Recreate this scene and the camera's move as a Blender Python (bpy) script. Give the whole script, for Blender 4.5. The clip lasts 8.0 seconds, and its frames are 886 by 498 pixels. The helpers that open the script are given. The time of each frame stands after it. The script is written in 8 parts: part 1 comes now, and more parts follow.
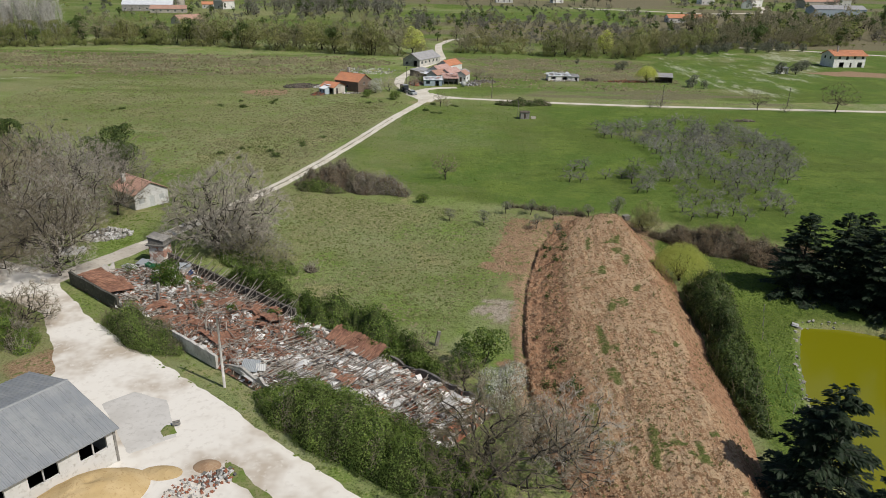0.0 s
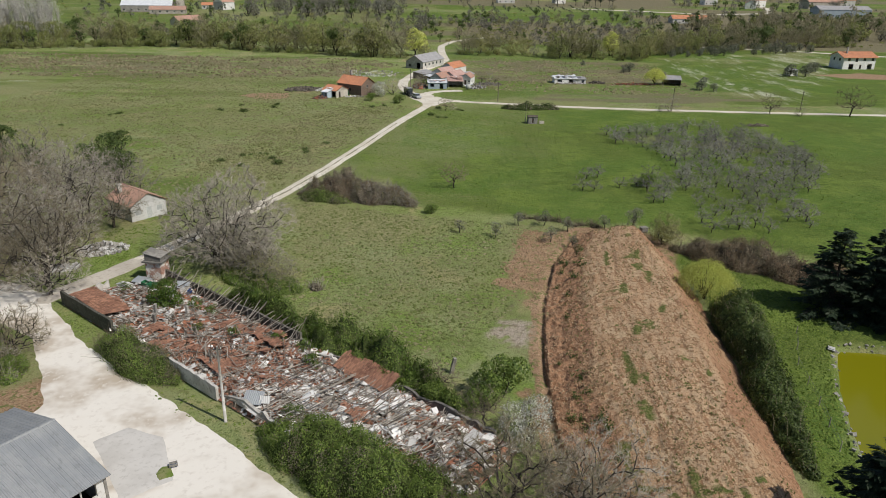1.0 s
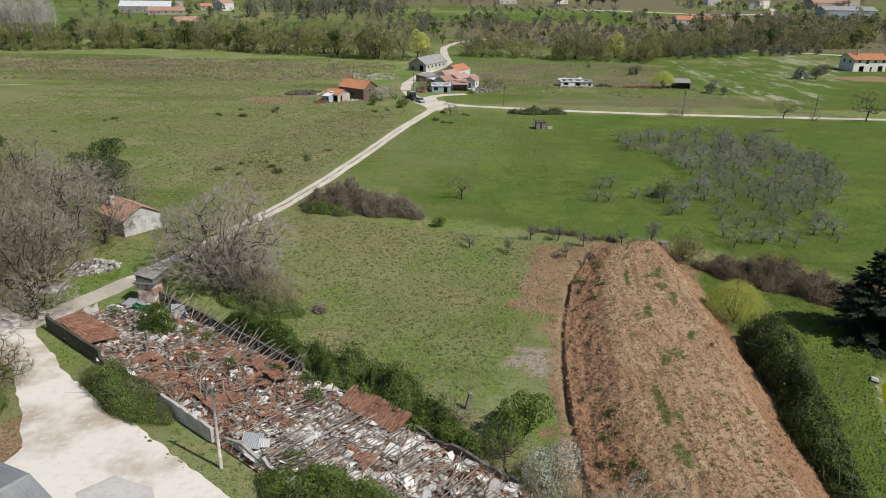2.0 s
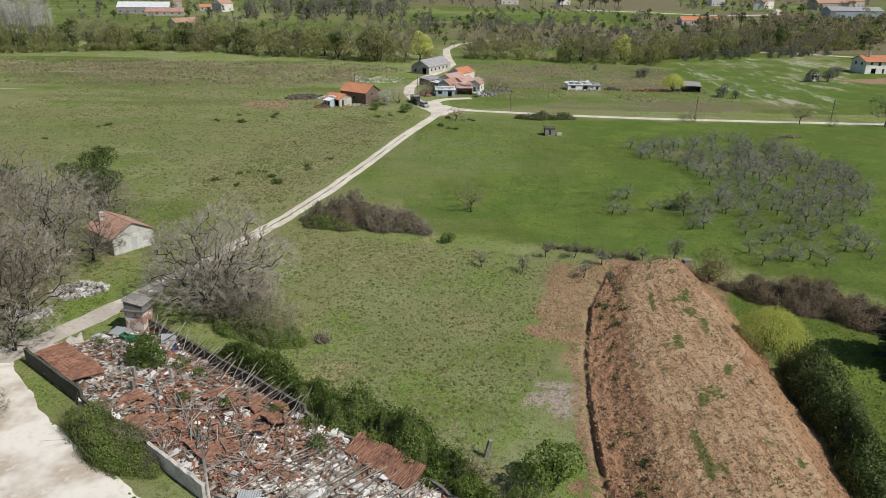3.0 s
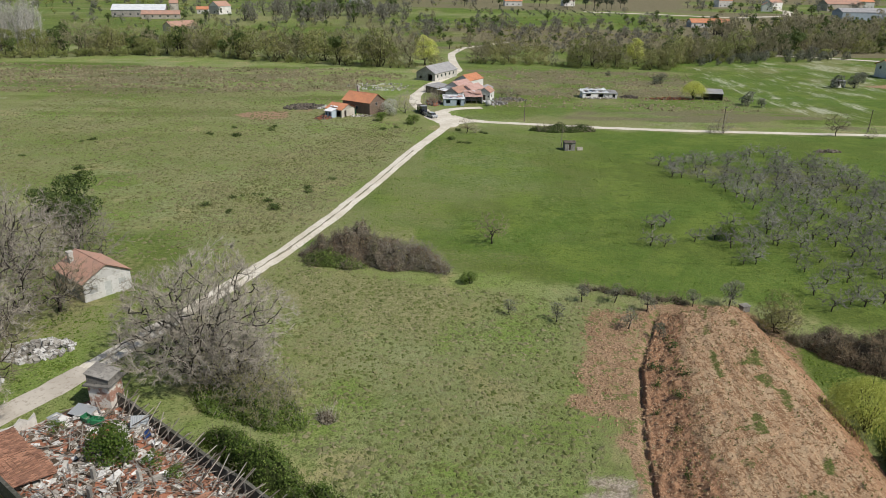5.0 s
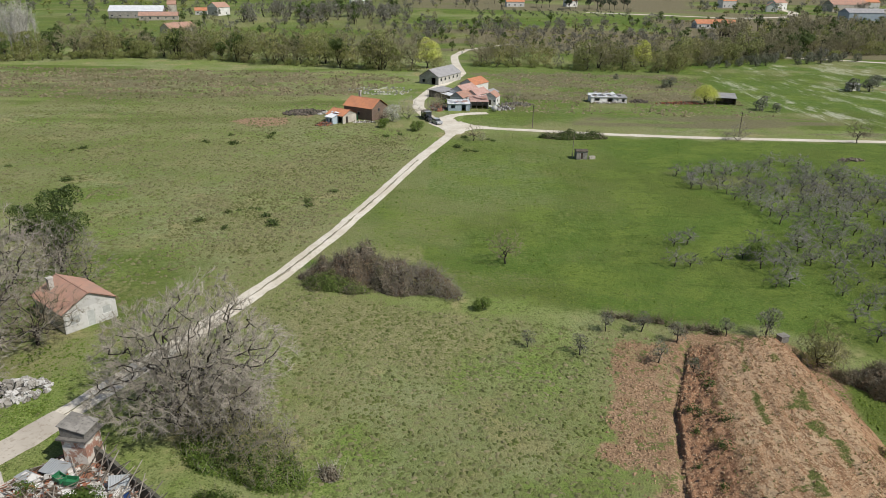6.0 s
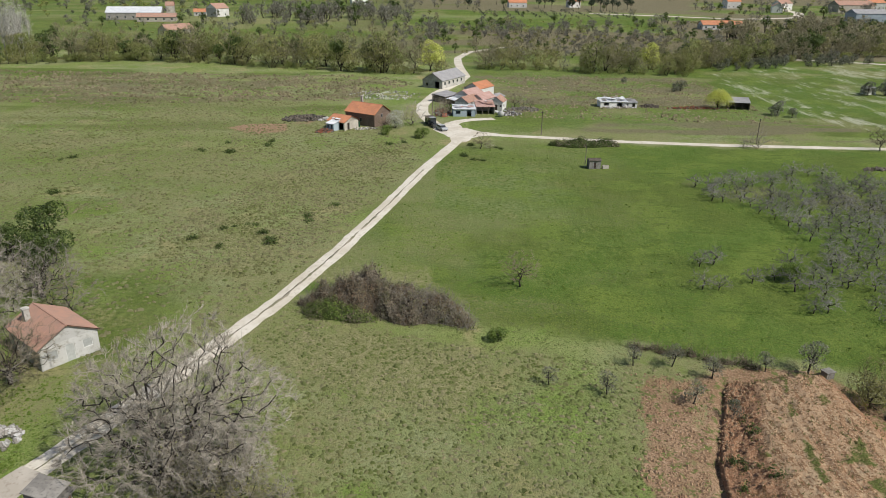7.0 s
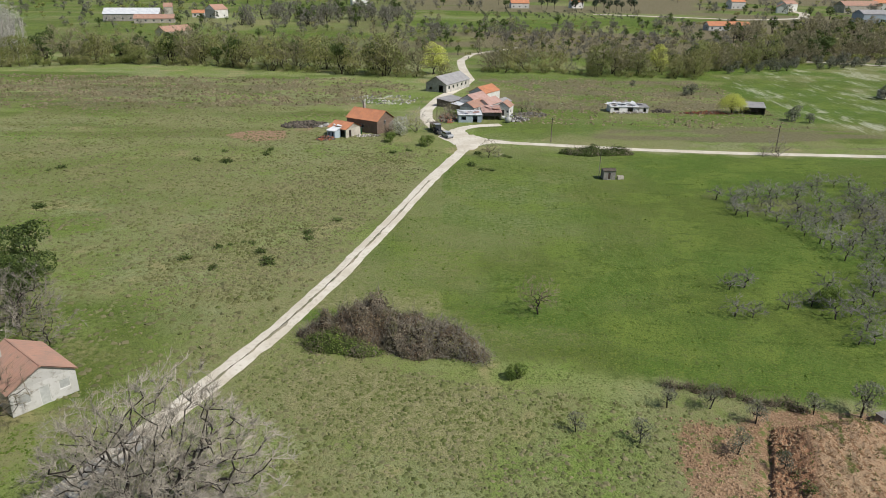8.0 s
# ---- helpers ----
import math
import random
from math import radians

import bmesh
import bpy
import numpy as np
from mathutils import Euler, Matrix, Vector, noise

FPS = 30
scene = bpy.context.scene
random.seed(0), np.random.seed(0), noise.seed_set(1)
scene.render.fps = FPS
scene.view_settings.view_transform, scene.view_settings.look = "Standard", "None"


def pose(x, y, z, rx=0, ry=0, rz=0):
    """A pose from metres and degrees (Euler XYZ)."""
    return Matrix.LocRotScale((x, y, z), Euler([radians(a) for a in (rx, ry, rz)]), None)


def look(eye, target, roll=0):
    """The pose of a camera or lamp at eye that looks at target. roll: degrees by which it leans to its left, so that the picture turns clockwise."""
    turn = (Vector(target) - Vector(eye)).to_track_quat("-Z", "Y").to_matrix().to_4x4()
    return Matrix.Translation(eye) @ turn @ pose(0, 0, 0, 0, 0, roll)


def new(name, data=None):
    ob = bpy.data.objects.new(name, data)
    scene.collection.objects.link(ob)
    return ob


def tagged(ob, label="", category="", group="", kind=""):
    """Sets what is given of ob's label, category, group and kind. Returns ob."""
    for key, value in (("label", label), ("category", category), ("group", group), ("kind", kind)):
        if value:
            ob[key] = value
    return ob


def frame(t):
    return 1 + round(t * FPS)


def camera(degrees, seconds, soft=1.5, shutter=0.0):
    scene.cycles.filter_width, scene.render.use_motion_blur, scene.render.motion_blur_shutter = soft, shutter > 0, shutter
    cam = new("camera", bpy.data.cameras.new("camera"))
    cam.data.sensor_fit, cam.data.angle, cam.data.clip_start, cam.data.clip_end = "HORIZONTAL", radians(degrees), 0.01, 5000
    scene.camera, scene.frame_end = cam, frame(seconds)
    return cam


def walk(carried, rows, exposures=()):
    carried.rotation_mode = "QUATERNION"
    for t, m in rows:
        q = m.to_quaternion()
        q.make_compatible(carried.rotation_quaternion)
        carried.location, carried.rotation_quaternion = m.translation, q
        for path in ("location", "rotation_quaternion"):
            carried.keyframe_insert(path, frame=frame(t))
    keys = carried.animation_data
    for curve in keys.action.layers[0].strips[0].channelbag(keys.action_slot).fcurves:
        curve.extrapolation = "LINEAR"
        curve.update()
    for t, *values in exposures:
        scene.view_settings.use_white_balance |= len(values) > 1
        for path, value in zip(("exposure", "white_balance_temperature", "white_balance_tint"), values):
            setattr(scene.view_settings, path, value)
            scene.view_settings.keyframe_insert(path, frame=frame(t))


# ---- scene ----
# drone glide over farmland; x right, y ahead of the first view, z up
cam = camera(65.0, 8.0, soft=0.6)
METRES, EYE, TILT, LEAN, TURN = 59.97, 40.0, 0.0, 0.0, 0.0
ROWS = [
    (0.0, 0.0, 0.0, 0.0, 0.4, -21.82, -0.99),
    (0.5, -0.0145, 0.0425, 0.0017, 0.39, -21.81, -0.98),
    (1.0, -0.0294, 0.0933, 0.0027, 0.38, -21.81, -0.97),
    (1.5, -0.0419, 0.1441, 0.0039, 0.37, -21.8, -0.96),
    (3.0, -0.0804, 0.321, 0.0075, 0.36, -21.79, -0.91),
    (3.5, -0.0925, 0.3806, 0.0082, 0.34, -21.77, -0.9),
    (4.0, -0.1051, 0.4471, 0.0089, 0.33, -21.75, -0.88),
    (4.5, -0.1172, 0.5091, 0.0091, 0.32, -21.73, -0.86),
    (6.0, -0.1554, 0.7083, 0.0123, 0.29, -21.7, -0.78),
    (6.5, -0.1672, 0.7723, 0.0129, 0.29, -21.68, -0.77),
    (7.0, -0.1796, 0.8421, 0.0137, 0.3, -21.67, -0.75),
    (7.5, -0.1914, 0.9067, 0.0149, 0.3, -21.66, -0.73),
    (8.0, -0.2044, 0.978, 0.0155, 0.3, -21.65, -0.7),
]
walk(cam, [(t, pose(0, 0, EYE, TILT, LEAN, TURN) @ pose(METRES * x, METRES * y, METRES * z, 90 + pitch, roll, yaw)) for t, x, y, z, yaw, pitch, roll in ROWS],
     exposures=[(0.0, -0.15), (2.0, -0.11), (4.5, -0.01), (8.0, 0.0)])

# ---- light ----
SUN_TO = Vector((0.55, -0.34, 0.77)).normalized()
sun_data = bpy.data.lights.new("sun", "SUN")
sun_data.energy, sun_data.angle, sun_data.color = 4.3, radians(0.5), (1.0, 0.95, 0.87)
sun = new("sun", sun_data)
sun.matrix_world = look(SUN_TO * 200, (0, 0, 0))
world = bpy.data.worlds.new("sky")
scene.world = world
world.use_nodes = True
sky = world.node_tree.nodes.new("ShaderNodeTexSky")
sky.sky_type, sky.sun_disc = "NISHITA", False
sky.sun_elevation = math.asin(SUN_TO.z)
sky.sun_rotation = math.atan2(SUN_TO.x, SUN_TO.y)
world.node_tree.nodes["Background"].inputs["Strength"].default_value = 0.075
world.node_tree.links.new(sky.outputs[0], world.node_tree.nodes["Background"].inputs["Color"])


# ---- numeric helpers ----
def lattice(ix, iy, seed):
    n = (ix.astype(np.int64) * 374761393 + iy.astype(np.int64) * 668265263 + seed * 974711) & 0x7FFFFFFF
    n = ((n ^ (n >> 13)) * 1274126177) & 0x7FFFFFFF
    return ((n ^ (n >> 16)) & 0xFFFF) / 65535.0


def vnoise(x, y, seed=0):
    x, y = np.asarray(x, float), np.asarray(y, float)
    ix, iy = np.floor(x), np.floor(y)
    fx, fy = x - ix, y - iy
    fx, fy = fx * fx * (3 - 2 * fx), fy * fy * (3 - 2 * fy)
    a, b = lattice(ix, iy, seed), lattice(ix + 1, iy, seed)
    c, d = lattice(ix, iy + 1, seed), lattice(ix + 1, iy + 1, seed)
    return (a + (b - a) * fx) * (1 - fy) + (c + (d - c) * fx) * fy


def fbm(x, y, seed=0, octaves=3):
    """Smooth noise about 0, within about -0.5 to 0.5."""
    total, amp, norm = 0, 1.0, 0
    for k in range(octaves):
        total = total + amp * (vnoise(np.asarray(x) * 2 ** k, np.asarray(y) * 2 ** k, seed + 17 * k) - 0.5)
        norm += amp
        amp *= 0.5
    return total / norm * 1.3


def sstep(a, b, v):
    u = np.clip((np.asarray(v, float) - a) / (b - a), 0, 1)
    return u * u * (3 - 2 * u)


def line_dist(x, y, pts):
    best = np.full(np.shape(x), 1e9)
    for (ax, ay), (bx, by) in zip(pts[:-1], pts[1:]):
        dx, dy = bx - ax, by - ay
        u = np.clip(((x - ax) * dx + (y - ay) * dy) / (dx * dx + dy * dy), 0, 1)
        best = np.minimum(best, np.hypot(x - ax - u * dx, y - ay - u * dy))
    return best


def poly_dist(x, y, pts):
    """Distance to a closed outline, positive inside."""
    inside = np.zeros(np.shape(x), bool)
    for (ax, ay), (bx, by) in zip(pts, pts[1:] + pts[:1]):
        hit = ((ay > y) != (by > y)) & (x < (bx - ax) * (y - ay) / ((by - ay) or 1e-9) + ax)
        inside ^= hit
    d = line_dist(x, y, pts + pts[:1])
    return np.where(inside, d, -d)


TRENCH = [(21.0, 117.5), (19.8, 114.9), (15.1, 103.6), (11.9, 90.2), (10.4, 80), (9.5, 70), (9.1, 60.9), (9.0, 52)]
POND = [(45.5, 79.0), (42.6, 73.5), (40.5, 69.0), (38.6, 63.5), (37.2, 59.0), (35.5, 52), (33, 44), (30, 36), (60, 30), (75, 45), (78, 68), (66, 74), (55.4, 77.0), (51, 78.8)]
POND_Z = -1.42


def land(x, y):
    """Height of the ground."""
    x, y = np.asarray(x, float), np.asarray(y, float)
    z = -1.3 * np.exp(-((x - 24) / 48) ** 2 - ((y - 104) / 42) ** 2)
    z = z + 7 * sstep(450, 650, y) + 26 * sstep(620, 1500, y)
    z = z - 0.45 * np.exp(-(line_dist(x, y, TRENCH) / 0.28) ** 2)
    z = z - 1.5 * sstep(-0.6, 1.4, poly_dist(x, y, POND))
    return z


def relief(x, y):
    """Small unevenness of the near fields."""
    x, y = np.asarray(x, float), np.asarray(y, float)
    return np.where((y < 260) & (np.abs(x) < 130), 0.24 * fbm(x / 1.3, y / 1.3, 5, 3) + 0.20 * fbm(x / 9, y / 9, 8, 2), 0)


def land1(x, y):
    return float(land(np.array([x]), np.array([y]))[0])


# ---- mesh helpers ----
def mesh_of(name, verts, faces, mat, smooth=False):
    """A mesh from an array of vertices and a list of arrays of faces (each with one number of corners)."""
    me = bpy.data.meshes.new(name)
    verts = np.asarray(verts, np.float32)
    faces = [np.asarray(f, np.int32) for f in (faces if isinstance(faces, list) else [faces]) if len(f)]
    me.vertices.add(len(verts))
    me.vertices.foreach_set("co", verts.ravel())
    total = sum(f.size for f in faces)
    me.loops.add(total)
    me.loops.foreach_set("vertex_index", np.concatenate([f.ravel() for f in faces]))
    sizes = np.concatenate([np.full(len(f), f.shape[1], np.int32) for f in faces])
    me.polygons.add(len(sizes))
    me.polygons.foreach_set("loop_start", np.concatenate([[0], np.cumsum(sizes)[:-1]]).astype(np.int32))
    me.update(calc_edges=True)
    me.validate()
    me.polygons.foreach_set("use_smooth", np.full(len(sizes), smooth))
    me.materials.append(mat)
    return me


class Heap:
    """Collects pieces of geometry for one mesh."""

    def __init__(self):
        self.v, self.f, self.n = [], {}, 0

    def add(self, verts, faces):
        faces = np.asarray(faces, np.int64)
        self.v.append(np.asarray(verts, float).reshape(-1, 3))
        self.f.setdefault(faces.shape[1], []).append(faces + self.n)
        self.n += len(self.v[-1])
        return self

    def box(self, lo, hi, m=None):
        (a, b, c), (d, e, f) = lo, hi
        v = np.array([(a, b, c), (d, b, c), (d, e, c), (a, e, c), (a, b, f), (d, b, f), (d, e, f), (a, e, f)], float)
        if m is not None:
            v = v @ np.array(m.to_3x3()).T + np.array(m.translation)
        return self.add(v, [(0, 3, 2, 1), (4, 5, 6, 7), (0, 1, 5, 4), (1, 2, 6, 5), (2, 3, 7, 6), (3, 0, 4, 7)])

    def prism(self, outline, y0, y1):
        """An outline of (x, z) drawn from y0 to y1."""
        n = len(outline)
        v = [(x, y0, z) for x, z in outline] + [(x, y1, z) for x, z in outline]
        self.add(v, [(i, (i + 1) % n, (i + 1) % n + n, i + n) for i in range(n)])
        k = self.n - 2 * n
        self.f.setdefault(n, []).append(np.array([list(range(n))[::-1]]) + k)
        self.f.setdefault(n, []).append(np.array([list(range(n, 2 * n))]) + k)
        return self

    def tube(self, p0, p1, r0, r1, sides=6, cap=True):
        v, f = tubes([p0], [p1], [r0], [r1], sides)
        self.add(v, f)
        if cap:
            k = self.n - 2 * sides
            self.f.setdefault(sides, []).append(np.array([list(range(sides, 2 * sides))]) + k)
            self.f.setdefault(sides, []).append(np.array([list(range(sides))[::-1]]) + k)
        return self

    def mesh(self, name, mat, smooth=False):
        return mesh_of(name, np.concatenate(self.v), [np.concatenate(f) for f in self.f.values()], mat, smooth)


def tubes(p0, p1, r0, r1, sides):
    p0, p1 = np.asarray(p0, float).reshape(-1, 3), np.asarray(p1, float).reshape(-1, 3)
    r0, r1 = np.asarray(r0, float).reshape(-1, 1, 1), np.asarray(r1, float).reshape(-1, 1, 1)
    d = p1 - p0
    d = d / np.maximum(np.linalg.norm(d, axis=1, keepdims=True), 1e-9)
    ref = np.where(np.abs(d[:, 2:3]) > 0.9, [[1.0, 0, 0]], [[0, 0, 1.0]])
    a = np.cross(d, ref)
    a = a / np.linalg.norm(a, axis=1, keepdims=True)
    b = np.cross(d, a)
    ang = np.arange(sides) * 2 * np.pi / sides
    ring = a[:, None] * np.cos(ang)[None, :, None] + b[:, None] * np.sin(ang)[None, :, None]
    v = np.concatenate([p0[:, None] + ring * r0, p1[:, None] + ring * r1], axis=1)
    i = np.arange(sides)
    j = (i + 1) % sides
    f = np.stack([i, i + sides, j + sides, j], axis=1)
    f = (np.arange(len(p0)) * 2 * sides)[:, None, None] + f[None]
    return v.reshape(-1, 3), f.reshape(-1, 4)


def leaf_quads(rng, pts, size, aspect=0.55, up=0.7, out=None):
    """A pointed leaf at each point, turned at random or towards the outside of the plant."""
    n = len(pts)
    face = rng.normal(size=(n, 3))
    face /= np.linalg.norm(face, axis=1, keepdims=True)
    face = face + (0, 0, up) if out is None else face * 0.6 + out
    a = np.cross(face, rng.normal(size=(n, 3)))
    a /= np.maximum(np.linalg.norm(a, axis=1, keepdims=True), 1e-6)
    b = np.cross(face, a)
    b /= np.maximum(np.linalg.norm(b, axis=1, keepdims=True), 1e-6)
    s = (np.asarray(size) * rng.uniform(0.6, 1.3, n))[:, None]
    pts = np.asarray(pts)
    v = np.stack([pts - a * s * 0.5, pts + b * s * aspect * 0.5, pts + a * s * 0.5, pts - b * s * aspect * 0.5], axis=1)
    f = np.arange(n * 4).reshape(n, 4)
    return v.reshape(-1, 3), f


def spray_quads(rng, pts, way, length, width):
    """A narrow upright spray of twigs at each point, along its own way."""
    n = len(pts)
    way = way / np.maximum(np.linalg.norm(way, axis=1, keepdims=True), 1e-6)
    side = np.cross(way, rng.normal(size=(n, 3)))
    side /= np.maximum(np.linalg.norm(side, axis=1, keepdims=True), 1e-6)
    s = (length * rng.uniform(0.5, 1.3, n))[:, None]
    v = np.stack([pts - way * s * 0.5, pts + side * width, pts + way * s * 0.5, pts - side * width], axis=1)
    return v.reshape(-1, 3), np.arange(n * 4).reshape(n, 4)


def thing(name, m, label, category, group="", kind=""):
    """An empty at the base of a thing."""
    ob = new(name)
    ob.empty_display_size = 0.3
    ob.matrix_world = m
    return tagged(ob, label, category, group, kind)


def part(name, data, parent, label="", m=None):
    ob = new(name, data)
    ob.parent = parent
    if m is not None:
        ob.matrix_local = m
    return tagged(ob, label)


def whole(name, data, label, category, m=None, group="", kind=""):
    ob = new(name, data)
    if m is not None:
        ob.matrix_world = m
    return tagged(ob, label, category, group, kind)


# ---- materials ----
class Nodes:
    def __init__(self, name):
        self.mat = bpy.data.materials.new(name)
        self.mat.use_nodes = True
        self.t = self.mat.node_tree
        self.bsdf = self.t.nodes["Principled BSDF"]

    def put(self, socket, value):
        if isinstance(value, bpy.types.NodeSocket):
            self.t.links.new(value, socket)
        elif isinstance(value, (tuple, list)) and len(value) == 3 and socket.type == "RGBA":
            socket.default_value = (*value, 1)
        else:
            socket.default_value = value

    def node(self, kind, **inputs):
        n = self.t.nodes.new(kind)
        for k, v in inputs.items():
            self.put(n.inputs[k.replace("_", " ")], v)
        return n

    def place(self):
        return self.node("ShaderNodeNewGeometry").outputs["Position"]

    def local(self):
        return self.node("ShaderNodeTexCoord").outputs["Object"]

    def chance(self, island=False):
        if island:
            return self.node("ShaderNodeNewGeometry").outputs["Random Per Island"]
        return self.node("ShaderNodeObjectInfo").outputs["Random"]

    def noise(self, scale, detail=3.0, rough=0.6, at=None, stretch=None):
        at = at or self.place()
        if stretch:
            mp = self.node("ShaderNodeMapping", Vector=at)
            mp.inputs["Scale"].default_value = stretch
            at = mp.outputs[0]
        return self.node("ShaderNodeTexNoise", Vector=at, Scale=scale, Detail=detail, Roughness=rough).outputs["Fac"]

    def ramp(self, fac, lo, hi):
        n = self.node("ShaderNodeMapRange", Value=fac)
        n.interpolation_type = "SMOOTHSTEP"
        n.inputs["From Min"].default_value, n.inputs["From Max"].default_value = lo, hi
        return n.outputs[0]

    def math(self, op, a, b=0.0):
        n = self.t.nodes.new("ShaderNodeMath")
        n.operation = op
        self.put(n.inputs[0], a)
        self.put(n.inputs[1], b)
        return n.outputs[0]

    def mix(self, fac, a, b):
        n = self.t.nodes.new("ShaderNodeMix")
        n.data_type = "RGBA"
        self.put(n.inputs[0], fac)
        self.put(n.inputs[6], a)
        self.put(n.inputs[7], b)
        return n.outputs[2]

    def bump(self, height, strength=0.5, distance=0.05):
        n = self.node("ShaderNodeBump", Height=height, Strength=strength, Distance=distance)
        self.t.links.new(n.outputs[0], self.bsdf.inputs["Normal"])

    def done(self, colour, rough=0.8, metal=0.0, spec=0.3):
        self.put(self.bsdf.inputs["Base Color"], colour)
        self.put(self.bsdf.inputs["Roughness"], rough)
        self.put(self.bsdf.inputs["Metallic"], metal)
        self.bsdf.inputs["Specular IOR Level"].default_value = spec
        return self.mat


def mottled(name, a, b, c=None, scale=1.0, fine=8.0, rough=0.8, bump=0.4, dist=0.03, metal=0.0, spec=0.3, vary="object", local=False, lo=0.38, hi=0.62):
    """Two colours by broad noise, a third by fine noise, and a shift from piece to piece."""
    k = Nodes(name)
    at = k.local() if local else k.place()
    broad = k.noise(scale, 4, 0.6, at)
    small = k.noise(fine, 3, 0.65, at)
    col = k.mix(k.ramp(broad, lo, hi), a, b)
    if c:
        col = k.mix(k.ramp(small, 0.5, 0.72), col, c)
    if vary:
        r = k.chance(vary == "island")
        dark = k.mix(1.0, col, (0.6, 0.6, 0.6))
        dark.node.blend_type = "MULTIPLY"
        col = k.mix(k.ramp(r, 0.0, 1.0), dark, col)
    if bump:
        k.bump(small, bump, dist)
    return k.done(col, rough, metal, spec)


def ground_material():
    k = Nodes("ground_cover")
    cover = k.node("ShaderNodeAttribute")
    cover.attribute_name = "cover"
    extra = k.node("ShaderNodeAttribute")
    extra.attribute_name = "extra"
    c1 = k.node("ShaderNodeSeparateColor", Color=cover.outputs["Color"])
    c2 = k.node("ShaderNodeSeparateColor", Color=extra.outputs["Color"])
    tiny, small = k.noise(5.0, 4, 0.7), k.noise(1.3, 4, 0.65)
    mid, big, patch = k.noise(0.22, 4, 0.6), k.noise(0.03, 3, 0.55), k.noise(0.085, 4, 0.65)

    def edge(mask, width=0.5):
        wob = k.math("ADD", k.math("MULTIPLY", k.math("SUBTRACT", small, 0.5), 0.9), k.math("MULTIPLY", k.math("SUBTRACT", tiny, 0.5), 0.7))
        return k.ramp(k.math("ADD", mask, wob), 0.5 - width / 2, 0.5 + width / 2)

    grass = k.mix(k.ramp(mid, 0.35, 0.65), (0.218, 0.262, 0.103), (0.274, 0.296, 0.152))
    grass = k.mix(k.ramp(big, 0.4, 0.62), grass, (0.198, 0.252, 0.074))
    grass = k.mix(k.ramp(patch, 0.50, 0.64), grass, (0.172, 0.250, 0.056))
    grass = k.mix(k.ramp(patch, 0.46, 0.34), grass, (0.330, 0.300, 0.150))
    grass = k.mix(k.ramp(small, 0.53, 0.64), grass, (0.118, 0.150, 0.042))
    grass = k.mix(k.ramp(tiny, 0.54, 0.66), grass, (0.33, 0.33, 0.14))
    grass = k.mix(k.ramp(tiny, 0.45, 0.36), grass, (0.065, 0.085, 0.020))
    dry = k.mix(k.ramp(small, 0.36, 0.64), (0.195, 0.208, 0.080), (0.290, 0.276, 0.140))
    dry = k.mix(k.ramp(tiny, 0.52, 0.62), dry, (0.115, 0.130, 0.042))
    dry = k.mix(k.ramp(tiny, 0.45, 0.37), dry, (0.32, 0.30, 0.17))
    lush = k.mix(k.ramp(mid, 0.35, 0.65), (0.083, 0.151, 0.023), (0.110, 0.177, 0.033))
    lush = k.mix(k.ramp(big, 0.42, 0.6), lush, (0.104, 0.146, 0.030))
    lush = k.mix(k.ramp(patch, 0.48, 0.62), lush, (0.145, 0.207, 0.040))
    lush = k.mix(k.ramp(k.noise(0.5, 4, 0.7, None, (0.35, 1.0, 1.0)), 0.54, 0.66), lush, (0.070, 0.118, 0.018))
    lush = k.mix(k.ramp(tiny, 0.53, 0.64), lush, (0.056, 0.084, 0.014))
    lush = k.mix(k.ramp(tiny, 0.46, 0.38), lush, (0.190, 0.222, 0.046))
    lush = k.mix(k.math("MULTIPLY", k.ramp(small, 0.55, 0.66), 0.7), lush, (0.062, 0.098, 0.016))
    lush = k.mix(k.math("MULTIPLY", k.ramp(small, 0.43, 0.34), 0.5), lush, (0.165, 0.205, 0.048))
    soil = k.mix(k.ramp(mid, 0.36, 0.64), (0.29, 0.185, 0.110), (0.37, 0.250, 0.155))
    soil = k.mix(k.ramp(tiny, 0.5, 0.66), soil, (0.125, 0.078, 0.048))
    soil = k.mix(k.ramp(tiny, 0.44, 0.36), soil, (0.48, 0.36, 0.25))
    soil = k.mix(k.ramp(small, 0.52, 0.62), soil, (0.150, 0.165, 0.055))
    pale = k.mix(k.ramp(small, 0.4, 0.65), (0.42, 0.43, 0.30), (0.56, 0.56, 0.46))
    stony = k.mix(k.ramp(tiny, 0.42, 0.6), (0.33, 0.275, 0.215), (0.44, 0.38, 0.31))
    stony = k.mix(k.ramp(small, 0.5, 0.62), stony, (0.22, 0.185, 0.13))
    heath = k.mix(k.ramp(small, 0.42, 0.62), (0.205, 0.175, 0.112), (0.135, 0.130, 0.068))
    red = k.mix(k.ramp(small, 0.4, 0.65), (0.36, 0.245, 0.155), (0.25, 0.165, 0.105))
    col = k.mix(edge(c1.outputs[2], 0.9), grass, lush)
    col = k.mix(edge(c1.outputs[1], 0.9), col, dry)
    col = k.mix(edge(c2.outputs[1], 0.7), col, heath)
    streaks = k.noise(1.15, 5, 0.75, None, (1.0, 0.14, 1.0))
    drift = k.math("ADD", k.math("MULTIPLY", c2.outputs[0], 0.8), k.math("MULTIPLY", k.math("SUBTRACT", streaks, 0.5), 1.5))
    col = k.mix(k.math("MULTIPLY", k.math("MULTIPLY", k.ramp(drift, 0.36, 0.76), k.ramp(c2.outputs[0], 0.02, 0.2)), 0.75), col, pale)
    col = k.mix(edge(c1.outputs[0], 0.4), col, soil)
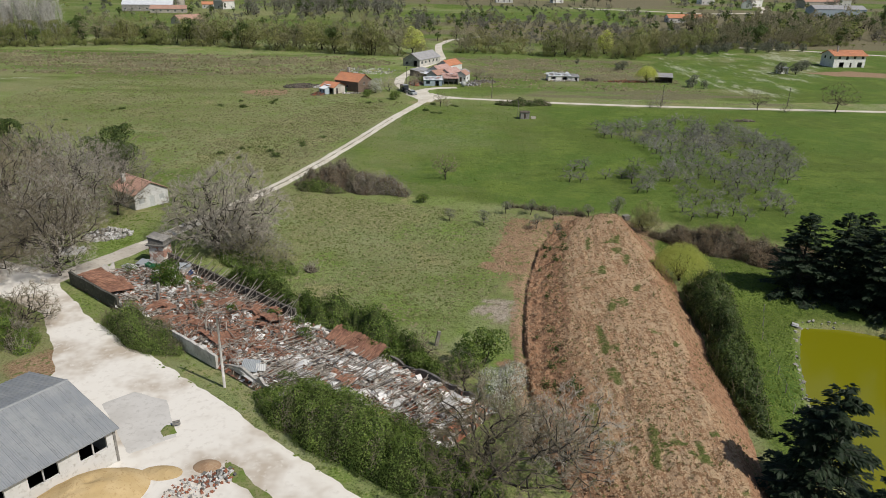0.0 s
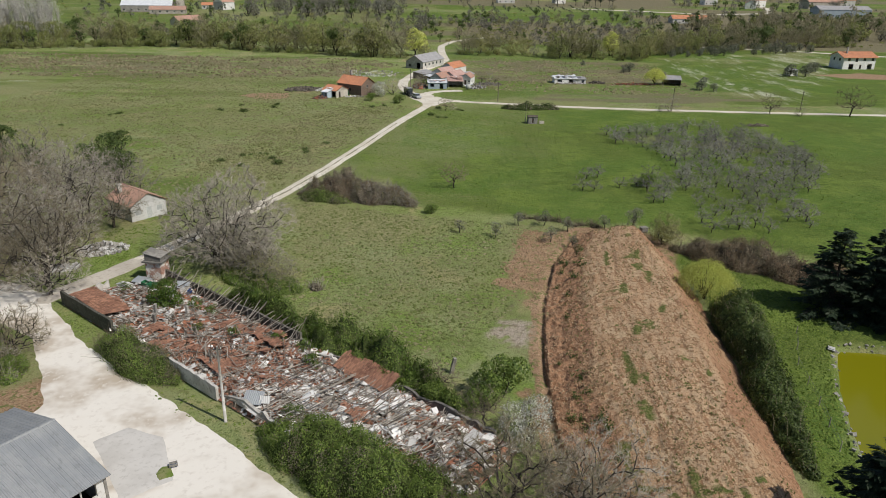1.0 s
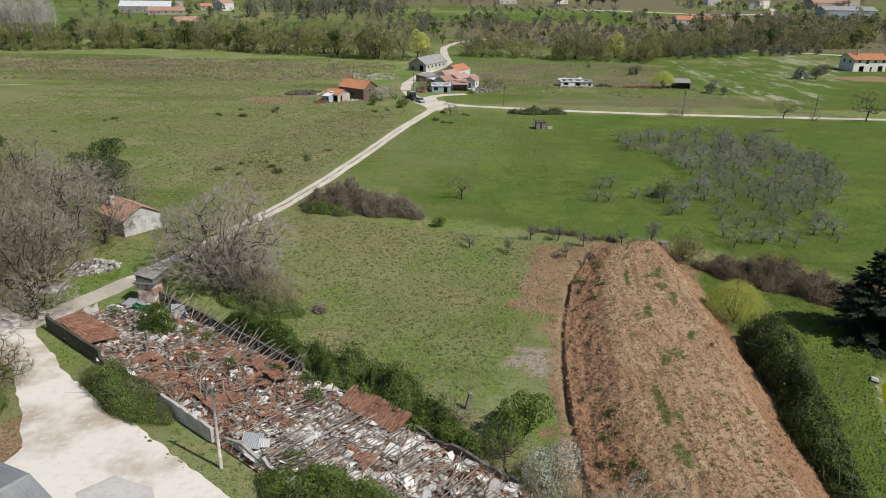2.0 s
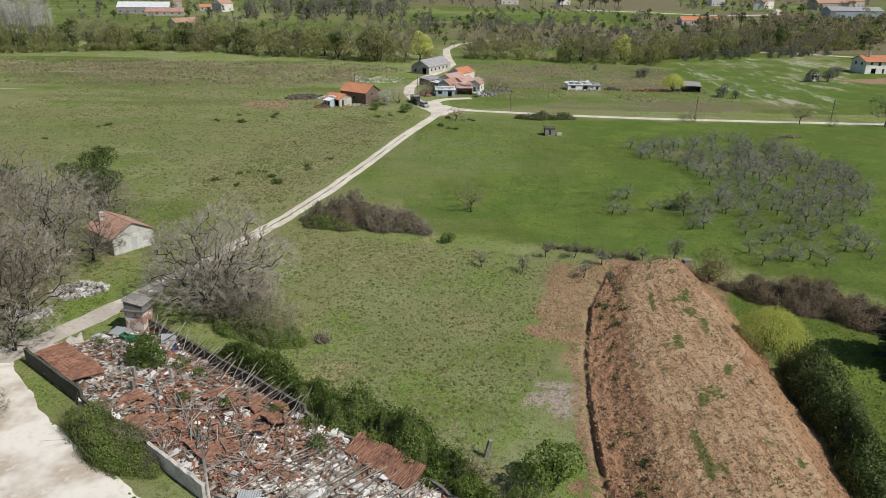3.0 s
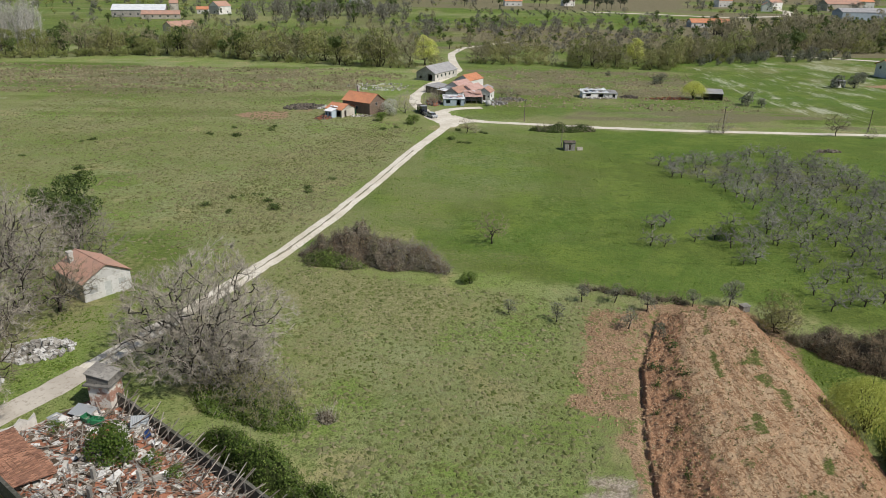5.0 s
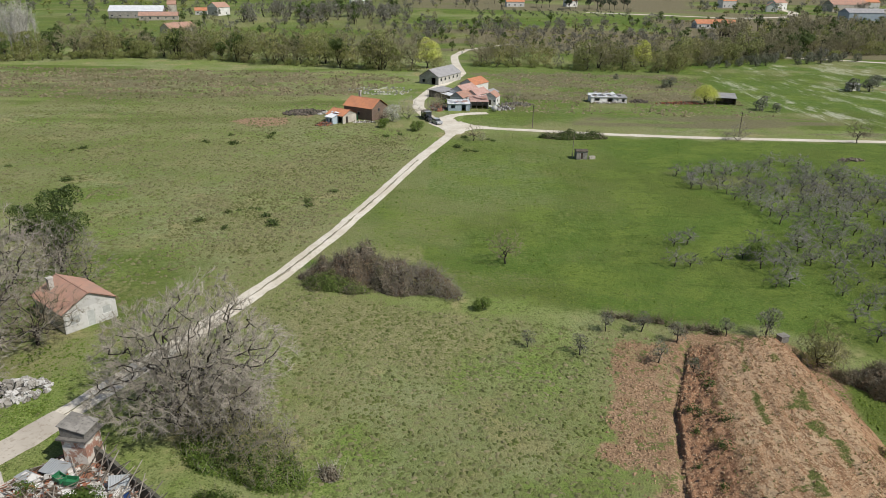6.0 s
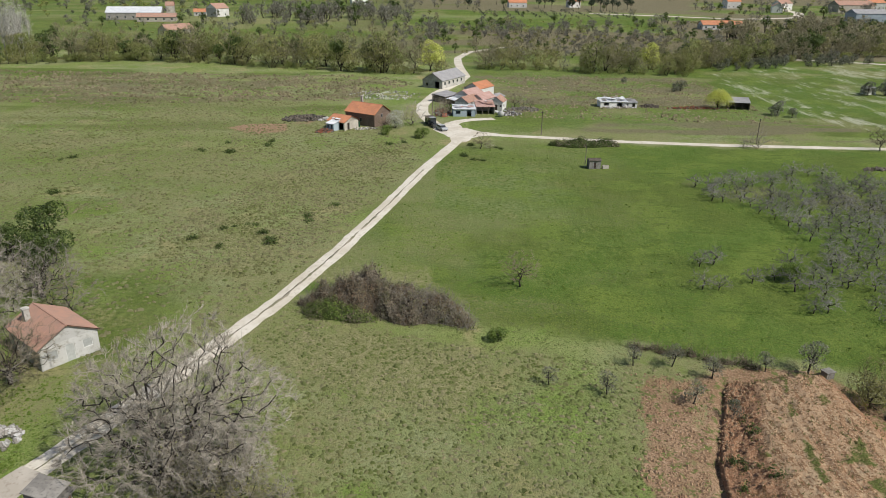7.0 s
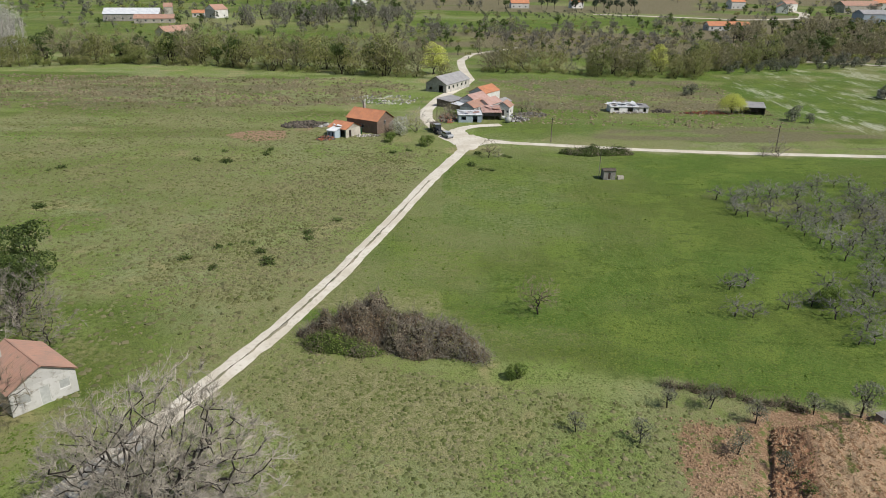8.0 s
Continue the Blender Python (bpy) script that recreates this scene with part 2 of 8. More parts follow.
    col = k.mix(edge(c2.outputs[2], 0.5), col, red)
    col = k.mix(edge(cover.outputs["Alpha"], 0.5), col, stony)
    k.bump(k.math("ADD", k.math("MULTIPLY", small, 1.5), tiny), 0.9, 0.22)
    return k.done(col, 0.9, 0.0, 0.15)


def leaf_material(name, a, b, c, spec=0.35, rough=0.55, scale=0.6):
    k = Nodes(name)
    col = k.mix(k.ramp(k.chance(True), 0.15, 0.85), a, b)
    col = k.mix(k.ramp(k.noise(scale, 2, 0.5), 0.45, 0.65), col, c)
    tint = k.mix(1.0, col, (0.72, 0.74, 0.7))
    tint.node.blend_type = "MULTIPLY"
    col = k.mix(k.chance(), tint, col)
    m = k.done(col, rough, 0.0, spec)
    tr = k.node("ShaderNodeBsdfTranslucent", Color=col)
    mixer = k.node("ShaderNodeMixShader", Fac=0.38)
    out = k.t.nodes["Material Output"]
    k.t.links.new(k.bsdf.outputs[0], mixer.inputs[1])
    k.t.links.new(tr.outputs[0], mixer.inputs[2])
    k.t.links.new(mixer.outputs[0], out.inputs[0])
    return m


def ribbed(name, a, b, c, pitch, axis="x", rough=0.6, metal=0.0, depth=0.04, grime=0.35):
    """Roofing with ribs along the slope, in object space, blotched by weather."""
    k = Nodes(name)
    at = k.local()
    col = k.mix(k.ramp(k.noise(grime, 4, 0.65, at), 0.38, 0.64), a, b)
    col = k.mix(k.ramp(k.noise(2.6, 4, 0.7, at, (1, 0.4, 1)), 0.52, 0.74), col, c)
    wave = k.node("ShaderNodeTexWave", Vector=at, Scale=2 * math.pi / pitch / 20.0 * 10.0 / math.pi)
    wave.bands_direction = axis.upper()
    k.bump(k.math("ADD", wave.outputs["Fac"], k.math("MULTIPLY", k.noise(6, 3, 0.6, at), 0.6)), 0.6, depth)
    return k.done(col, rough, metal, 0.3)


M_GROUND = ground_material()
M_TRACK = mottled("pale_gravel", (0.56, 0.51, 0.42), (0.66, 0.62, 0.54), (0.47, 0.42, 0.34), scale=0.18, fine=1.6, rough=0.95, bump=0.5, dist=0.05, vary="")
M_YARD = mottled("white_crushed_stone", (0.45, 0.385, 0.310), (0.72, 0.685, 0.625), (0.63, 0.590, 0.530), scale=0.11, fine=1.3, rough=0.95, bump=0.3, dist=0.05, vary="", lo=0.36, hi=0.54)
M_RUT = mottled("rut_grass", (0.30, 0.27, 0.20), (0.17, 0.17, 0.10), (0.24, 0.21, 0.16), scale=0.35, fine=3, rough=0.95, vary="")
M_POPLAR = mottled("pale_poplar_bark", (0.66, 0.64, 0.59), (0.56, 0.54, 0.49), (0.46, 0.44, 0.40), scale=0.4, fine=2, rough=0.9)
M_BARK = mottled("grey_bark", (0.052, 0.044, 0.035), (0.032, 0.027, 0.022), (0.085, 0.076, 0.062), scale=1.4, fine=9, rough=0.95, bump=0.8, dist=0.03)
M_TWIG = mottled("grey_twigs", (0.415, 0.377, 0.310), (0.306, 0.273, 0.226), (0.535, 0.491, 0.418), scale=0.5, fine=3, rough=0.9, bump=0)
M_TWIG_WARM = mottled("brown_twigs", (0.285, 0.245, 0.165), (0.215, 0.18, 0.12), (0.36, 0.315, 0.225), scale=0.5, fine=3, rough=0.9, bump=0)
M_TWIG_OLIVE = mottled("olive_twigs", (0.29, 0.265, 0.175), (0.22, 0.20, 0.125), (0.37, 0.34, 0.25), scale=0.5, fine=3, rough=0.9, bump=0)
M_TWIG_BLUE = mottled("silvery_twigs", (0.32, 0.305, 0.29), (0.24, 0.225, 0.21), (0.41, 0.395, 0.38), scale=0.5, fine=3, rough=0.9, bump=0)
M_BRAMBLE = leaf_material("bramble_leaves", (0.103, 0.171, 0.030), (0.291, 0.382, 0.085), (0.182, 0.251, 0.055))
M_HEDGE = leaf_material("hedge_leaves", (0.055, 0.092, 0.022), (0.170, 0.225, 0.058), (0.095, 0.135, 0.038))
M_DRYLEAF = leaf_material("withered_bramble", (0.241, 0.205, 0.153), (0.370, 0.319, 0.248), (0.207, 0.199, 0.118), spec=0.1, rough=0.9)
M_FRESH = leaf_material("fresh_leaves", (0.085, 0.155, 0.020), (0.150, 0.225, 0.035), (0.110, 0.170, 0.030))
M_BUD = leaf_material("budding_leaves", (0.300, 0.315, 0.092), (0.400, 0.400, 0.130), (0.340, 0.315, 0.135), scale=0.07)
M_TREELEAF = leaf_material("woodland_leaves", (0.225, 0.265, 0.075), (0.320, 0.350, 0.110), (0.320, 0.305, 0.125), scale=0.07)
M_YELLOW = leaf_material("yellow_willow_leaves", (0.62, 0.66, 0.15), (0.80, 0.80, 0.24), (0.66, 0.70, 0.17))
M_OLIVE = leaf_material("olive_leaves", (0.165, 0.180, 0.125), (0.255, 0.265, 0.200), (0.180, 0.190, 0.130))
M_CONIFER = leaf_material("conifer_needles", (0.024, 0.042, 0.022), (0.066, 0.095, 0.050), (0.036, 0.058, 0.034), spec=0.25)
M_BLOSSOM = leaf_material("blossom", (0.56, 0.56, 0.50), (0.72, 0.72, 0.66), (0.46, 0.47, 0.38), spec=0.1)
M_SPRAY = leaf_material("twig_sprays", (0.315, 0.285, 0.190), (0.425, 0.385, 0.265), (0.305, 0.290, 0.160), spec=0.1, rough=0.9, scale=0.15)
M_SPRAY_GREY = leaf_material("grey_twig_sprays", (0.29, 0.27, 0.235), (0.38, 0.36, 0.32), (0.26, 0.245, 0.20), spec=0.1, rough=0.9, scale=0.15)
M_TWIG_LEAF = leaf_material("withered_red_leaves", (0.205, 0.145, 0.100), (0.320, 0.235, 0.165), (0.240, 0.185, 0.120), spec=0.1, rough=0.9)
# core colours are kept dark to stand in for shade between the leaves
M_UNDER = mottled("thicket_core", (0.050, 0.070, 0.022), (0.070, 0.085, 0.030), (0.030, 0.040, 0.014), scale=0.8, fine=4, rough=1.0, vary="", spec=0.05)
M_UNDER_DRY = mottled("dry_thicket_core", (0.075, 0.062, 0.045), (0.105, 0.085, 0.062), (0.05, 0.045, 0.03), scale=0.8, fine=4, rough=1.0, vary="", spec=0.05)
M_TUFT = leaf_material("tussock_blades", (0.200, 0.232, 0.086), (0.285, 0.305, 0.138), (0.215, 0.250, 0.086), spec=0.1, rough=0.8, scale=0.08)
M_TUFT_DRY = leaf_material("straw_blades", (0.230, 0.230, 0.118), (0.332, 0.305, 0.174), (0.219, 0.225, 0.099), spec=0.1, rough=0.8, scale=0.08)
M_HEATH = leaf_material("heath_blades", (0.29, 0.245, 0.155), (0.42, 0.36, 0.24), (0.24, 0.235, 0.12), spec=0.1, rough=0.8, scale=0.08)
M_FRESH_GRASS = leaf_material("meadow_blades", (0.125, 0.190, 0.034), (0.225, 0.295, 0.070), (0.160, 0.225, 0.044), spec=0.1, rough=0.8, scale=0.12)


def mound_material():
    k = Nodes("tilled_red_earth")
    big, mid, small, tiny = k.noise(0.11, 4, 0.6), k.noise(0.5, 4, 0.65), k.noise(1.9, 4, 0.7), k.noise(6.0, 3, 0.7)
    col = k.mix(k.ramp(big, 0.36, 0.62), (0.389, 0.243, 0.142), (0.457, 0.308, 0.189))
    col = k.mix(k.ramp(mid, 0.46, 0.62), col, (0.483, 0.350, 0.220))
    row = k.noise(1.0, 3, 0.6, None, (2.6, 0.5, 1.0))
    col = k.mix(k.ramp(row, 0.52, 0.62), col, (0.294, 0.168, 0.094))
    col = k.mix(k.ramp(small, 0.52, 0.60), col, (0.242, 0.144, 0.078))
    col = k.mix(k.ramp(tiny, 0.54, 0.63), col, (0.518, 0.391, 0.250))
    at = k.node("ShaderNodeAttribute")
    at.attribute_name = "weeds"
    wob = k.math("ADD", at.outputs["Fac"], k.math("MULTIPLY", k.math("SUBTRACT", small, 0.5), 1.2))
    col = k.mix(k.ramp(wob, 0.55, 0.9), col, k.mix(k.ramp(tiny, 0.45, 0.6), (0.099, 0.124, 0.031), (0.177, 0.176, 0.067)))
    raw = k.node("ShaderNodeAttribute")
    raw.attribute_name = "raw"
    wob = k.math("ADD", raw.outputs["Fac"], k.math("MULTIPLY", k.math("SUBTRACT", mid, 0.5), 0.9))
    red = k.mix(k.ramp(small, 0.4, 0.62), (0.354, 0.193, 0.113), (0.216, 0.111, 0.064))
    red = k.mix(k.ramp(tiny, 0.54, 0.64), red, (0.431, 0.275, 0.177))
    col = k.mix(k.math("MULTIPLY", k.ramp(wob, 0.25, 0.95), 0.8), col, red)
    k.bump(k.math("ADD", k.math("MULTIPLY", small, 2.0), tiny), 1.0, 0.16)
    return k.done(col, 0.95, 0.0, 0.1)


M_EARTH = mound_material()
M_WATER = mottled("green_pond_water", (0.175, 0.172, 0.006), (0.160, 0.165, 0.008), None, scale=0.05, fine=0.6, rough=0.16, bump=0.02, dist=0.02, vary="", spec=0.4)
M_STONE = mottled("pale_limestone", (0.42, 0.40, 0.36), (0.30, 0.28, 0.25), (0.52, 0.50, 0.46), scale=0.8, fine=5, rough=0.9)
M_PLASTER = mottled("weathered_plaster", (0.60, 0.58, 0.54), (0.44, 0.42, 0.38), (0.32, 0.30, 0.27), scale=0.5, fine=3, rough=0.9)
M_WHITE = mottled("white_limewash", (0.80, 0.79, 0.77), (0.70, 0.69, 0.66), (0.55, 0.53, 0.49), scale=0.35, fine=2.2, rough=0.85)
M_SLAB = mottled("white_plaster_slab", (0.86, 0.85, 0.83), (0.76, 0.75, 0.72), (0.52, 0.49, 0.45), scale=0.9, fine=4, rough=0.9)
M_DEBRIS = mottled("mixed_plaster_debris", (0.74, 0.72, 0.69), (0.44, 0.40, 0.35), (0.30, 0.25, 0.20), scale=0.35, fine=3, rough=0.9, vary="island", lo=0.42, hi=0.58)
M_CONCRETE = mottled("grey_concrete", (0.30, 0.285, 0.26), (0.20, 0.19, 0.175), (0.13, 0.125, 0.115), scale=0.6, fine=4, rough=0.9)
M_DARKWALL = mottled("mossy_concrete", (0.13, 0.125, 0.105), (0.085, 0.085, 0.066), (0.20, 0.19, 0.16), scale=0.5, fine=3, rough=0.95)
M_TILE = mottled("terracotta_tile", (0.385, 0.200, 0.130), (0.295, 0.150, 0.100), (0.20, 0.118, 0.086), scale=0.7, fine=5, rough=0.85, vary="island")
M_TIMBER = mottled("grey_old_timber", (0.20, 0.17, 0.14), (0.13, 0.105, 0.082), (0.28, 0.25, 0.215), scale=0.9, fine=6, rough=0.9)
M_TIMBER2 = mottled("sunbleached_pole", (0.43, 0.39, 0.335), (0.33, 0.295, 0.25), (0.23, 0.205, 0.17), scale=0.9, fine=6, rough=0.9)
M_ZINC = ribbed("zinc_sheet", (0.36, 0.385, 0.40), (0.30, 0.32, 0.335), (0.40, 0.42, 0.43), 0.18, "x", 0.5, 0.25, 0.02)
M_PIPE = mottled("metal_fittings", (0.20, 0.205, 0.21), (0.14, 0.14, 0.145), (0.26, 0.25, 0.24), scale=1, fine=6, rough=0.5, metal=0.6)
M_ROOF_SHED = ribbed("fibre_cement_roof", (0.27, 0.285, 0.30), (0.325, 0.335, 0.34), (0.235, 0.245, 0.25), 0.35, "x", 0.75, 0.0, 0.05, 0.22)
M_ROOF_RED = ribbed("red_clay_roof", (0.56, 0.245, 0.130), (0.46, 0.205, 0.118), (0.40, 0.205, 0.135), 0.28, "x", 0.8, 0.0, 0.05)
M_ROOF_OLD = ribbed("old_clay_roof", (0.437, 0.257, 0.193), (0.368, 0.238, 0.186), (0.287, 0.218, 0.179), 0.28, "x", 0.85, 0.0, 0.05)
M_ROOF_PINK = ribbed("faded_pink_roof", (0.50, 0.33, 0.29), (0.42, 0.26, 0.22), (0.55, 0.45, 0.41), 0.3, "x", 0.85, 0.0, 0.04)
M_ROOF_GREY = ribbed("grey_sheet_roof", (0.36, 0.355, 0.36), (0.30, 0.295, 0.30), (0.24, 0.235, 0.23), 0.35, "x", 0.75, 0.0, 0.04)
M_ROOF_WHITE = ribbed("white_sheet_roof", (0.66, 0.68, 0.70), (0.58, 0.60, 0.63), (0.50, 0.52, 0.54), 0.5, "x", 0.6, 0.0, 0.03)
M_RENDER = mottled("cream_render", (0.56, 0.52, 0.45), (0.47, 0.43, 0.37), (0.36, 0.32, 0.28), scale=0.4, fine=2, rough=0.9)
M_RENDER_GREY = mottled("grey_render", (0.36, 0.34, 0.31), (0.28, 0.26, 0.24), (0.20, 0.18, 0.165), scale=0.4, fine=2, rough=0.9)
# farmhouse wall brown, with the porch's shade put into the colour
M_SHADEDWALL = mottled("brown_brick_wall", (0.27, 0.19, 0.145), (0.21, 0.15, 0.12), (0.33, 0.26, 0.21), scale=0.6, fine=4, rough=0.9)
M_BLUEWALL = mottled("pale_blue_cladding", (0.42, 0.50, 0.56), (0.37, 0.45, 0.52), None, scale=0.3, fine=2, rough=0.6)
M_DARK = mottled("dark_interior", (0.035, 0.033, 0.030), (0.050, 0.046, 0.042), None, scale=0.6, fine=3, rough=0.9)
M_SAND = mottled("golden_sand", (0.46, 0.335, 0.165), (0.52, 0.39, 0.21), (0.38, 0.26, 0.12), scale=0.5, fine=4, rough=0.95, bump=0.7, dist=0.06, vary="")
M_FRAME = mottled("white_joinery", (0.72, 0.72, 0.70), (0.64, 0.64, 0.62), None, scale=0.8, fine=5, rough=0.5, bump=0.1)
M_BLIND = mottled("closed_shutter", (0.50, 0.51, 0.50), (0.42, 0.43, 0.42), None, scale=2, fine=8, rough=0.6, bump=0.1)
M_DOOR = mottled("dark_door", (0.075, 0.055, 0.045), (0.055, 0.04, 0.034), None, scale=2, fine=8, rough=0.6)
M_TYRE = mottled("black_rubber", (0.025, 0.025, 0.025), (0.035, 0.034, 0.032), None, scale=3, fine=9, rough=0.9)
M_CARPAINT = mottled("dark_car_paint", (0.045, 0.05, 0.06), (0.055, 0.06, 0.07), None, scale=1, fine=6, rough=0.25, bump=0, spec=0.5)
M_SILVER = mottled("silver_car_paint", (0.40, 0.42, 0.45), (0.36, 0.38, 0.41), None, scale=1, fine=6, rough=0.3, bump=0, spec=0.5)
M_GREENPLASTIC = mottled("green_plastic", (0.05, 0.27, 0.12), (0.04, 0.22, 0.10), None, scale=2, fine=6, rough=0.5)
M_BLUEPLASTIC = mottled("blue_plastic", (0.03, 0.07, 0.22), (0.025, 0.06, 0.19), None, scale=2, fine=6, rough=0.5)
M_BRICKRED = mottled("red_brick_rubble", (0.36, 0.135, 0.075), (0.30, 0.12, 0.075), (0.24, 0.13, 0.09), scale=0.8, fine=4, rough=0.9)


def glass_material():
    k = Nodes("window_glass")
    k.bsdf.inputs["Transmission Weight"].default_value = 0.0
    return k.done(k.mix(k.noise(0.7, 2, 0.5), (0.03, 0.035, 0.04), (0.05, 0.055, 0.06)), 0.06, 0.0, 0.6)


M_GLASS = glass_material()


def brick_material():
    k = Nodes("patchy_brick")
    at = k.local()
    br = k.node("ShaderNodeTexBrick", Vector=k.node("ShaderNodeMapping", Vector=at, Rotation=(radians(90), 0, 0)).outputs[0], Scale=3.2)
    br.inputs["Color1"].default_value = (0.44, 0.24, 0.175, 1)
    br.inputs["Color2"].default_value = (0.36, 0.19, 0.14, 1)
    br.inputs["Mortar"].default_value = (0.45, 0.38, 0.32, 1)
    col = k.mix(k.ramp(k.noise(0.9, 4, 0.7, at), 0.46, 0.54), br.outputs["Color"], (0.66, 0.62, 0.57))
    k.bump(br.outputs["Fac"], 0.5, 0.02)
    return k.done(col, 0.9, 0.0, 0.2)


M_PATCHBRICK = brick_material()

# ---- ground ----


def spaced(marks):
    """Coordinates with a given spacing in each stretch: (start, end, first step, last step)."""
    out = [marks[0][0]]
    for a, b, s0, s1 in marks:
        while out[-1] < b - 1e-6:
            u = (out[-1] - a) / (b - a)
            out.append(min(b, out[-1] + s0 * (s1 / s0) ** max(u, 0)))
    return np.array(out)


MAIN_TRACK = [(-7.0, 231.0), (-15.4, 200.9), (-21.7, 173.8), (-27.4, 151.4), (-32.1, 135.5), (-36.2, 124.4), (-39.8, 115), (-43.4, 106.5), (-46.2, 99.7), (-48.8, 93.9), (-52.0, 88.5), (-54.5, 83)]
EAST_ROAD = [(-6, 243), (-1.4, 239.1), (6, 237), (15.2, 235.5), (36.7, 231.6), (60, 229.2), (96.9, 227.5), (150, 226), (260, 229)]
NORTH_LANE = [(-8, 235), (-11, 244), (-15.1, 255.5), (-18.0, 269), (-18.2, 282.5), (-13.9, 307), (-6.4, 331), (-2.0, 352), (-3.5, 372), (-4.6, 395), (-4.8, 418), (2, 450), (30, 485)]
SPUR = [(-11, 246), (-7, 255.5), (-2, 259.0), (4, 260.5)]
LUSH = [(-8, 228), (-15.5, 204), (-23.5, 170), (-30, 145), (-31, 136), (-20, 137), (-12, 136), (-6, 129), (10, 125), (26, 122), (36, 119), (60, 104), (100, 92), (160, 90), (170, 224), (60, 226), (35, 228), (8, 232)]
FAR_EAST = [(98, 366), (123, 390), (220, 430), (186, 340), (150, 290), (126, 250), (111, 240), (96, 266), (99, 330)]
BROWN_STRIP = [(20, 239), (60, 234), (120, 232), (104, 262), (85, 264), (35, 256)]
BANK_LAND = [(34, 112), (50, 103), (62, 92), (75, 84), (60, 77), (45, 80), (41, 69), (36, 54), (30, 48), (32, 66), (34.5, 92)]
HEATH_W = [(-250, 282), (-120, 275), (-45, 288), (-22, 330), (-40, 350), (-100, 350), (-190, 350), (-260, 355)]


SOIL = [(11, 118), (20.5, 118.5), (15, 104), (12, 92), (10.5, 80), (9.6, 70), (9.5, 55), (7.6, 60), (8.2, 70), (9.4, 84), (9.2, 91), (6.8, 96), (7.4, 102), (9.5, 108)]


def spots(x, y, scale, seed, lo, hi):
    return sstep(lo, hi, fbm(x / scale, y / scale, seed, 4))


def build_ground():
    xs = spaced([(-2600, -250, 200, 12), (-250, -110, 8, 2.2), (-110, -50, 2.0, 1.1), (-50, 6, 1.0, 0.8), (6, 22, 0.3, 0.3), (22, 45, 0.9, 0.9), (45, 110, 1.1, 2.2), (110, 250, 2.2, 4.5), (250, 2600, 10, 200)])
    ys = spaced([(-500, 25, 80, 4), (25, 40, 2, 0.7), (40, 125, 0.75, 0.8), (125, 250, 1.4, 2.4), (250, 420, 2.4, 3.6), (420, 900, 4, 12), (900, 3400, 20, 200)])
    X, Y = np.meshgrid(xs, ys)
    fx, fy = X.ravel(), Y.ravel()
    z = land(fx, fy)
    z = z + relief(fx, fy)
    keep = np.minimum(np.minimum(line_dist(fx, fy, MAIN_TRACK), line_dist(fx, fy, EAST_ROAD)), np.minimum.reduce([line_dist(fx, fy, NORTH_LANE), line_dist(fx, fy, SPUR), -poly_dist(fx, fy, YARD)]))
    z = np.where(keep < 4, land(fx, fy) + (z - land(fx, fy)) * sstep(2.2, 4.5, keep), z)
    nx, ny = len(xs), len(ys)
    i = np.arange(nx * ny).reshape(ny, nx)
    faces = np.stack([i[:-1, :-1], i[:-1, 1:], i[1:, 1:], i[1:, :-1]], axis=-1).reshape(-1, 4)
    me = mesh_of("ground", np.stack([fx, fy, z], 1), faces, M_GROUND, True)
    w = 3.0 * fbm(fx / 6, fy / 6, 21, 3)

    def inside(poly, soft):
        return sstep(-soft, soft, poly_dist(fx, fy, poly) + w * soft / 2)

    lush = inside(LUSH, 2.5)
    trench = line_dist(fx, fy, TRENCH)
    soil = (1 + 0.9 * fbm(fx / 2.2, fy / 2.2, 23, 3)) * 0.84 * sstep(-1.6, 1.6, poly_dist(fx, fy, SOIL) + 4.0 * fbm(fx / 3.2, fy / 3.2, 26, 3))
    soil = np.maximum(soil, sstep(2.0, 1.0, trench + 0.8 * fbm(fx / 3, fy / 3, 24, 3)) * 0.85)
    soil = np.maximum(soil, 0.9 * inside([(20, 119.5), (33, 121), (36, 112), (33, 100), (20, 112)], 1.2))
    soil = np.maximum(soil, 0.75 * inside([(-43, 69), (-38, 66), (-37, 61), (-44, 60), (-48, 64)], 1.5))
    stony = 0.80 * inside([(3.2, 80.6), (6, 83.6), (9.6, 84.2), (10.3, 80), (9.4, 76.0), (4.6, 76.4)], 1.6) * sstep(-0.5, 0.0, fbm(fx / 1.5, fy / 1.5, 77, 3))
    lush = np.maximum(lush, 0.95 * inside(BANK_LAND, 1.5))
    lush = np.maximum(lush, (0.34 + 0.5 * fbm(fx / 9, fy / 6, 46, 3)) * inside([(-8, 120), (12, 119), (18, 116), (10, 98), (8, 80), (0, 66), (-14, 80), (-20, 92), (-12, 106)], 6))
    dry = 0.60 * sstep(0.0, 0.25, fbm(fx / 22, fy / 22, 31, 3)) * (1 - lush)
    dry = np.maximum(dry, 0.85 * inside([(-29, 128), (-10, 124), (-4, 117), (-8, 108), (-24, 112), (-31, 120)], 3))
    dry = np.maximum(dry, 0.40 * inside([(-24, 100), (4, 108), (8, 98), (0, 84), (-16, 82), (-24, 90)], 4) * sstep(-0.1, 0.2, fbm(fx / 7, fy / 7, 41, 3)))
    dry = np.maximum(dry, lush * 0.42 * sstep(45, 5, fx - 0.1 * (fy - 170)) * sstep(-0.3, 0.25, fbm(fx / 14, fy / 9, 47, 3)))
    dry = np.maximum(dry, 0.80 * inside([(-19, 226), (-27, 172), (-35, 142), (-52, 138), (-58, 160), (-48, 196), (-34, 226)], 6) * sstep(-0.35, 0.1, fbm(fx / 8, fy / 5, 43, 3)))
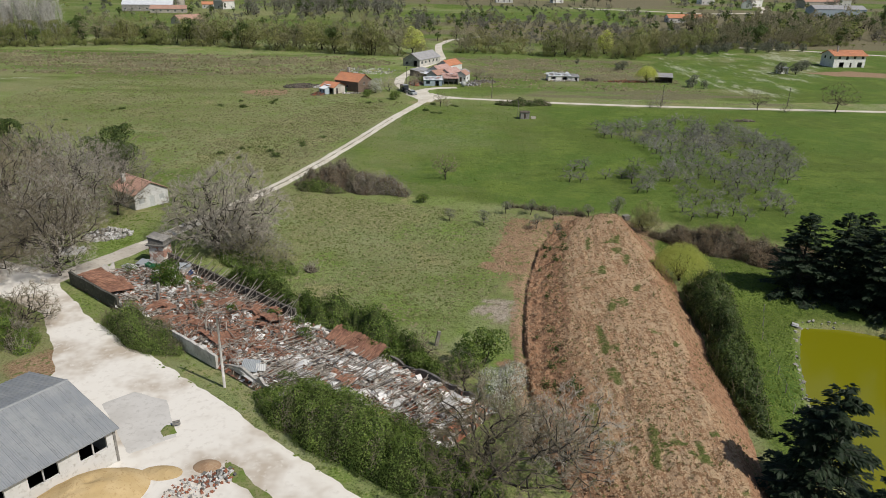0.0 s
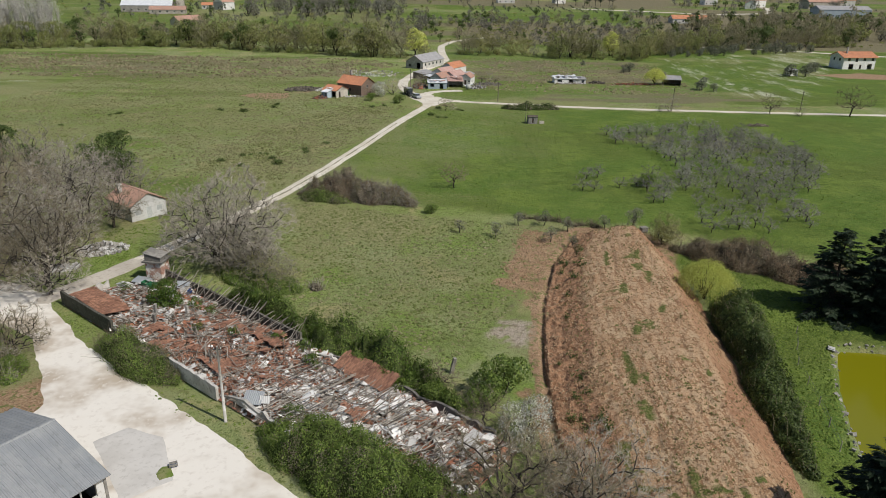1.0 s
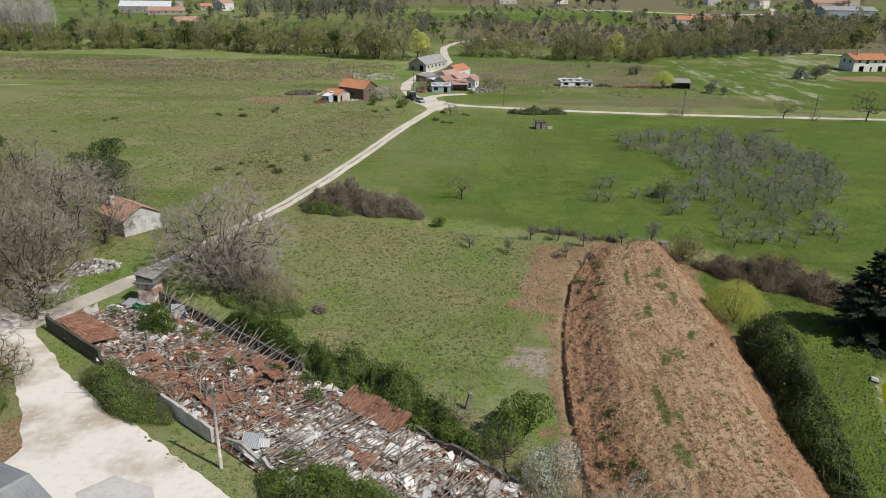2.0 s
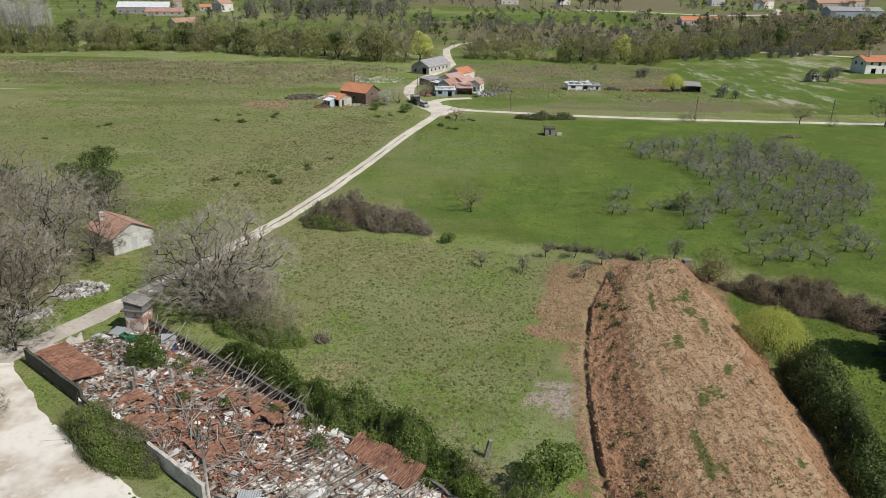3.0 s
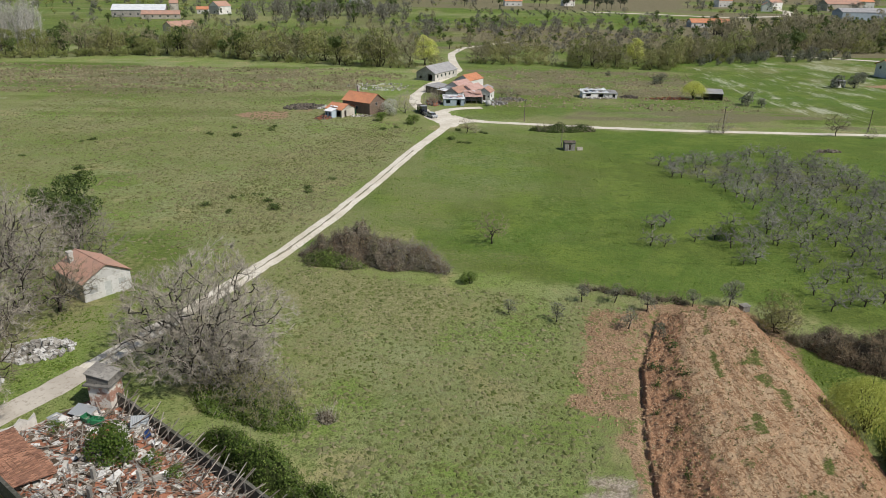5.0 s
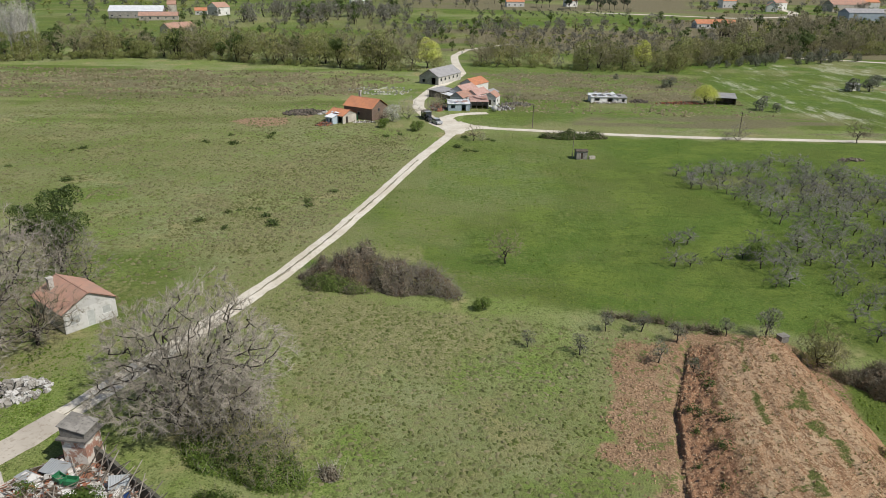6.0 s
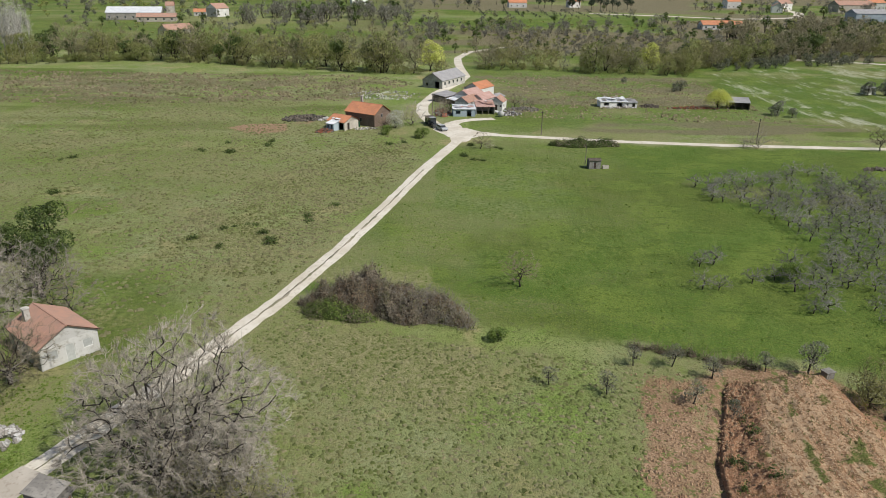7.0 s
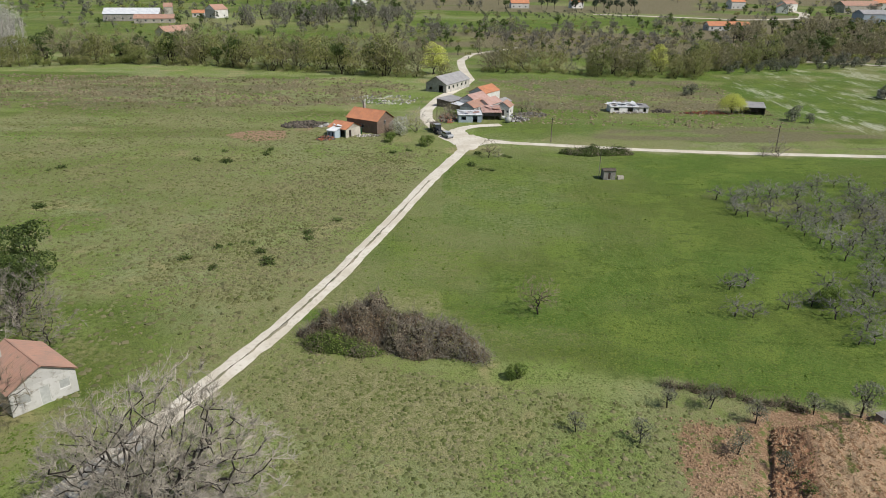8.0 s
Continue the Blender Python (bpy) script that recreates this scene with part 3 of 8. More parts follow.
    west = (fx < -12) & (fy > 140) & (fy < 290)
    dry = np.maximum(dry, np.where(west, 0.42 + 0.9 * fbm(fx / 26, fy / 14, 44, 3), 0))
    heath = 0.66 * inside(HEATH_W, 8) * sstep(-0.2, 0.12, 0.6 * fbm(fx / 40, fy / 8, 51, 4) + 0.6 * fbm(fx / 9, fy / 3.5, 57, 3)) + 0.25 * inside(HEATH_W, 10) * fbm(fx / 6, fy / 3, 52, 2)
    heath = np.maximum(heath, 0.7 * inside(BROWN_STRIP, 4) * sstep(-0.25, 0.1, fbm(fx / 25, fy / 5, 53, 3)))
    heath = np.maximum(heath, 0.75 * sstep(-0.15, 0.12, 0.7 * fbm(fx / 35, fy / 10, 54, 4) + 0.6 * fbm(fx / 4, fy / 3, 55, 3)) * ((fy > 285) & (fy < 356) & (fx > -5) & (fx < 92)))
    lane = fx + 0.10 * (fy - 240)
    streak = 0.55 * fbm(lane / 5, fy / 46, 61, 4) + 0.75 * fbm(lane / 2.2, fy / 12, 68, 3)
    flowers = inside(FAR_EAST, 6) * (0.40 + 0.42 * sstep(-0.05, 0.25, streak))
    flowers = np.maximum(flowers, inside([(107, 300), (112, 298), (121, 262), (122, 244), (113, 258)], 2) * spots(fx, fy, 4, 63, -0.25, 0.1))
    flowers = np.maximum(flowers, inside([(-46, 312), (-24, 312), (-21, 296), (-28, 286), (-38, 296)], 3) * spots(fx, fy, 4, 64, -0.05, 0.2))
    flowers = np.maximum(flowers, 0.8 * inside([(4, 302), (32, 300), (32, 290), (6, 288)], 3) * spots(fx, fy, 4, 67, 0.08, 0.25))
    flowers = np.maximum(flowers, inside([(-180, 285), (-120, 250), (-115, 240), (-185, 262)], 5) * sstep(0.1, 0.3, fbm(fx / 20, fy / 6, 66, 4)))
    red = inside([(-73, 243), (-62, 235), (-53, 239), (-56, 249), (-66, 248)], 1.6)
    red = np.maximum(red, 0.8 * inside([(-59, 248), (-48, 248), (-48, 262), (-57, 266)], 1.5) * spots(fx, fy, 5, 65, -0.2, 0.1))
    red = np.maximum(red, 0.9 * inside([(160, 322), (186, 330), (205, 322), (200, 308), (170, 312)], 2))
    lush = np.maximum(lush, np.where(fx < 96, 0.62, 0.95) * ((fx > -4) & (fy > 240) & (fy < 430)) + 0.35 * fbm(fx / 20, fy / 9, 69, 3) * ((fx > -4) & (fy > 240) & (fy < 430)))
    lush = np.where(west | ((fx < -12) & (fy >= 140) & (fy < 360)), np.maximum(lush, 0.72 * sstep(-0.04, 0.18, fbm(fx / 42, fy / 13, 48, 3)) * (1 - inside([(-19, 226), (-27, 172), (-35, 142), (-52, 138), (-58, 160), (-48, 196), (-34, 226)], 6))), lush)
    calm = sstep(20, -14, fx - 0.30 * (fy - 150) - 6) * sstep(132, 165, fy)
    lush = np.maximum(lush, (0.55 + 0.9 * fbm(fx / 10, fy / 7, 83, 3)) * inside([(-68, 146), (-48, 143), (-42, 128), (-49, 115), (-60, 118), (-70, 130)], 5))
    dry = dry * (1 - 0.7 * inside([(-68, 146), (-48, 143), (-42, 128), (-49, 115), (-60, 118), (-70, 130)], 5))
    lush = np.maximum(lush, (0.42 + 0.9 * fbm(fx / 18, fy / 9, 85, 3)) * inside([(-170, 214), (-64, 212), (-46, 200), (-60, 180), (-120, 176), (-170, 184)], 8))
    lush = np.where(fy < 232, lush * (1 - 0.42 * np.clip(calm + 0.8 * fbm(fx / 16, fy / 10, 49, 3), 0, 1)), lush)
    far = fy > 430
    lush = np.where(far, 0.85 + 1.4 * fbm(fx / 120, fy / 60, 71, 3), lush)
    heath = np.where(far, np.maximum(0.8 * sstep(-0.2, 0.1, fbm(fx / 150, fy / 45, 72, 3)) * (0.35 + 0.65 * sstep(-130, 0, fx)), 0.9 * np.maximum.reduce([inside([(0, 560), (60, 560), (115, 545), (150, 500), (100, 440), (20, 470)], 8), inside([(140, 1100), (155, 760), (235, 770), (330, 1100)], 12), inside([(150, 640), (500, 700), (500, 520), (280, 460), (160, 455)], 10)])), heath)
    heath = np.maximum(heath, 0.5 * sstep(-0.2, 0.15, fbm(fx / 5, fy / 5, 58, 3)) * inside([(38, 193), (52, 198), (66, 199), (84, 188), (86, 168), (60, 178), (48, 176), (44, 184)], 3))
    pale_far = np.where(far, 0.9 * sstep(0.18, 0.26, fbm(fx / 160, fy / 50, 73, 2)), 0)
    cover = np.stack([soil, np.clip(dry, 0, 1), np.clip(lush, 0, 1), stony], 1)
    extra = np.stack([np.clip(np.maximum(flowers * 0.9, pale_far * 0.3), 0, 1), np.clip(heath, 0, 1), red, np.ones_like(soil)], 1)
    for nm, data in (("cover", cover), ("extra", extra)):
        att = me.attributes.new(nm, "FLOAT_COLOR", "POINT")
        att.data.foreach_set("color", data.astype(np.float32).ravel())
    whole("ground", me, "grassy farmland with lush and dry fields", "ground", kind="structure")


YARD = [(-62, 92), (-54, 88), (-49.9, 83.0), (-44, 76.5), (-38.4, 71.5), (-29.1, 64.4), (-21.1, 57.8), (-14.2, 51.8), (-6.3, 45.1), (0, 39), (-8, 36), (-23, 36), (-40, 36), (-44, 52), (-40.5, 63), (-43.5, 68), (-49, 76), (-56, 80), (-66, 84), (-80, 88), (-80, 94)]
build_ground()


def ribbon(name, pts, width, mat, label, category, lift=0.05, seed=1, step=0.8, ragged=0.35):
    """A worn strip that follows the ground, with uneven edges."""
    pts = [np.array(p, float) for p in pts]
    line = []
    for a, b in zip(pts[:-1], pts[1:]):
        n = max(2, int(np.linalg.norm(b - a) / step))
        line += [a + (b - a) * k / n for k in range(n)]
    line = np.array(line + [pts[-1]])
    for _ in range(6):
        line[1:-1] = line[1:-1] * 0.5 + (line[:-2] + line[2:]) * 0.25
    d = np.gradient(line, axis=0)
    d /= np.linalg.norm(d, axis=1, keepdims=True)
    side = np.stack([-d[:, 1], d[:, 0]], 1)
    rows, cross = [], (-0.5, -0.25, 0.0, 0.25, 0.5)
    for c in cross:
        wob = ragged * fbm(line[:, 0] / 1.7 + c * 40, line[:, 1] / 1.7, seed, 3) * (2 * c)
        p = line + side * (c * width + wob)[:, None]
        z = land(p[:, 0], p[:, 1]) + lift * (0.35 if abs(c) == 0.5 else 1.0)
        rows.append(np.stack([p[:, 0], p[:, 1], z], 1))
    n, k = len(line), len(cross)
    v = np.stack(rows, 1).reshape(-1, 3)
    i = np.arange(n * k).reshape(n, k)
    f = np.stack([i[:-1, :-1], i[:-1, 1:], i[1:, 1:], i[1:, :-1]], -1).reshape(-1, 4)[:, ::-1]
    return whole(name, mesh_of(name, v, f, mat, True), label, category, kind="structure")


def sheet(name, outline, mat, label, category, lift=0.04, seed=3, cell=0.6, ragged=0.8, fine=None, kind="structure"):
    """A flat worn area inside an outline, its border broken up; it follows the ground."""
    xs, ys = [p[0] for p in outline], [p[1] for p in outline]
    gx, gy = np.arange(min(xs) - 1, max(xs) + 1, cell), np.arange(min(ys) - 1, max(ys) + 1, cell)
    X, Y = np.meshgrid(gx, gy)
    d = poly_dist(X, Y, outline) + ragged * fbm(X / 2.2, Y / 2.2, seed, 3)
    z = land(X, Y) + np.where(d > cell * 1.5, lift, np.clip(d / (cell * 1.5), -1, 1) * lift)
    nx, ny = len(gx), len(gy)
    i = np.arange(nx * ny).reshape(ny, nx)
    keep = (np.maximum.reduce([d[:-1, :-1], d[:-1, 1:], d[1:, 1:], d[1:, :-1]]) > 0)
    f = np.stack([i[:-1, :-1], i[:-1, 1:], i[1:, 1:], i[1:, :-1]], -1)[keep]
    return whole(name, mesh_of(name, np.stack([X.ravel(), Y.ravel(), z.ravel()], 1), f, mat, True), label, category, kind=kind)


ribbon("road_main_track", MAIN_TRACK[:9], 2.8, M_TRACK, "pale gravel farm track between green fields", "dirt road", seed=2)
ribbon("road_wood_track", MAIN_TRACK[8:], 3.3, mottled("grey_gravel", (0.42, 0.38, 0.325), (0.50, 0.46, 0.40), (0.34, 0.30, 0.25), scale=0.25, fine=2.2, rough=0.95, bump=0.5, dist=0.05, vary=""), "worn grey gravel track beside the wood", "dirt road", seed=3)
ribbon("road_centre_strip", MAIN_TRACK[1:9], 0.34, M_RUT, "worn strip of dull grass between the wheel tracks", "grass strip", lift=0.062, seed=9, ragged=1.1, step=0.5)
ribbon("road_east", EAST_ROAD, 3.0, M_TRACK, "pale gravel lane crossing the fields", "dirt road", seed=4)
ribbon("road_north_lane", NORTH_LANE, 3.9, M_TRACK, "pale lane winding past farm buildings", "dirt road", lift=0.06, seed=5)
ribbon("road_spur", SPUR, 3.6, M_TRACK, "short pale drive to the huts", "dirt road", lift=0.055, seed=6)
sheet("road_junction", [(-12, 250), (-14.5, 243), (-9.5, 236), (-9, 229), (-5, 229), (-2, 236), (5, 237), (4, 239.5), (-1, 242), (-4, 246), (-7, 252), (-10, 254)], M_TRACK, "pale gravel road junction", "road junction", lift=0.07, ragged=0.6)
sheet("yard", YARD, M_YARD, "white crushed stone yard beside a shed", "yard", lift=0.05)
sheet("pavement_slab", [(-27.0, 58.6), (-23.8, 52.6), (-27.5, 49.6), (-33.5, 57.5), (-31, 60)], mottled("smooth_concrete", (0.50, 0.48, 0.45), (0.56, 0.54, 0.51), (0.45, 0.43, 0.40), scale=0.3, fine=2, rough=0.85, bump=0.15, vary=""), "smooth pale concrete apron", "concrete slab", lift=0.11, ragged=0.3, cell=0.4)


def build_pond():
    xs, ys = np.arange(26, 80, 1.0), np.arange(28, 82, 1.0)
    X, Y = np.meshgrid(xs, ys)
    d = poly_dist(X, Y, POND)
    i = np.arange(X.size).reshape(X.shape)
    keep = np.maximum.reduce([d[:-1, :-1], d[:-1, 1:], d[1:, 1:], d[1:, :-1]]) > -0.8
    f = np.stack([i[:-1, :-1], i[:-1, 1:], i[1:, 1:], i[1:, :-1]], -1)[keep]
    me = mesh_of("water", np.stack([X.ravel(), Y.ravel(), np.full(X.size, POND_Z)], 1), f, M_WATER, True)
    whole("water", me, "opaque yellow-green pond water", "pond", kind="structure")


build_pond()


def build_mound():
    """A long flat-topped bank of tilled earth beside the trench."""
    left = [(21.2, 118.2), (19.95, 114.6), (15.35, 103.9), (12.15, 90.3), (10.65, 80), (9.75, 70), (9.35, 60.9), (9.4, 52), (11.2, 44), (13.5, 38)]
    right = [(31.5, 119.5), (33.4, 114.0), (34.4, 104.0), (34.2, 91.5), (32.9, 79), (31.6, 67), (30.4, 58), (29.4, 51), (28.4, 44.5), (26.5, 38)]
    ny, nx = 330, 112
    u = np.linspace(0, 1, ny)
    k = np.linspace(0, 1, len(left))
    L = np.stack([np.interp(u, k, [p[j] for p in left]) for j in (0, 1)], 1)
    R = np.stack([np.interp(u, k, [p[j] for p in right]) for j in (0, 1)], 1)
    for _ in range(40):
        L[1:-1], R[1:-1] = L[1:-1] * 0.5 + (L[:-2] + L[2:]) * 0.25, R[1:-1] * 0.5 + (R[:-2] + R[2:]) * 0.25
    s = np.linspace(0, 1, nx) ** 1.12
    L = L + (0.34 * fbm(L[:, 1] / 1.6, L[:, 0] * 0, 86, 3) * np.sin(np.pi * u))[:, None] * (1, 0)
    P = L[:, None] * (1 - s)[None, :, None] + R[:, None] * s[None, :, None]
    X, Y = P[..., 0], P[..., 1]
    prof = sstep(-0.004, 0.012, s) * 0.10 + sstep(0.0, 0.30, s) * 0.50 + sstep(0.15, 0.62, s) * 0.40
    prof = prof * (1 - sstep(0.74, 1.0, s))
    ends = sstep(0.0, 0.10, u) * (0.75 + 0.25 * sstep(0, 0.4, u)) * sstep(1.0, 0.9, u)
    body = prof[None, :] * ends[:, None]
    z = land(X, Y) - 0.12 + 3.1 * body
    rough = sstep(0.01, 0.1, body)
    lumps = 0.22 + 0.40 * sstep(0.30, 0.10, s)[None, :]
    z = z + rough * (lumps * fbm(X / 0.6, Y / 0.6, 81, 3) + 0.45 * fbm(X / 5, Y / 7, 82, 3)) + rough * 0.03 * np.sin((X * 0.99 - Y * 0.13) * 2 * np.pi / 1.3 + 2 * fbm(X / 5, Y / 5, 88))
    i = np.arange(nx * ny).reshape(ny, nx)
    f = np.stack([i[:-1, :-1], i[:-1, 1:], i[1:, 1:], i[1:, :-1]], -1).reshape(-1, 4)[:, ::-1]
    me = mesh_of("earth_mound", np.stack([X.ravel(), Y.ravel(), z.ravel()], 1), f, M_EARTH, True)
    s2 = s[None, :] + 0.16 * fbm(X / 6, Y / 9, 84, 3)
    rows = 0.9 * np.exp(-((s2 - 0.42) / 0.05) ** 2) + 0.9 * np.exp(-((s2 - 0.62) / 0.05) ** 2) + 0.55 * np.exp(-((s2 - 0.10) / 0.09) ** 2) + 1.0 * sstep(0.90, 0.97, s2)
    weeds = np.clip(rows, 0, 1) * sstep(-0.08, 0.18, fbm(X / 2.2, Y / 3.2, 83, 3))
    weeds = np.maximum(weeds, 0.8 * sstep(0.22, 0.34, fbm(X / 2.4, Y / 2.4, 85, 3)))
    att = me.attributes.new("weeds", "FLOAT", "POINT")
    att.data.foreach_set("value", weeds.astype(np.float32).ravel())
    edge = s[None, :] + 0.10 * fbm(X / 3, Y / 5, 87, 3)
    raw = sstep(0.30, 0.16, edge) * 0.95 + sstep(0.74, 0.82, edge) * 0.85 + 0.7 * fbm(X / 5, Y / 9, 89, 3) + 0.5 * sstep(0.22, 0.02, u)[:, None]
    att = me.attributes.new("raw", "FLOAT", "POINT")
    att.data.foreach_set("value", raw.astype(np.float32).ravel())
    whole("earth_mound", me, "long bank of reddish tilled earth with sparse weeds", "earth mound", kind="structure")
    return X, Y, z, body


MX, MY, MZ, MB = build_mound()


def mound_weeds():
    """Tufts of straw and weed dotted over the bank."""
    r = np.random.default_rng(15)
    pick = r.choice(MX.size, 16000)
    b = MB.ravel()[pick]
    pick = pick[(b > 0.25)][:4000]
    x, y, z = MX.ravel()[pick] + r.normal(0, 0.1, len(pick)), MY.ravel()[pick] + r.normal(0, 0.1, len(pick)), MZ.ravel()[pick] - 0.03
    ok = fbm(x / 3, y / 5, 16, 3) > r.normal(-0.12, 0.15, len(x))
    x, y, z = x[ok], y[ok], z[ok]
    n, blades = len(x), 4
    s = r.uniform(0.14, 0.34, (n, 1))
    ang = r.uniform(0, 6.28, (n, blades))
    c, d = np.cos(ang), np.sin(ang)
    v = np.stack([np.stack([x[:, None] - d * 0.2 * s, y[:, None] + c * 0.2 * s, z[:, None] + 0 * c], -1), np.stack([x[:, None] + d * 0.2 * s, y[:, None] - c * 0.2 * s, z[:, None] + 0 * c], -1), np.stack([x[:, None] + c * s * 0.7, y[:, None] + d * s * 0.7, z[:, None] + s * r.uniform(0.4, 0.9, (n, blades))], -1)], 2)
    whole("mound_weeds", mesh_of("mound_weeds", v.reshape(-1, 3), np.arange(n * blades * 3).reshape(-1, 3), M_MOUNDWEED), "sparse weeds dotted over the earth bank", "weeds", kind="stuff")


def build_clods():
    rng = np.random.default_rng(5)
    pick = rng.choice(MX.size, 24000)
    pick = pick[MB.ravel()[pick] > 0.05]
    h = Heap()
    col = pick % MX.shape[1] / MX.shape[1]
    pick = np.concatenate([pick[col < 0.26][:3000], pick[col >= 0.26][:2200]])
    for n, q in enumerate(pick):
        r = rng.uniform(0.07, 0.17) if n < 3000 else rng.uniform(0.05, 0.12)
        c = np.array([MX.ravel()[q], MY.ravel()[q], MZ.ravel()[q]]) + rng.normal(0, 0.15, 3) * (1, 1, 0)
        o = np.array([(1, 0, 0), (-1, 0, 0), (0, 1, 0), (0, -1, 0), (0, 0, 1), (0, 0, -1)], float) * rng.uniform(0.6, 1.3, (6, 1)) * r
        h.add(o + c, [(0, 2, 4), (2, 1, 4), (1, 3, 4), (3, 0, 4), (2, 0, 5), (1, 2, 5), (3, 1, 5), (0, 3, 5)])
    px, py = rng.uniform(6, 21, 2600), rng.uniform(90, 118.5, 2600)
    on = (poly_dist(px, py, SOIL) + rng.normal(0, 0.8, 2600) > 0.3) & (line_dist(px, py, TRENCH) > 0.9)
    pz = land(px, py) + relief(px, py) + 0.02
    for x, y, z in zip(px[on], py[on], pz[on]):
        o = np.array([(1, 0, 0), (-1, 0, 0), (0, 1, 0), (0, -1, 0), (0, 0, 1), (0, 0, -1)], float) * rng.uniform(0.6, 1.3, (6, 1)) * rng.uniform(0.06, 0.2)
        h.add(o + (x, y, z), [(0, 2, 4), (2, 1, 4), (1, 3, 4), (3, 0, 4), (2, 0, 5), (1, 2, 5), (3, 1, 5), (0, 3, 5)])
    whole("earth_clods", h.mesh("earth_clods", M_CLOD), "clods of dry reddish earth on the bank", "earth clods", kind="stuff")


M_MOUNDWEED = leaf_material("mound_weed", (0.180, 0.175, 0.070), (0.330, 0.290, 0.150), (0.160, 0.175, 0.055), spec=0.1, rough=0.8, scale=0.4)
mound_weeds()
M_CLOD = mottled("earth_clod", (0.42, 0.29, 0.18), (0.33, 0.205, 0.122), (0.48, 0.36, 0.245), scale=0.5, fine=5, rough=0.95, vary="island")
build_clods()

# ---- vegetation ----


def grow(seed, height, spread, kids=(6, 5, 5, 5), trunk=0.3, radius=0.3, wobble=0.22, lift=0.12, ratio=0.62, lean=(0, 0), stems=1, coarse=False):
    """Limbs of a tree as tapering pieces: a list of (start, end, radius, radius, level)."""
    rng = random.Random(seed)
    out, tips = [], []

    def limb(p, d, length, r, level):
        n = 1 if level >= len(kids) else ((2, 2, 1) if coarse else (4, 5, 3, 2, 2))[level]
        for i in range(n):
            w = Vector((rng.gauss(0, 1), rng.gauss(0, 1), rng.gauss(0, 0.7) + lift * 3)) * wobble
            d = (d + w).normalized()
            q = p + d * (length / n)
            r1 = r * (0.86 if level < 2 else 0.74)
            out.append((p.copy(), q.copy(), r, r1, level))
            if level < len(kids):
                share = kids[level] / n
                count = int(share) + (rng.random() < share - int(share))
                if level == 0 and i == 0:
                    count = 0
                for _ in range(count):
                    axis = Vector((rng.gauss(0, 1), rng.gauss(0, 1), rng.gauss(0, 1))).normalized()
                    side = d.cross(axis).normalized()
                    ang = rng.uniform(0.5, 1.15)
                    nd = d * math.cos(ang) + side * math.sin(ang)
                    nd.z = nd.z * 0.8 + lift
                    start = p.lerp(q, rng.uniform(0.25, 1.0))
                    limb(start, nd.normalized(), length * ratio * rng.uniform(0.65, 1.15) * (1.9 if level == 0 else 1), max(r1 * (0.62 if level == 0 else 0.55), 0.006), level + 1)
            p, r = q, r1
        if level >= len(kids):
            tips.append(p.copy())

    for k in range(stems):
        off = Vector((rng.uniform(-0.5, 0.5), rng.uniform(-0.5, 0.5), 0)) * (stems > 1) * radius * 4
        limb(Vector((0, 0, -0.2)) + off, Vector((lean[0] + rng.gauss(0, 0.25) * (stems > 1), lean[1] + rng.gauss(0, 0.25) * (stems > 1), 1)).normalized(), height * (trunk + 0.12), radius, 0)
    pts = np.array([(*a, *b) for a, b, _, _, _ in out])
    top, wide = pts[:, 5].max(), np.percentile(np.hypot(pts[:, 3], pts[:, 4]), 97)
    sc = np.array([spread / wide, spread / wide, height / top])
    p0, p1 = pts[:, :3] * sc, pts[:, 3:] * sc
    r0, r1 = np.array([s[2] for s in out]), np.array([s[3] for s in out])
    lev = np.array([s[4] for s in out])
    return p0, p1, r0, r1, lev, np.array([tuple(t) for t in tips]) * sc


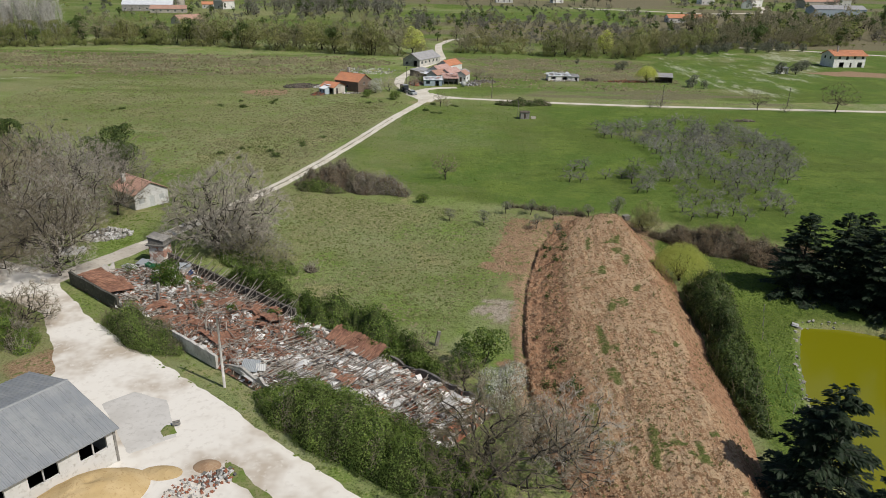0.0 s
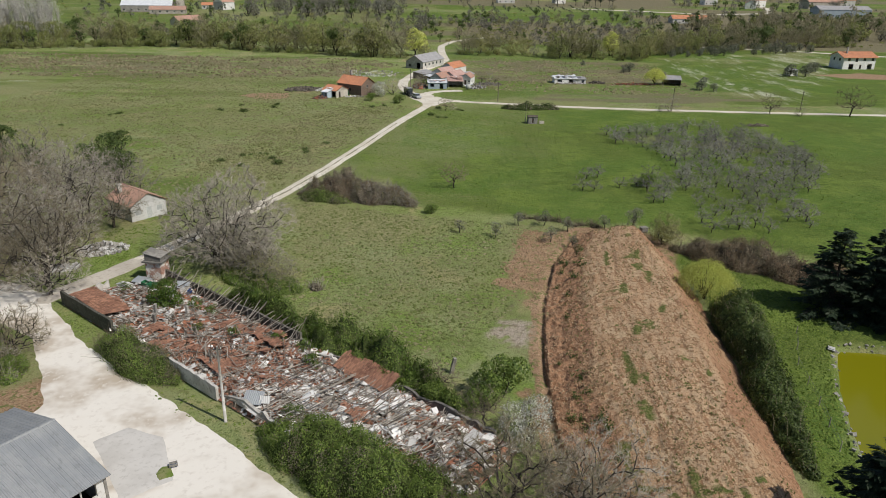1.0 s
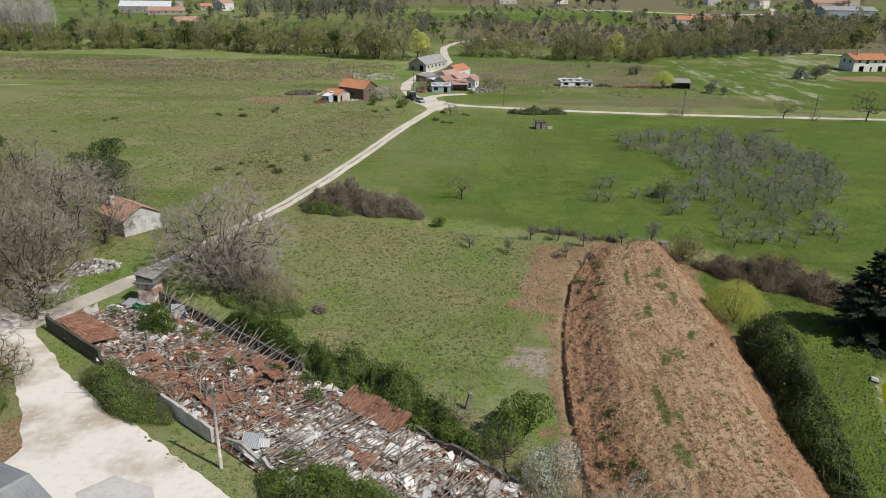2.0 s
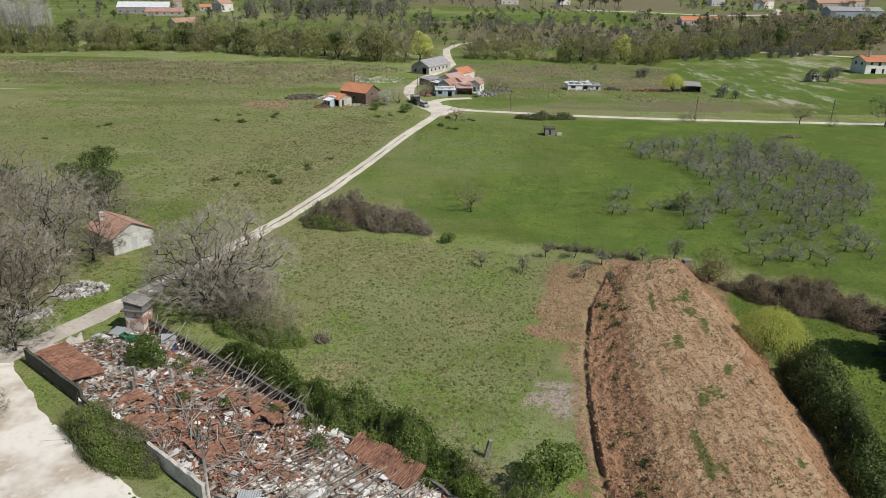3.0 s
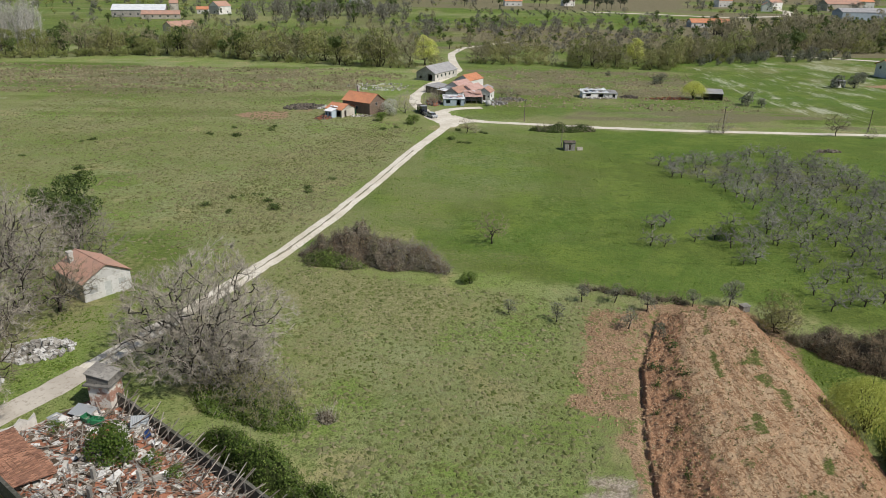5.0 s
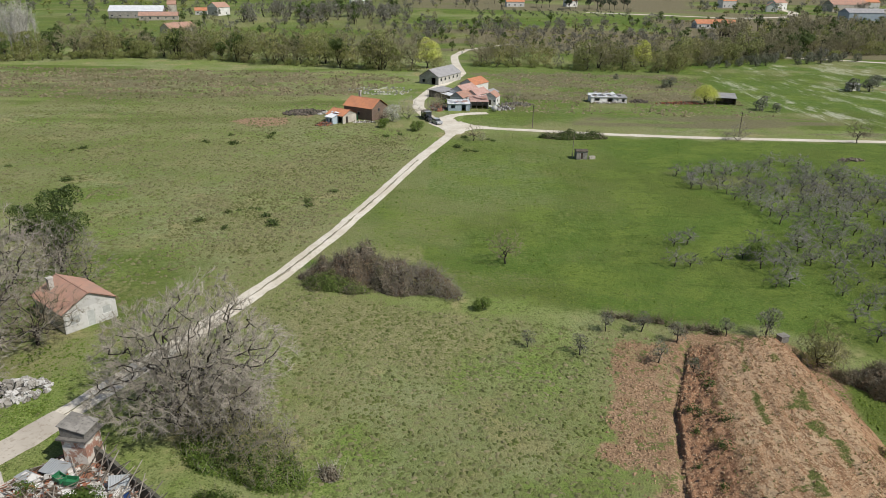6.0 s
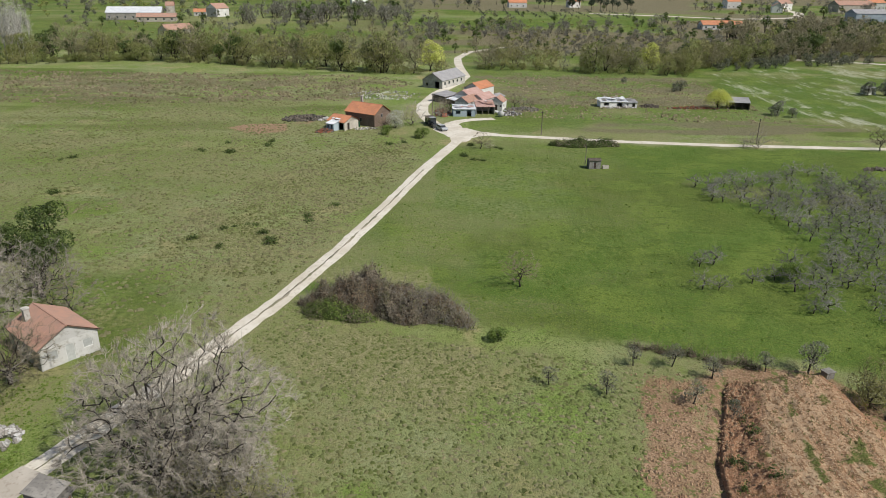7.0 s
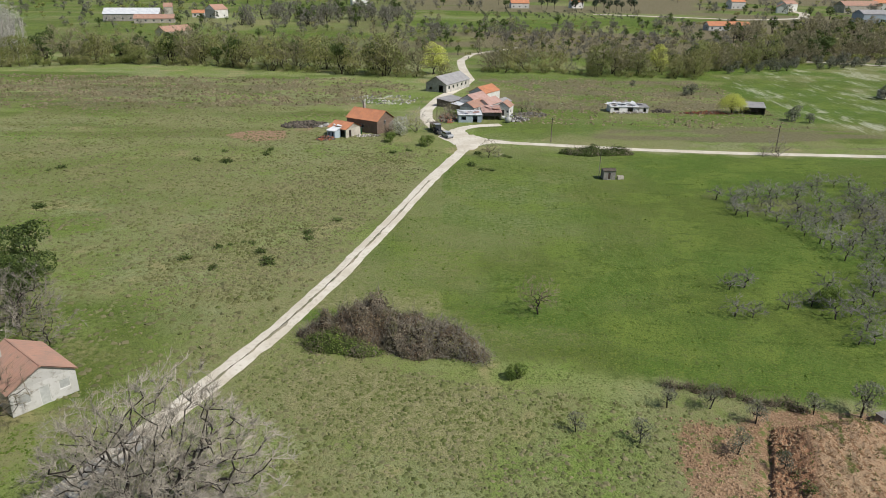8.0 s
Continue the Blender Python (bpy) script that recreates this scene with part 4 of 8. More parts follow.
def tree_parts(seed, height, spread, bark, twig, leaf=None, leaves=0, leaf_size=0.3, thin=0.012, leaf_spread=0.5, bushy=0, bushy_len=0.7, fill=0.0, **how):
    """Meshes of the trunk with its limbs, of the fine twigs, and of the leaves."""
    p0, p1, r0, r1, lev, tips = grow(seed, height, spread, **how)
    last = lev.max()
    big = lev < (4 if last > 3 and not leaf else 3)
    h = Heap()
    h.add(*tubes(p0[lev == 0], p1[lev == 0], r0[lev == 0], r1[lev == 0], 6))
    h.add(*tubes(p0[lev == 1], p1[lev == 1], r0[lev == 1], r1[lev == 1], 5 if last > 2 else 4))
    if last > 1:
        h.add(*tubes(p0[lev == 2], p1[lev == 2], r0[lev == 2], r1[lev == 2], 3))
    if last > 3 and not leaf:
        h.add(*tubes(p0[lev == 3], p1[lev == 3], np.maximum(r0[lev == 3], thin * 1.3), np.maximum(r1[lev == 3], thin), 3))
    trunk = h.mesh("trunk", bark, True)
    h = Heap()
    fine = ~big & (lev < last)
    if fine.any():
        h.add(*tubes(p0[fine], p1[fine], np.maximum(r0[fine], thin), np.maximum(r1[fine], thin * 0.8), 3))
    tip = ~big & (lev == last)
    if tip.any():
        v, f = tubes(p0[tip], p1[tip], np.full(tip.sum(), thin), np.full(tip.sum(), thin * 0.3), 3)
        v = v.reshape(-1, 6, 3)
        v = np.concatenate([v[:, :3], v[:, 3:4]], 1).reshape(-1, 3)
        k = np.arange(tip.sum())[:, None, None] * 4
        h.add(v, (k + np.array([[(0, 3, 1), (1, 3, 2), (2, 3, 0)]])).reshape(-1, 3))
    if bushy:
        rng = np.random.default_rng(seed + 1)
        at = tips[rng.integers(0, len(tips), bushy)] + rng.normal(0, leaf_spread, (bushy, 3))
        d = rng.normal(0, 1, (bushy, 3)) * (1, 1, 0.6) + (0, 0, 0.5)
        d *= bushy_len / np.linalg.norm(d, axis=1, keepdims=True)
        low = rng.random(bushy) < fill
        at[low, 2] *= rng.uniform(0.15, 1.0, low.sum())
        at[:, 2] = np.maximum(at[:, 2], 0.3)
        v, f = tubes(at, at + d, np.full(bushy, thin), np.full(bushy, thin), 3)
        v = v.reshape(-1, 6, 3)
        v = np.concatenate([v[:, :3], v[:, 3:4]], 1).reshape(-1, 3)
        k = np.arange(bushy)[:, None, None] * 4
        h.add(v, (k + np.array([[(0, 3, 1), (1, 3, 2), (2, 3, 0)]])).reshape(-1, 3))
    crown = h.mesh("crown", twig) if h.v else None
    foliage = None
    if leaf and leaves:
        rng = np.random.default_rng(seed)
        off = rng.normal(0, leaf_spread, (leaves, 3))
        base = tips[rng.integers(0, len(tips), leaves)] + off
        out = off / leaf_spread * 0.45 + (base - (0, 0, height * 0.45)) / (0.5 * (height + spread)) * 1.1 + (0, 0, 0.35)
        low = rng.random(leaves) < fill
        base[low, 2] *= rng.uniform(0.15, 1.0, low.sum())
        base[:, 2] = np.maximum(base[:, 2], 0.15)
        v, f = leaf_quads(rng, base, leaf_size, out=out)
        foliage = mesh_of("foliage", v, f, leaf)
    return trunk, crown, foliage


def plant(name, x, y, meshes, label, category="tree", turn=0.0, size=1.0, group="", z=None, tall=1.0):
    m = Matrix.Translation((x, y, land1(x, y) if z is None else z)) @ Matrix.Rotation(turn, 4, "Z") @ Matrix.Diagonal((size, size, size * tall, 1))
    ob = thing(name, m, label, category, group)
    for nm, me in zip(("trunk", "crown", "foliage"), meshes):
        if me:
            tagged(part(nm, me, ob), kind="stuff" if nm != "trunk" else "")
    return ob


def hedge(name, spine, label, leaf, seed, category="hedge", density=120, size=0.2, bare=0, twig=None, core=None, second=None, second_share=0.0, lump=0.55):
    """A thicket along a line of (x, y, half width, height): a lumpy core, coloured dark as the shade within, with
    leaves and stems over it.
    """
    rng = np.random.default_rng(seed)
    pts = np.array(spine, float)
    seg = np.concatenate([[0], np.cumsum(np.hypot(np.diff(pts[:, 0]), np.diff(pts[:, 1])))])
    total = seg[-1]
    n = max(6, int(total / 0.6))
    s = np.linspace(0, total, n)
    col = [np.interp(s, seg, pts[:, j]) for j in range(4)]
    line = np.stack(col[:2], 1)
    d = np.gradient(line, axis=0)
    d /= np.maximum(np.linalg.norm(d, axis=1, keepdims=True), 1e-6)
    side = np.stack([-d[:, 1], d[:, 0]], 1)
    a = np.linspace(0, np.pi, 13)
    endcap = np.sqrt(np.clip(1 - (np.abs(s / total - 0.5) * 2) ** 5, 0.02, 1))
    wx = np.cos(a)[None, :] * (col[2] * endcap)[:, None]
    X = line[:, 0:1] + side[:, 0:1] * wx
    Y = line[:, 1:2] + side[:, 1:2] * wx
    swell = 1 + lump * 2.2 * fbm(X / 2.6, Y / 2.6, seed, 3) + lump * 2.0 * fbm(X / 1.1, Y / 1.1, seed + 3, 3)
    spread = 1 + 0.8 * fbm(s / 5.0, s * 0 + seed, seed + 5, 2)[:, None]
    X, Y = line[:, 0:1] + side[:, 0:1] * wx * spread, line[:, 1:2] + side[:, 1:2] * wx * spread
    Z = np.sin(a)[None, :] ** 1.15 * (col[3] * endcap)[:, None] * np.clip(swell, 0.35, 1.6)
    base = land(X, Y)
    zz = base + Z * 0.86 - 0.05
    i = np.arange(n * 13).reshape(n, 13)
    f = np.stack([i[:-1, :-1], i[1:, :-1], i[1:, 1:], i[:-1, 1:]], -1).reshape(-1, 4)
    ob = thing(name, Matrix.Translation((*line[n // 2], land1(*line[n // 2]))), label, category)
    back = ob.matrix_world.translation
    v = np.stack([X.ravel(), Y.ravel(), zz.ravel()], 1) - np.array(back)
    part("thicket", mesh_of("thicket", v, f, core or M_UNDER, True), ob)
    area = total * np.mean(col[2]) * 3.0
    count = int(area * density)
    u, w = rng.uniform(0, n - 1.001, count), rng.uniform(0, 11.999, count)
    iu, iw = u.astype(int), w.astype(int)
    fu, fw = u - iu, w - iw
    grid = np.stack([X, Y, base + Z], -1)
    p = grid[iu, iw] * ((1 - fu) * (1 - fw))[:, None] + grid[iu + 1, iw] * (fu * (1 - fw))[:, None] + grid[iu, iw + 1] * ((1 - fu) * fw)[:, None] + grid[iu + 1, iw + 1] * (fu * fw)[:, None]
    du, dw = grid[iu + 1, iw] - grid[iu, iw], grid[iu, iw + 1] - grid[iu, iw]
    out = np.cross(du, dw)
    out /= np.maximum(np.linalg.norm(out, axis=1, keepdims=True), 1e-6)
    out *= np.sign(out[:, 2:3] + 1e-6)
    p = p + rng.normal(0, 0.15, p.shape) + out * rng.exponential(0.10, (count, 1)) + out * np.clip(0.9 * fbm(p[:, 0] / 0.8, p[:, 1] / 0.8, seed + 7, 3), -0.2, 0.6)[:, None] - np.array(back)
    split = np.zeros(count, bool)
    if second:
        split = (fbm(p[:, 0] / 2.5, p[:, 1] / 2.5, seed + 9, 3) + rng.normal(0, 0.12, count)) > np.quantile(fbm(p[:, 0] / 2.5, p[:, 1] / 2.5, seed + 9, 3), 1 - second_share)
        if split.any():
            v, f = leaf_quads(rng, p[split], size, out=out[split])
            tagged(part("withered_foliage", mesh_of("withered_foliage", v, f, second), ob), kind="stuff")
    v, f = leaf_quads(rng, p[~split], size, 0.7, out=out[~split])
    tagged(part("foliage", mesh_of("foliage", v, f, leaf), ob), kind="stuff")
    if bare:
        q = p[rng.integers(0, count, bare)] + np.array(back)
        q[:, 2] -= 0.3
        e = q + rng.normal(0, 0.5, q.shape) + np.array((0, 0, 0.7))
        v, f = tubes(q - np.array(back), e - np.array(back), np.full(bare, 0.022), np.full(bare, 0.008), 3)
        tagged(part("stem", mesh_of("stem", v, f, twig or M_TWIG_WARM), ob), kind="stuff")
    return ob


def billow(seed, height, spread, leaf, count, size, clumps=9, twig=None, sprays=0, low=0.3, small=1.0, length=1.6, width=0.05, stems=3, radius=None):
    """A crown of rounded clumps on forking stems: leaves turned outwards, and sprays of bare twigs."""
    r = np.random.default_rng(seed)
    z = np.concatenate([[0.80], r.uniform(low, 0.80, clumps - 1)])
    room = np.sqrt(np.clip(1 - ((z - 0.48) / 0.52) ** 2, 0.05, 1)) * spread * 0.66
    ang = np.arange(clumps) * 2.4 + r.normal(0, 0.4, clumps)
    reach = room * np.sqrt(r.uniform(0.35, 1.0, clumps))
    reach[0] *= 0.3
    c = np.stack([np.cos(ang) * reach, np.sin(ang) * reach, z * height], 1)
    cr = spread * r.uniform(0.28, 0.46, clumps) * small
    cr = np.minimum(cr, height * (1.02 - z))
    h = Heap()
    radius = radius or 0.035 * height * 0.5
    for k in range(clumps):
        foot = np.array([r.normal(0, radius * 1.5), r.normal(0, radius * 1.5), -0.2]) if k < stems else np.array([*(c[k % stems, :2] * 0.45), c[k % stems, 2] * 0.45])
        mid = foot * 0.5 + c[k] * 0.5 + r.normal(0, 0.05 * height, 3)
        mid[2] = max(mid[2], foot[2] + 0.15)
        big = radius if k < stems else radius * 0.55
        h.tube(foot, mid, big, big * 0.7, 5, False)
        h.tube(mid, c[k], big * 0.7, big * 0.3, 4, False)

    def shell(n, inner):
        k = r.choice(clumps, n * 2, p=cr ** 2 / np.sum(cr ** 2))
        d = r.normal(size=(n * 2, 3)) + (0, 0, 0.45)
        d /= np.linalg.norm(d, axis=1, keepdims=True)
        p = c[k] + d * (cr[k] * r.uniform(inner, 1.08, n * 2))[:, None] * (1, 1, 0.9)
        deep = np.min(np.linalg.norm(p[:, None] - c[None], axis=2) / cr[None], axis=1)
        ok = (p[:, 2] > 0.1) & (deep > 0.62)
        return p[ok][:n], d[ok][:n]

    p, d = shell(count, 0.78)
    v, f = leaf_quads(r, p, size, 0.7, out=d)
    foliage = mesh_of("foliage", v, f, leaf) if count else None
    crown_mesh = None
    if sprays:
        p, d = shell(sprays, 0.5)
        v, f = spray_quads(r, p, d + (0, 0, 0.7) + r.normal(0, 0.25, p.shape), length, width)
        crown_mesh = mesh_of("crown", v, f, twig)
    return h.mesh("trunk", M_BARK, True), crown_mesh, foliage


def crown_tree(seed, height, spread, count, bark, twig, twigs=0, twig_len=0.8, thin=0.012, fork=0.22, low=0.2, lean=(0, 0), tip=0.02, power=0.5, lumpy=0.3, stems=1, limb=0.032, leaf=None, leaves=0, leaf_size=0.3, sides=5):
    """A tree whose limbs reach out to fill a lumpy dome: each new shoot springs from the nearest limb."""
    r = np.random.default_rng(seed)
    d = r.normal(size=(count * 3, 3))
    d /= np.linalg.norm(d, axis=1, keepdims=True)
    wave, shift = r.normal(0, 2.6, (3, 7)), r.uniform(0, 6.28, 7)
    swell = 1 + lumpy * np.cos(d @ wave + shift).mean(1) * 1.6
    mid = height * (low + (1 - low) * 0.36)
    reach = np.stack([np.full(len(d), spread), np.full(len(d), spread), np.where(d[:, 2] > 0, height - mid, mid - height * low)], 1)
    goal = d * (r.uniform(0, 1, len(d)) ** 0.42 * swell)[:, None] * reach + (lean[0], lean[1], mid)
    goal = goal[goal[:, 2] > height * low * 0.7][:count]
    top = np.array([lean[0] * 0.3, lean[1] * 0.3, height * fork])
    goal = goal[np.argsort(np.linalg.norm(goal - top, axis=1))]
    room = stems * 4 + len(goal) * 5
    pos, up, path = np.zeros((room, 3)), np.full(room, -1), np.zeros(room)
    n = 0
    for k in range(stems):
        foot = np.array([*r.normal(0, 0.09 * spread, 2) * (stems > 1), -0.3])
        head = top + np.array([*r.normal(0, 0.16 * spread, 2), 0]) * (stems > 1)
        for i in range(4):
            pos[n] = foot + (head - foot) * i / 3 + r.normal(0, 0.02 * height, 3) * (0 < i < 3) * (1, 1, 0)
            up[n], path[n] = (n - 1 if i else -1), i * height * fork / 3
            n += 1
    bend = np.linalg.norm(pos - top, axis=1)
    step = 0.075 * height
    for g in goal:
        gap = np.linalg.norm(pos[:n] - g, axis=1)
        j = int(np.argmin(gap + 0.35 * (path[:n] - bend[:n]) + 3.0 * (pos[:n, 2] < height * fork * 0.6)))
        m = max(1, min(4, int(gap[j] / step)))
        a = pos[j].copy()
        for i in range(1, m + 1):
            pos[n] = a + (g - a) * i / m + r.normal(0, 0.10, 3) * gap[j] / m * (i < m) + np.array([0, 0, 0.10 * gap[j] * math.sin(math.pi * i / m)])
            up[n] = j if i == 1 else n - 1
            path[n], bend[n] = path[up[n]] + gap[j] / m, np.linalg.norm(pos[n] - top)
            n += 1
    pos, up = pos[:n], up[:n]
    load = np.zeros(n)
    kids = np.bincount(up[up >= 0], minlength=n)
    load[kids == 0] = 1
    for i in range(n - 1, 0, -1):
        if up[i] >= 0:
            load[up[i]] += load[i]
    rad = tip * np.maximum(load, 1) ** power
    on = np.nonzero(up >= 0)[0]
    p0, p1 = pos[up[on]], pos[on]
    r0, r1 = np.minimum(rad[up[on]], rad[on] * 1.35), rad[on]
    big = r1 > limb
    h = Heap().add(*tubes(p0[big], p1[big], r0[big], r1[big], sides))
    trunk = h.mesh("trunk", bark, True)
    h = Heap()
    if (~big).any():
        h.add(*tubes(p0[~big], p1[~big], np.maximum(r0[~big] * 0.8, thin), np.maximum(r1[~big] * 0.6, thin * 0.7), 3))
    thin_on = np.nonzero(load[on] <= 7)[0]
    if twigs:
        k = thin_on[r.integers(0, len(thin_on), twigs)]
        at = p0[k] + (p1[k] - p0[k]) * r.uniform(0, 1, (twigs, 1))
        way = (p1[k] - p0[k]) / np.maximum(np.linalg.norm(p1[k] - p0[k], axis=1, keepdims=True), 1e-6)
        out = at - (0, 0, mid * 0.8)
        out /= np.maximum(np.linalg.norm(out, axis=1, keepdims=True), 1e-6)
        way = way * 0.5 + out * 0.6 + r.normal(0, 0.55, (twigs, 3)) + (0, 0, 0.15)
        way /= np.linalg.norm(way, axis=1, keepdims=True)
        v, f = tubes(at, at + way * twig_len * r.uniform(0.35, 1.25, (twigs, 1)), np.full(twigs, thin), np.full(twigs, thin), 3)
        v = v.reshape(-1, 6, 3)
        v = np.concatenate([v[:, :3], v[:, 3:].mean(1, keepdims=True)], 1).reshape(-1, 3)
        h.add(v, (np.arange(twigs)[:, None, None] * 4 + np.array([[(0, 3, 1), (1, 3, 2), (2, 3, 0)]])).reshape(-1, 3))
    crown = h.mesh("crown", twig) if h.v else None
    foliage = None
    if leaves:
        k = thin_on[r.integers(0, len(thin_on), leaves)]
        at = p1[k] + r.normal(0, 0.045 * height, (leaves, 3))
        v, f = leaf_quads(r, at, leaf_size, 0.7, out=(at - (0, 0, mid * 0.7)) / (0.5 * spread))
        foliage = mesh_of("foliage", v, f, leaf)
    return trunk, crown, foliage


def weeping(seed, height, spread, leaf, strands=520):
    """A willow of fine strands that arch over and hang."""
    r = np.random.default_rng(seed)
    h = Heap()
    ang, rho = r.uniform(0, 6.28, strands), np.sqrt(r.uniform(0, 1, strands))
    d = np.stack([np.cos(ang), np.sin(ang), 0 * ang], 1)
    head = d * (rho * spread * 0.62)[:, None]
    head[:, 2] = height * (1 - 0.38 * rho ** 2) * r.uniform(0.78, 1.03, strands)
    fall, far = r.uniform(0.35, 0.85, strands) * head[:, 2], r.uniform(0.15, 0.5, strands) * spread
    h.tube((0, 0, -0.2), (0, 0, 0.5), 0.24, 0.2, 7, False)
    for k in range(0, strands, 60):
        h.tube((0, 0, 0.3), head[k] * (0.4, 0.4, 0.5), 0.09, 0.06, 5, False)
        h.tube(head[k] * (0.4, 0.4, 0.5), head[k], 0.06, 0.02, 4, False)
    at, way = [], []
    for u in np.linspace(0, 1, 9):
        q = head + d * (far * u)[:, None]
        q[:, 2] += 0.10 * height * u - fall * u ** 1.7
        w = d * far[:, None]
        w = w + np.stack([0 * u * ang, 0 * ang, 0.10 * height - fall * 1.7 * u ** 0.7], 1)
        at.append(q + r.normal(0, 0.16, q.shape)), way.append(w + r.normal(0, 0.9, q.shape))
    at, way = np.concatenate(at), np.concatenate(way)
    ok = at[:, 2] > 0.1
    v, f = spray_quads(r, at[ok], way[ok], 0.04 * height + 0.10, 0.026)
    return h.mesh("trunk", M_BARK, True), None, mesh_of("foliage", v, f, leaf)


def conifer(seed, height, spread):
    """A tree of level, drooping sprays in tiers round one stem."""
    rng = np.random.default_rng(seed)
    h = Heap()
    h.tube((0, 0, -0.2), (0.05, 0.02, height * 0.97), 0.26, 0.03, 7)
    a0, a1, ra, rb, mid, way = [], [], [], [], [], []
    z = 0.6
    while z < height - 0.3:
        t = z / height
        for k in range(9 if t < 0.8 else 6):
            reach = spread * (1 - t) ** 0.7 * rng.uniform(0.6, 1.15) + 0.2
            ang = rng.uniform(0, 2 * np.pi)
            d = np.array([math.cos(ang), math.sin(ang), 0.0])
            root = np.array([0, 0, z + rng.normal(0, 0.12)])
            tip = root + d * reach + np.array([0, 0, reach * (0.30 * t - 0.04) + rng.normal(0, 0.15)])
            a0.append(root), a1.append(tip), ra.append(0.05 * (1 - t) + 0.015), rb.append(0.008)
            m = int(18 + reach * 18)
            u = rng.uniform(0.2, 1.0, m) ** 0.75
            side = np.array([-d[1], d[0], 0])
            w = rng.choice((-1, 1), m) * rng.uniform(0.05, 0.5, m) * reach ** 0.6 * (1.15 - u * 0.85)
            q = root + (tip - root) * u[:, None] + side * w[:, None]
            q[:, 2] -= 0.25 * np.abs(w) + 0.15 * u ** 2 * reach * 0.3
            mid.append(q)
            way.append(d * 0.7 + side * np.sign(w)[:, None] * 0.7 + np.array([0, 0, -0.25]) + rng.normal(0, 0.15, (m, 3)))
        z += 0.62
    h.add(*tubes(a0, a1, ra, rb, 4))
    p, d = np.concatenate(mid), np.concatenate(way)
    d /= np.linalg.norm(d, axis=1, keepdims=True)
    b = np.cross(d, rng.normal(0, 0.35, d.shape) + (0, 0, 1))
    b /= np.linalg.norm(b, axis=1, keepdims=True)
    s = rng.uniform(0.36, 0.8, len(p))[:, None]
    v = np.stack([p - d * s * 0.5, p + b * s * 0.17, p + d * s * 0.5, p - b * s * 0.17], 1)
    return h.mesh("trunk", M_BARK, True), None, mesh_of("foliage", v.reshape(-1, 3), np.arange(len(p) * 4).reshape(-1, 4), M_CONIFER)


# bare oaks of the near ground
OAK = crown_tree(11, 13.2, 9.8, 2300, M_BARK, M_TWIG, twigs=26000, twig_len=0.95, thin=0.018, fork=0.2, low=0.05, lean=(0.9, 0.9), tip=0.024, power=0.43, lumpy=0.3, limb=0.037)
OAK_B = crown_tree(23, 13.0, 9.0, 850, M_BARK, M_TWIG_WARM, twigs=5000, twig_len=1.1, thin=0.021, fork=0.22, low=0.1, tip=0.023, lumpy=0.4, limb=0.043)
OAK_C = crown_tree(37, 12.0, 8.8, 850, M_BARK, M_TWIG, twigs=5000, twig_len=1.1, thin=0.021, fork=0.2, low=0.1, tip=0.023, lumpy=0.4, limb=0.043)
OAK_D = crown_tree(29, 10.0, 7.8, 900, M_BARK, M_TWIG_WARM, twigs=8500, twig_len=0.9, thin=0.017, fork=0.16, low=0.06, tip=0.021, lumpy=0.45, limb=0.034, leaf=M_BUD, leaves=500, leaf_size=0.16)
SMALL_A = crown_tree(41, 4.8, 2.9, 200, M_BARK, M_TWIG_WARM, twigs=1200, twig_len=0.55, thin=0.013, fork=0.25, low=0.18, tip=0.012, lumpy=0.35, limb=0.024)
SHRUB = crown_tree(45, 4.4, 3.0, 150, M_BARK, M_TWIG_OLIVE, twigs=900, twig_len=0.55, thin=0.012, fork=0.08, low=0.04, tip=0.011, lumpy=0.5, limb=0.026, stems=4, leaf=M_BUD, leaves=420, leaf_size=0.14)
SMALL_B = crown_tree(43, 5.0, 3.0, 200, M_BARK, M_TWIG, twigs=1300, twig_len=0.6, thin=0.013, fork=0.12, low=0.06, tip=0.011, lumpy=0.45, limb=0.022, stems=4, leaf=M_BUD, leaves=260, leaf_size=0.15)

plant("oak_tree", -34.6, 99.6, OAK, "large bare oak with spreading grey limbs beside the track", "tree", 0.0)
for x, y, ms, turn, size in ((-55.5, 91.5, OAK_B, 0.3, 0.98), (-63, 97, OAK_C, 1.9, 1.05), (-60.5, 84.5, OAK_B, 4.0, 0.9), (-69, 108, OAK_B, 5.2, 1.0), (-60.5, 108, OAK_C, 2.2, 0.95), (-73, 92, OAK_C, 0.4, 1.0), (-66, 122, OAK_C, 2.9, 0.9), (-78, 118, OAK_B, 1.2, 1.0), (-58.5, 130, SMALL_B, 1.0, 1.3), (-64, 134, OAK_C, 1.4, 0.62), (-82, 104, OAK_C, 5.5, 1.0), (-90, 126, OAK_B, 2.5, 0.95), (-59.5, 101.0, OAK_C, 3.7, 0.85), (-56.0, 113.0, OAK_B, 0.9, 0.62), (-52.8, 87.5, OAK_C, 1.1, 0.6), (-67, 86, OAK_C, 5.0, 0.95), (-72, 130, OAK_C, 0.2, 0.9), (-83, 137, OAK_C, 1.2, 0.9)):
    plant("oak_tree", x, y, ms, "bare grey-brown oak in a small wood by the track", "tree", turn, size, "wood by the track")
plant("oak_tree", -49.6, 73.6, OAK_D, "small bare tree with crooked dark limbs beside the yard", "tree", 4.0, 0.55)
plant("oak_tree", 4.5, 46.6, OAK_D, "bare brown tree with twisted limbs beside the ruin", "tree", 2.1, 1.0)
plant("oak_tree", 11.0, 49.5, OAK_C, "bare bushy tree at the foot of the earth bank", "tree", 0.7, 0.62)
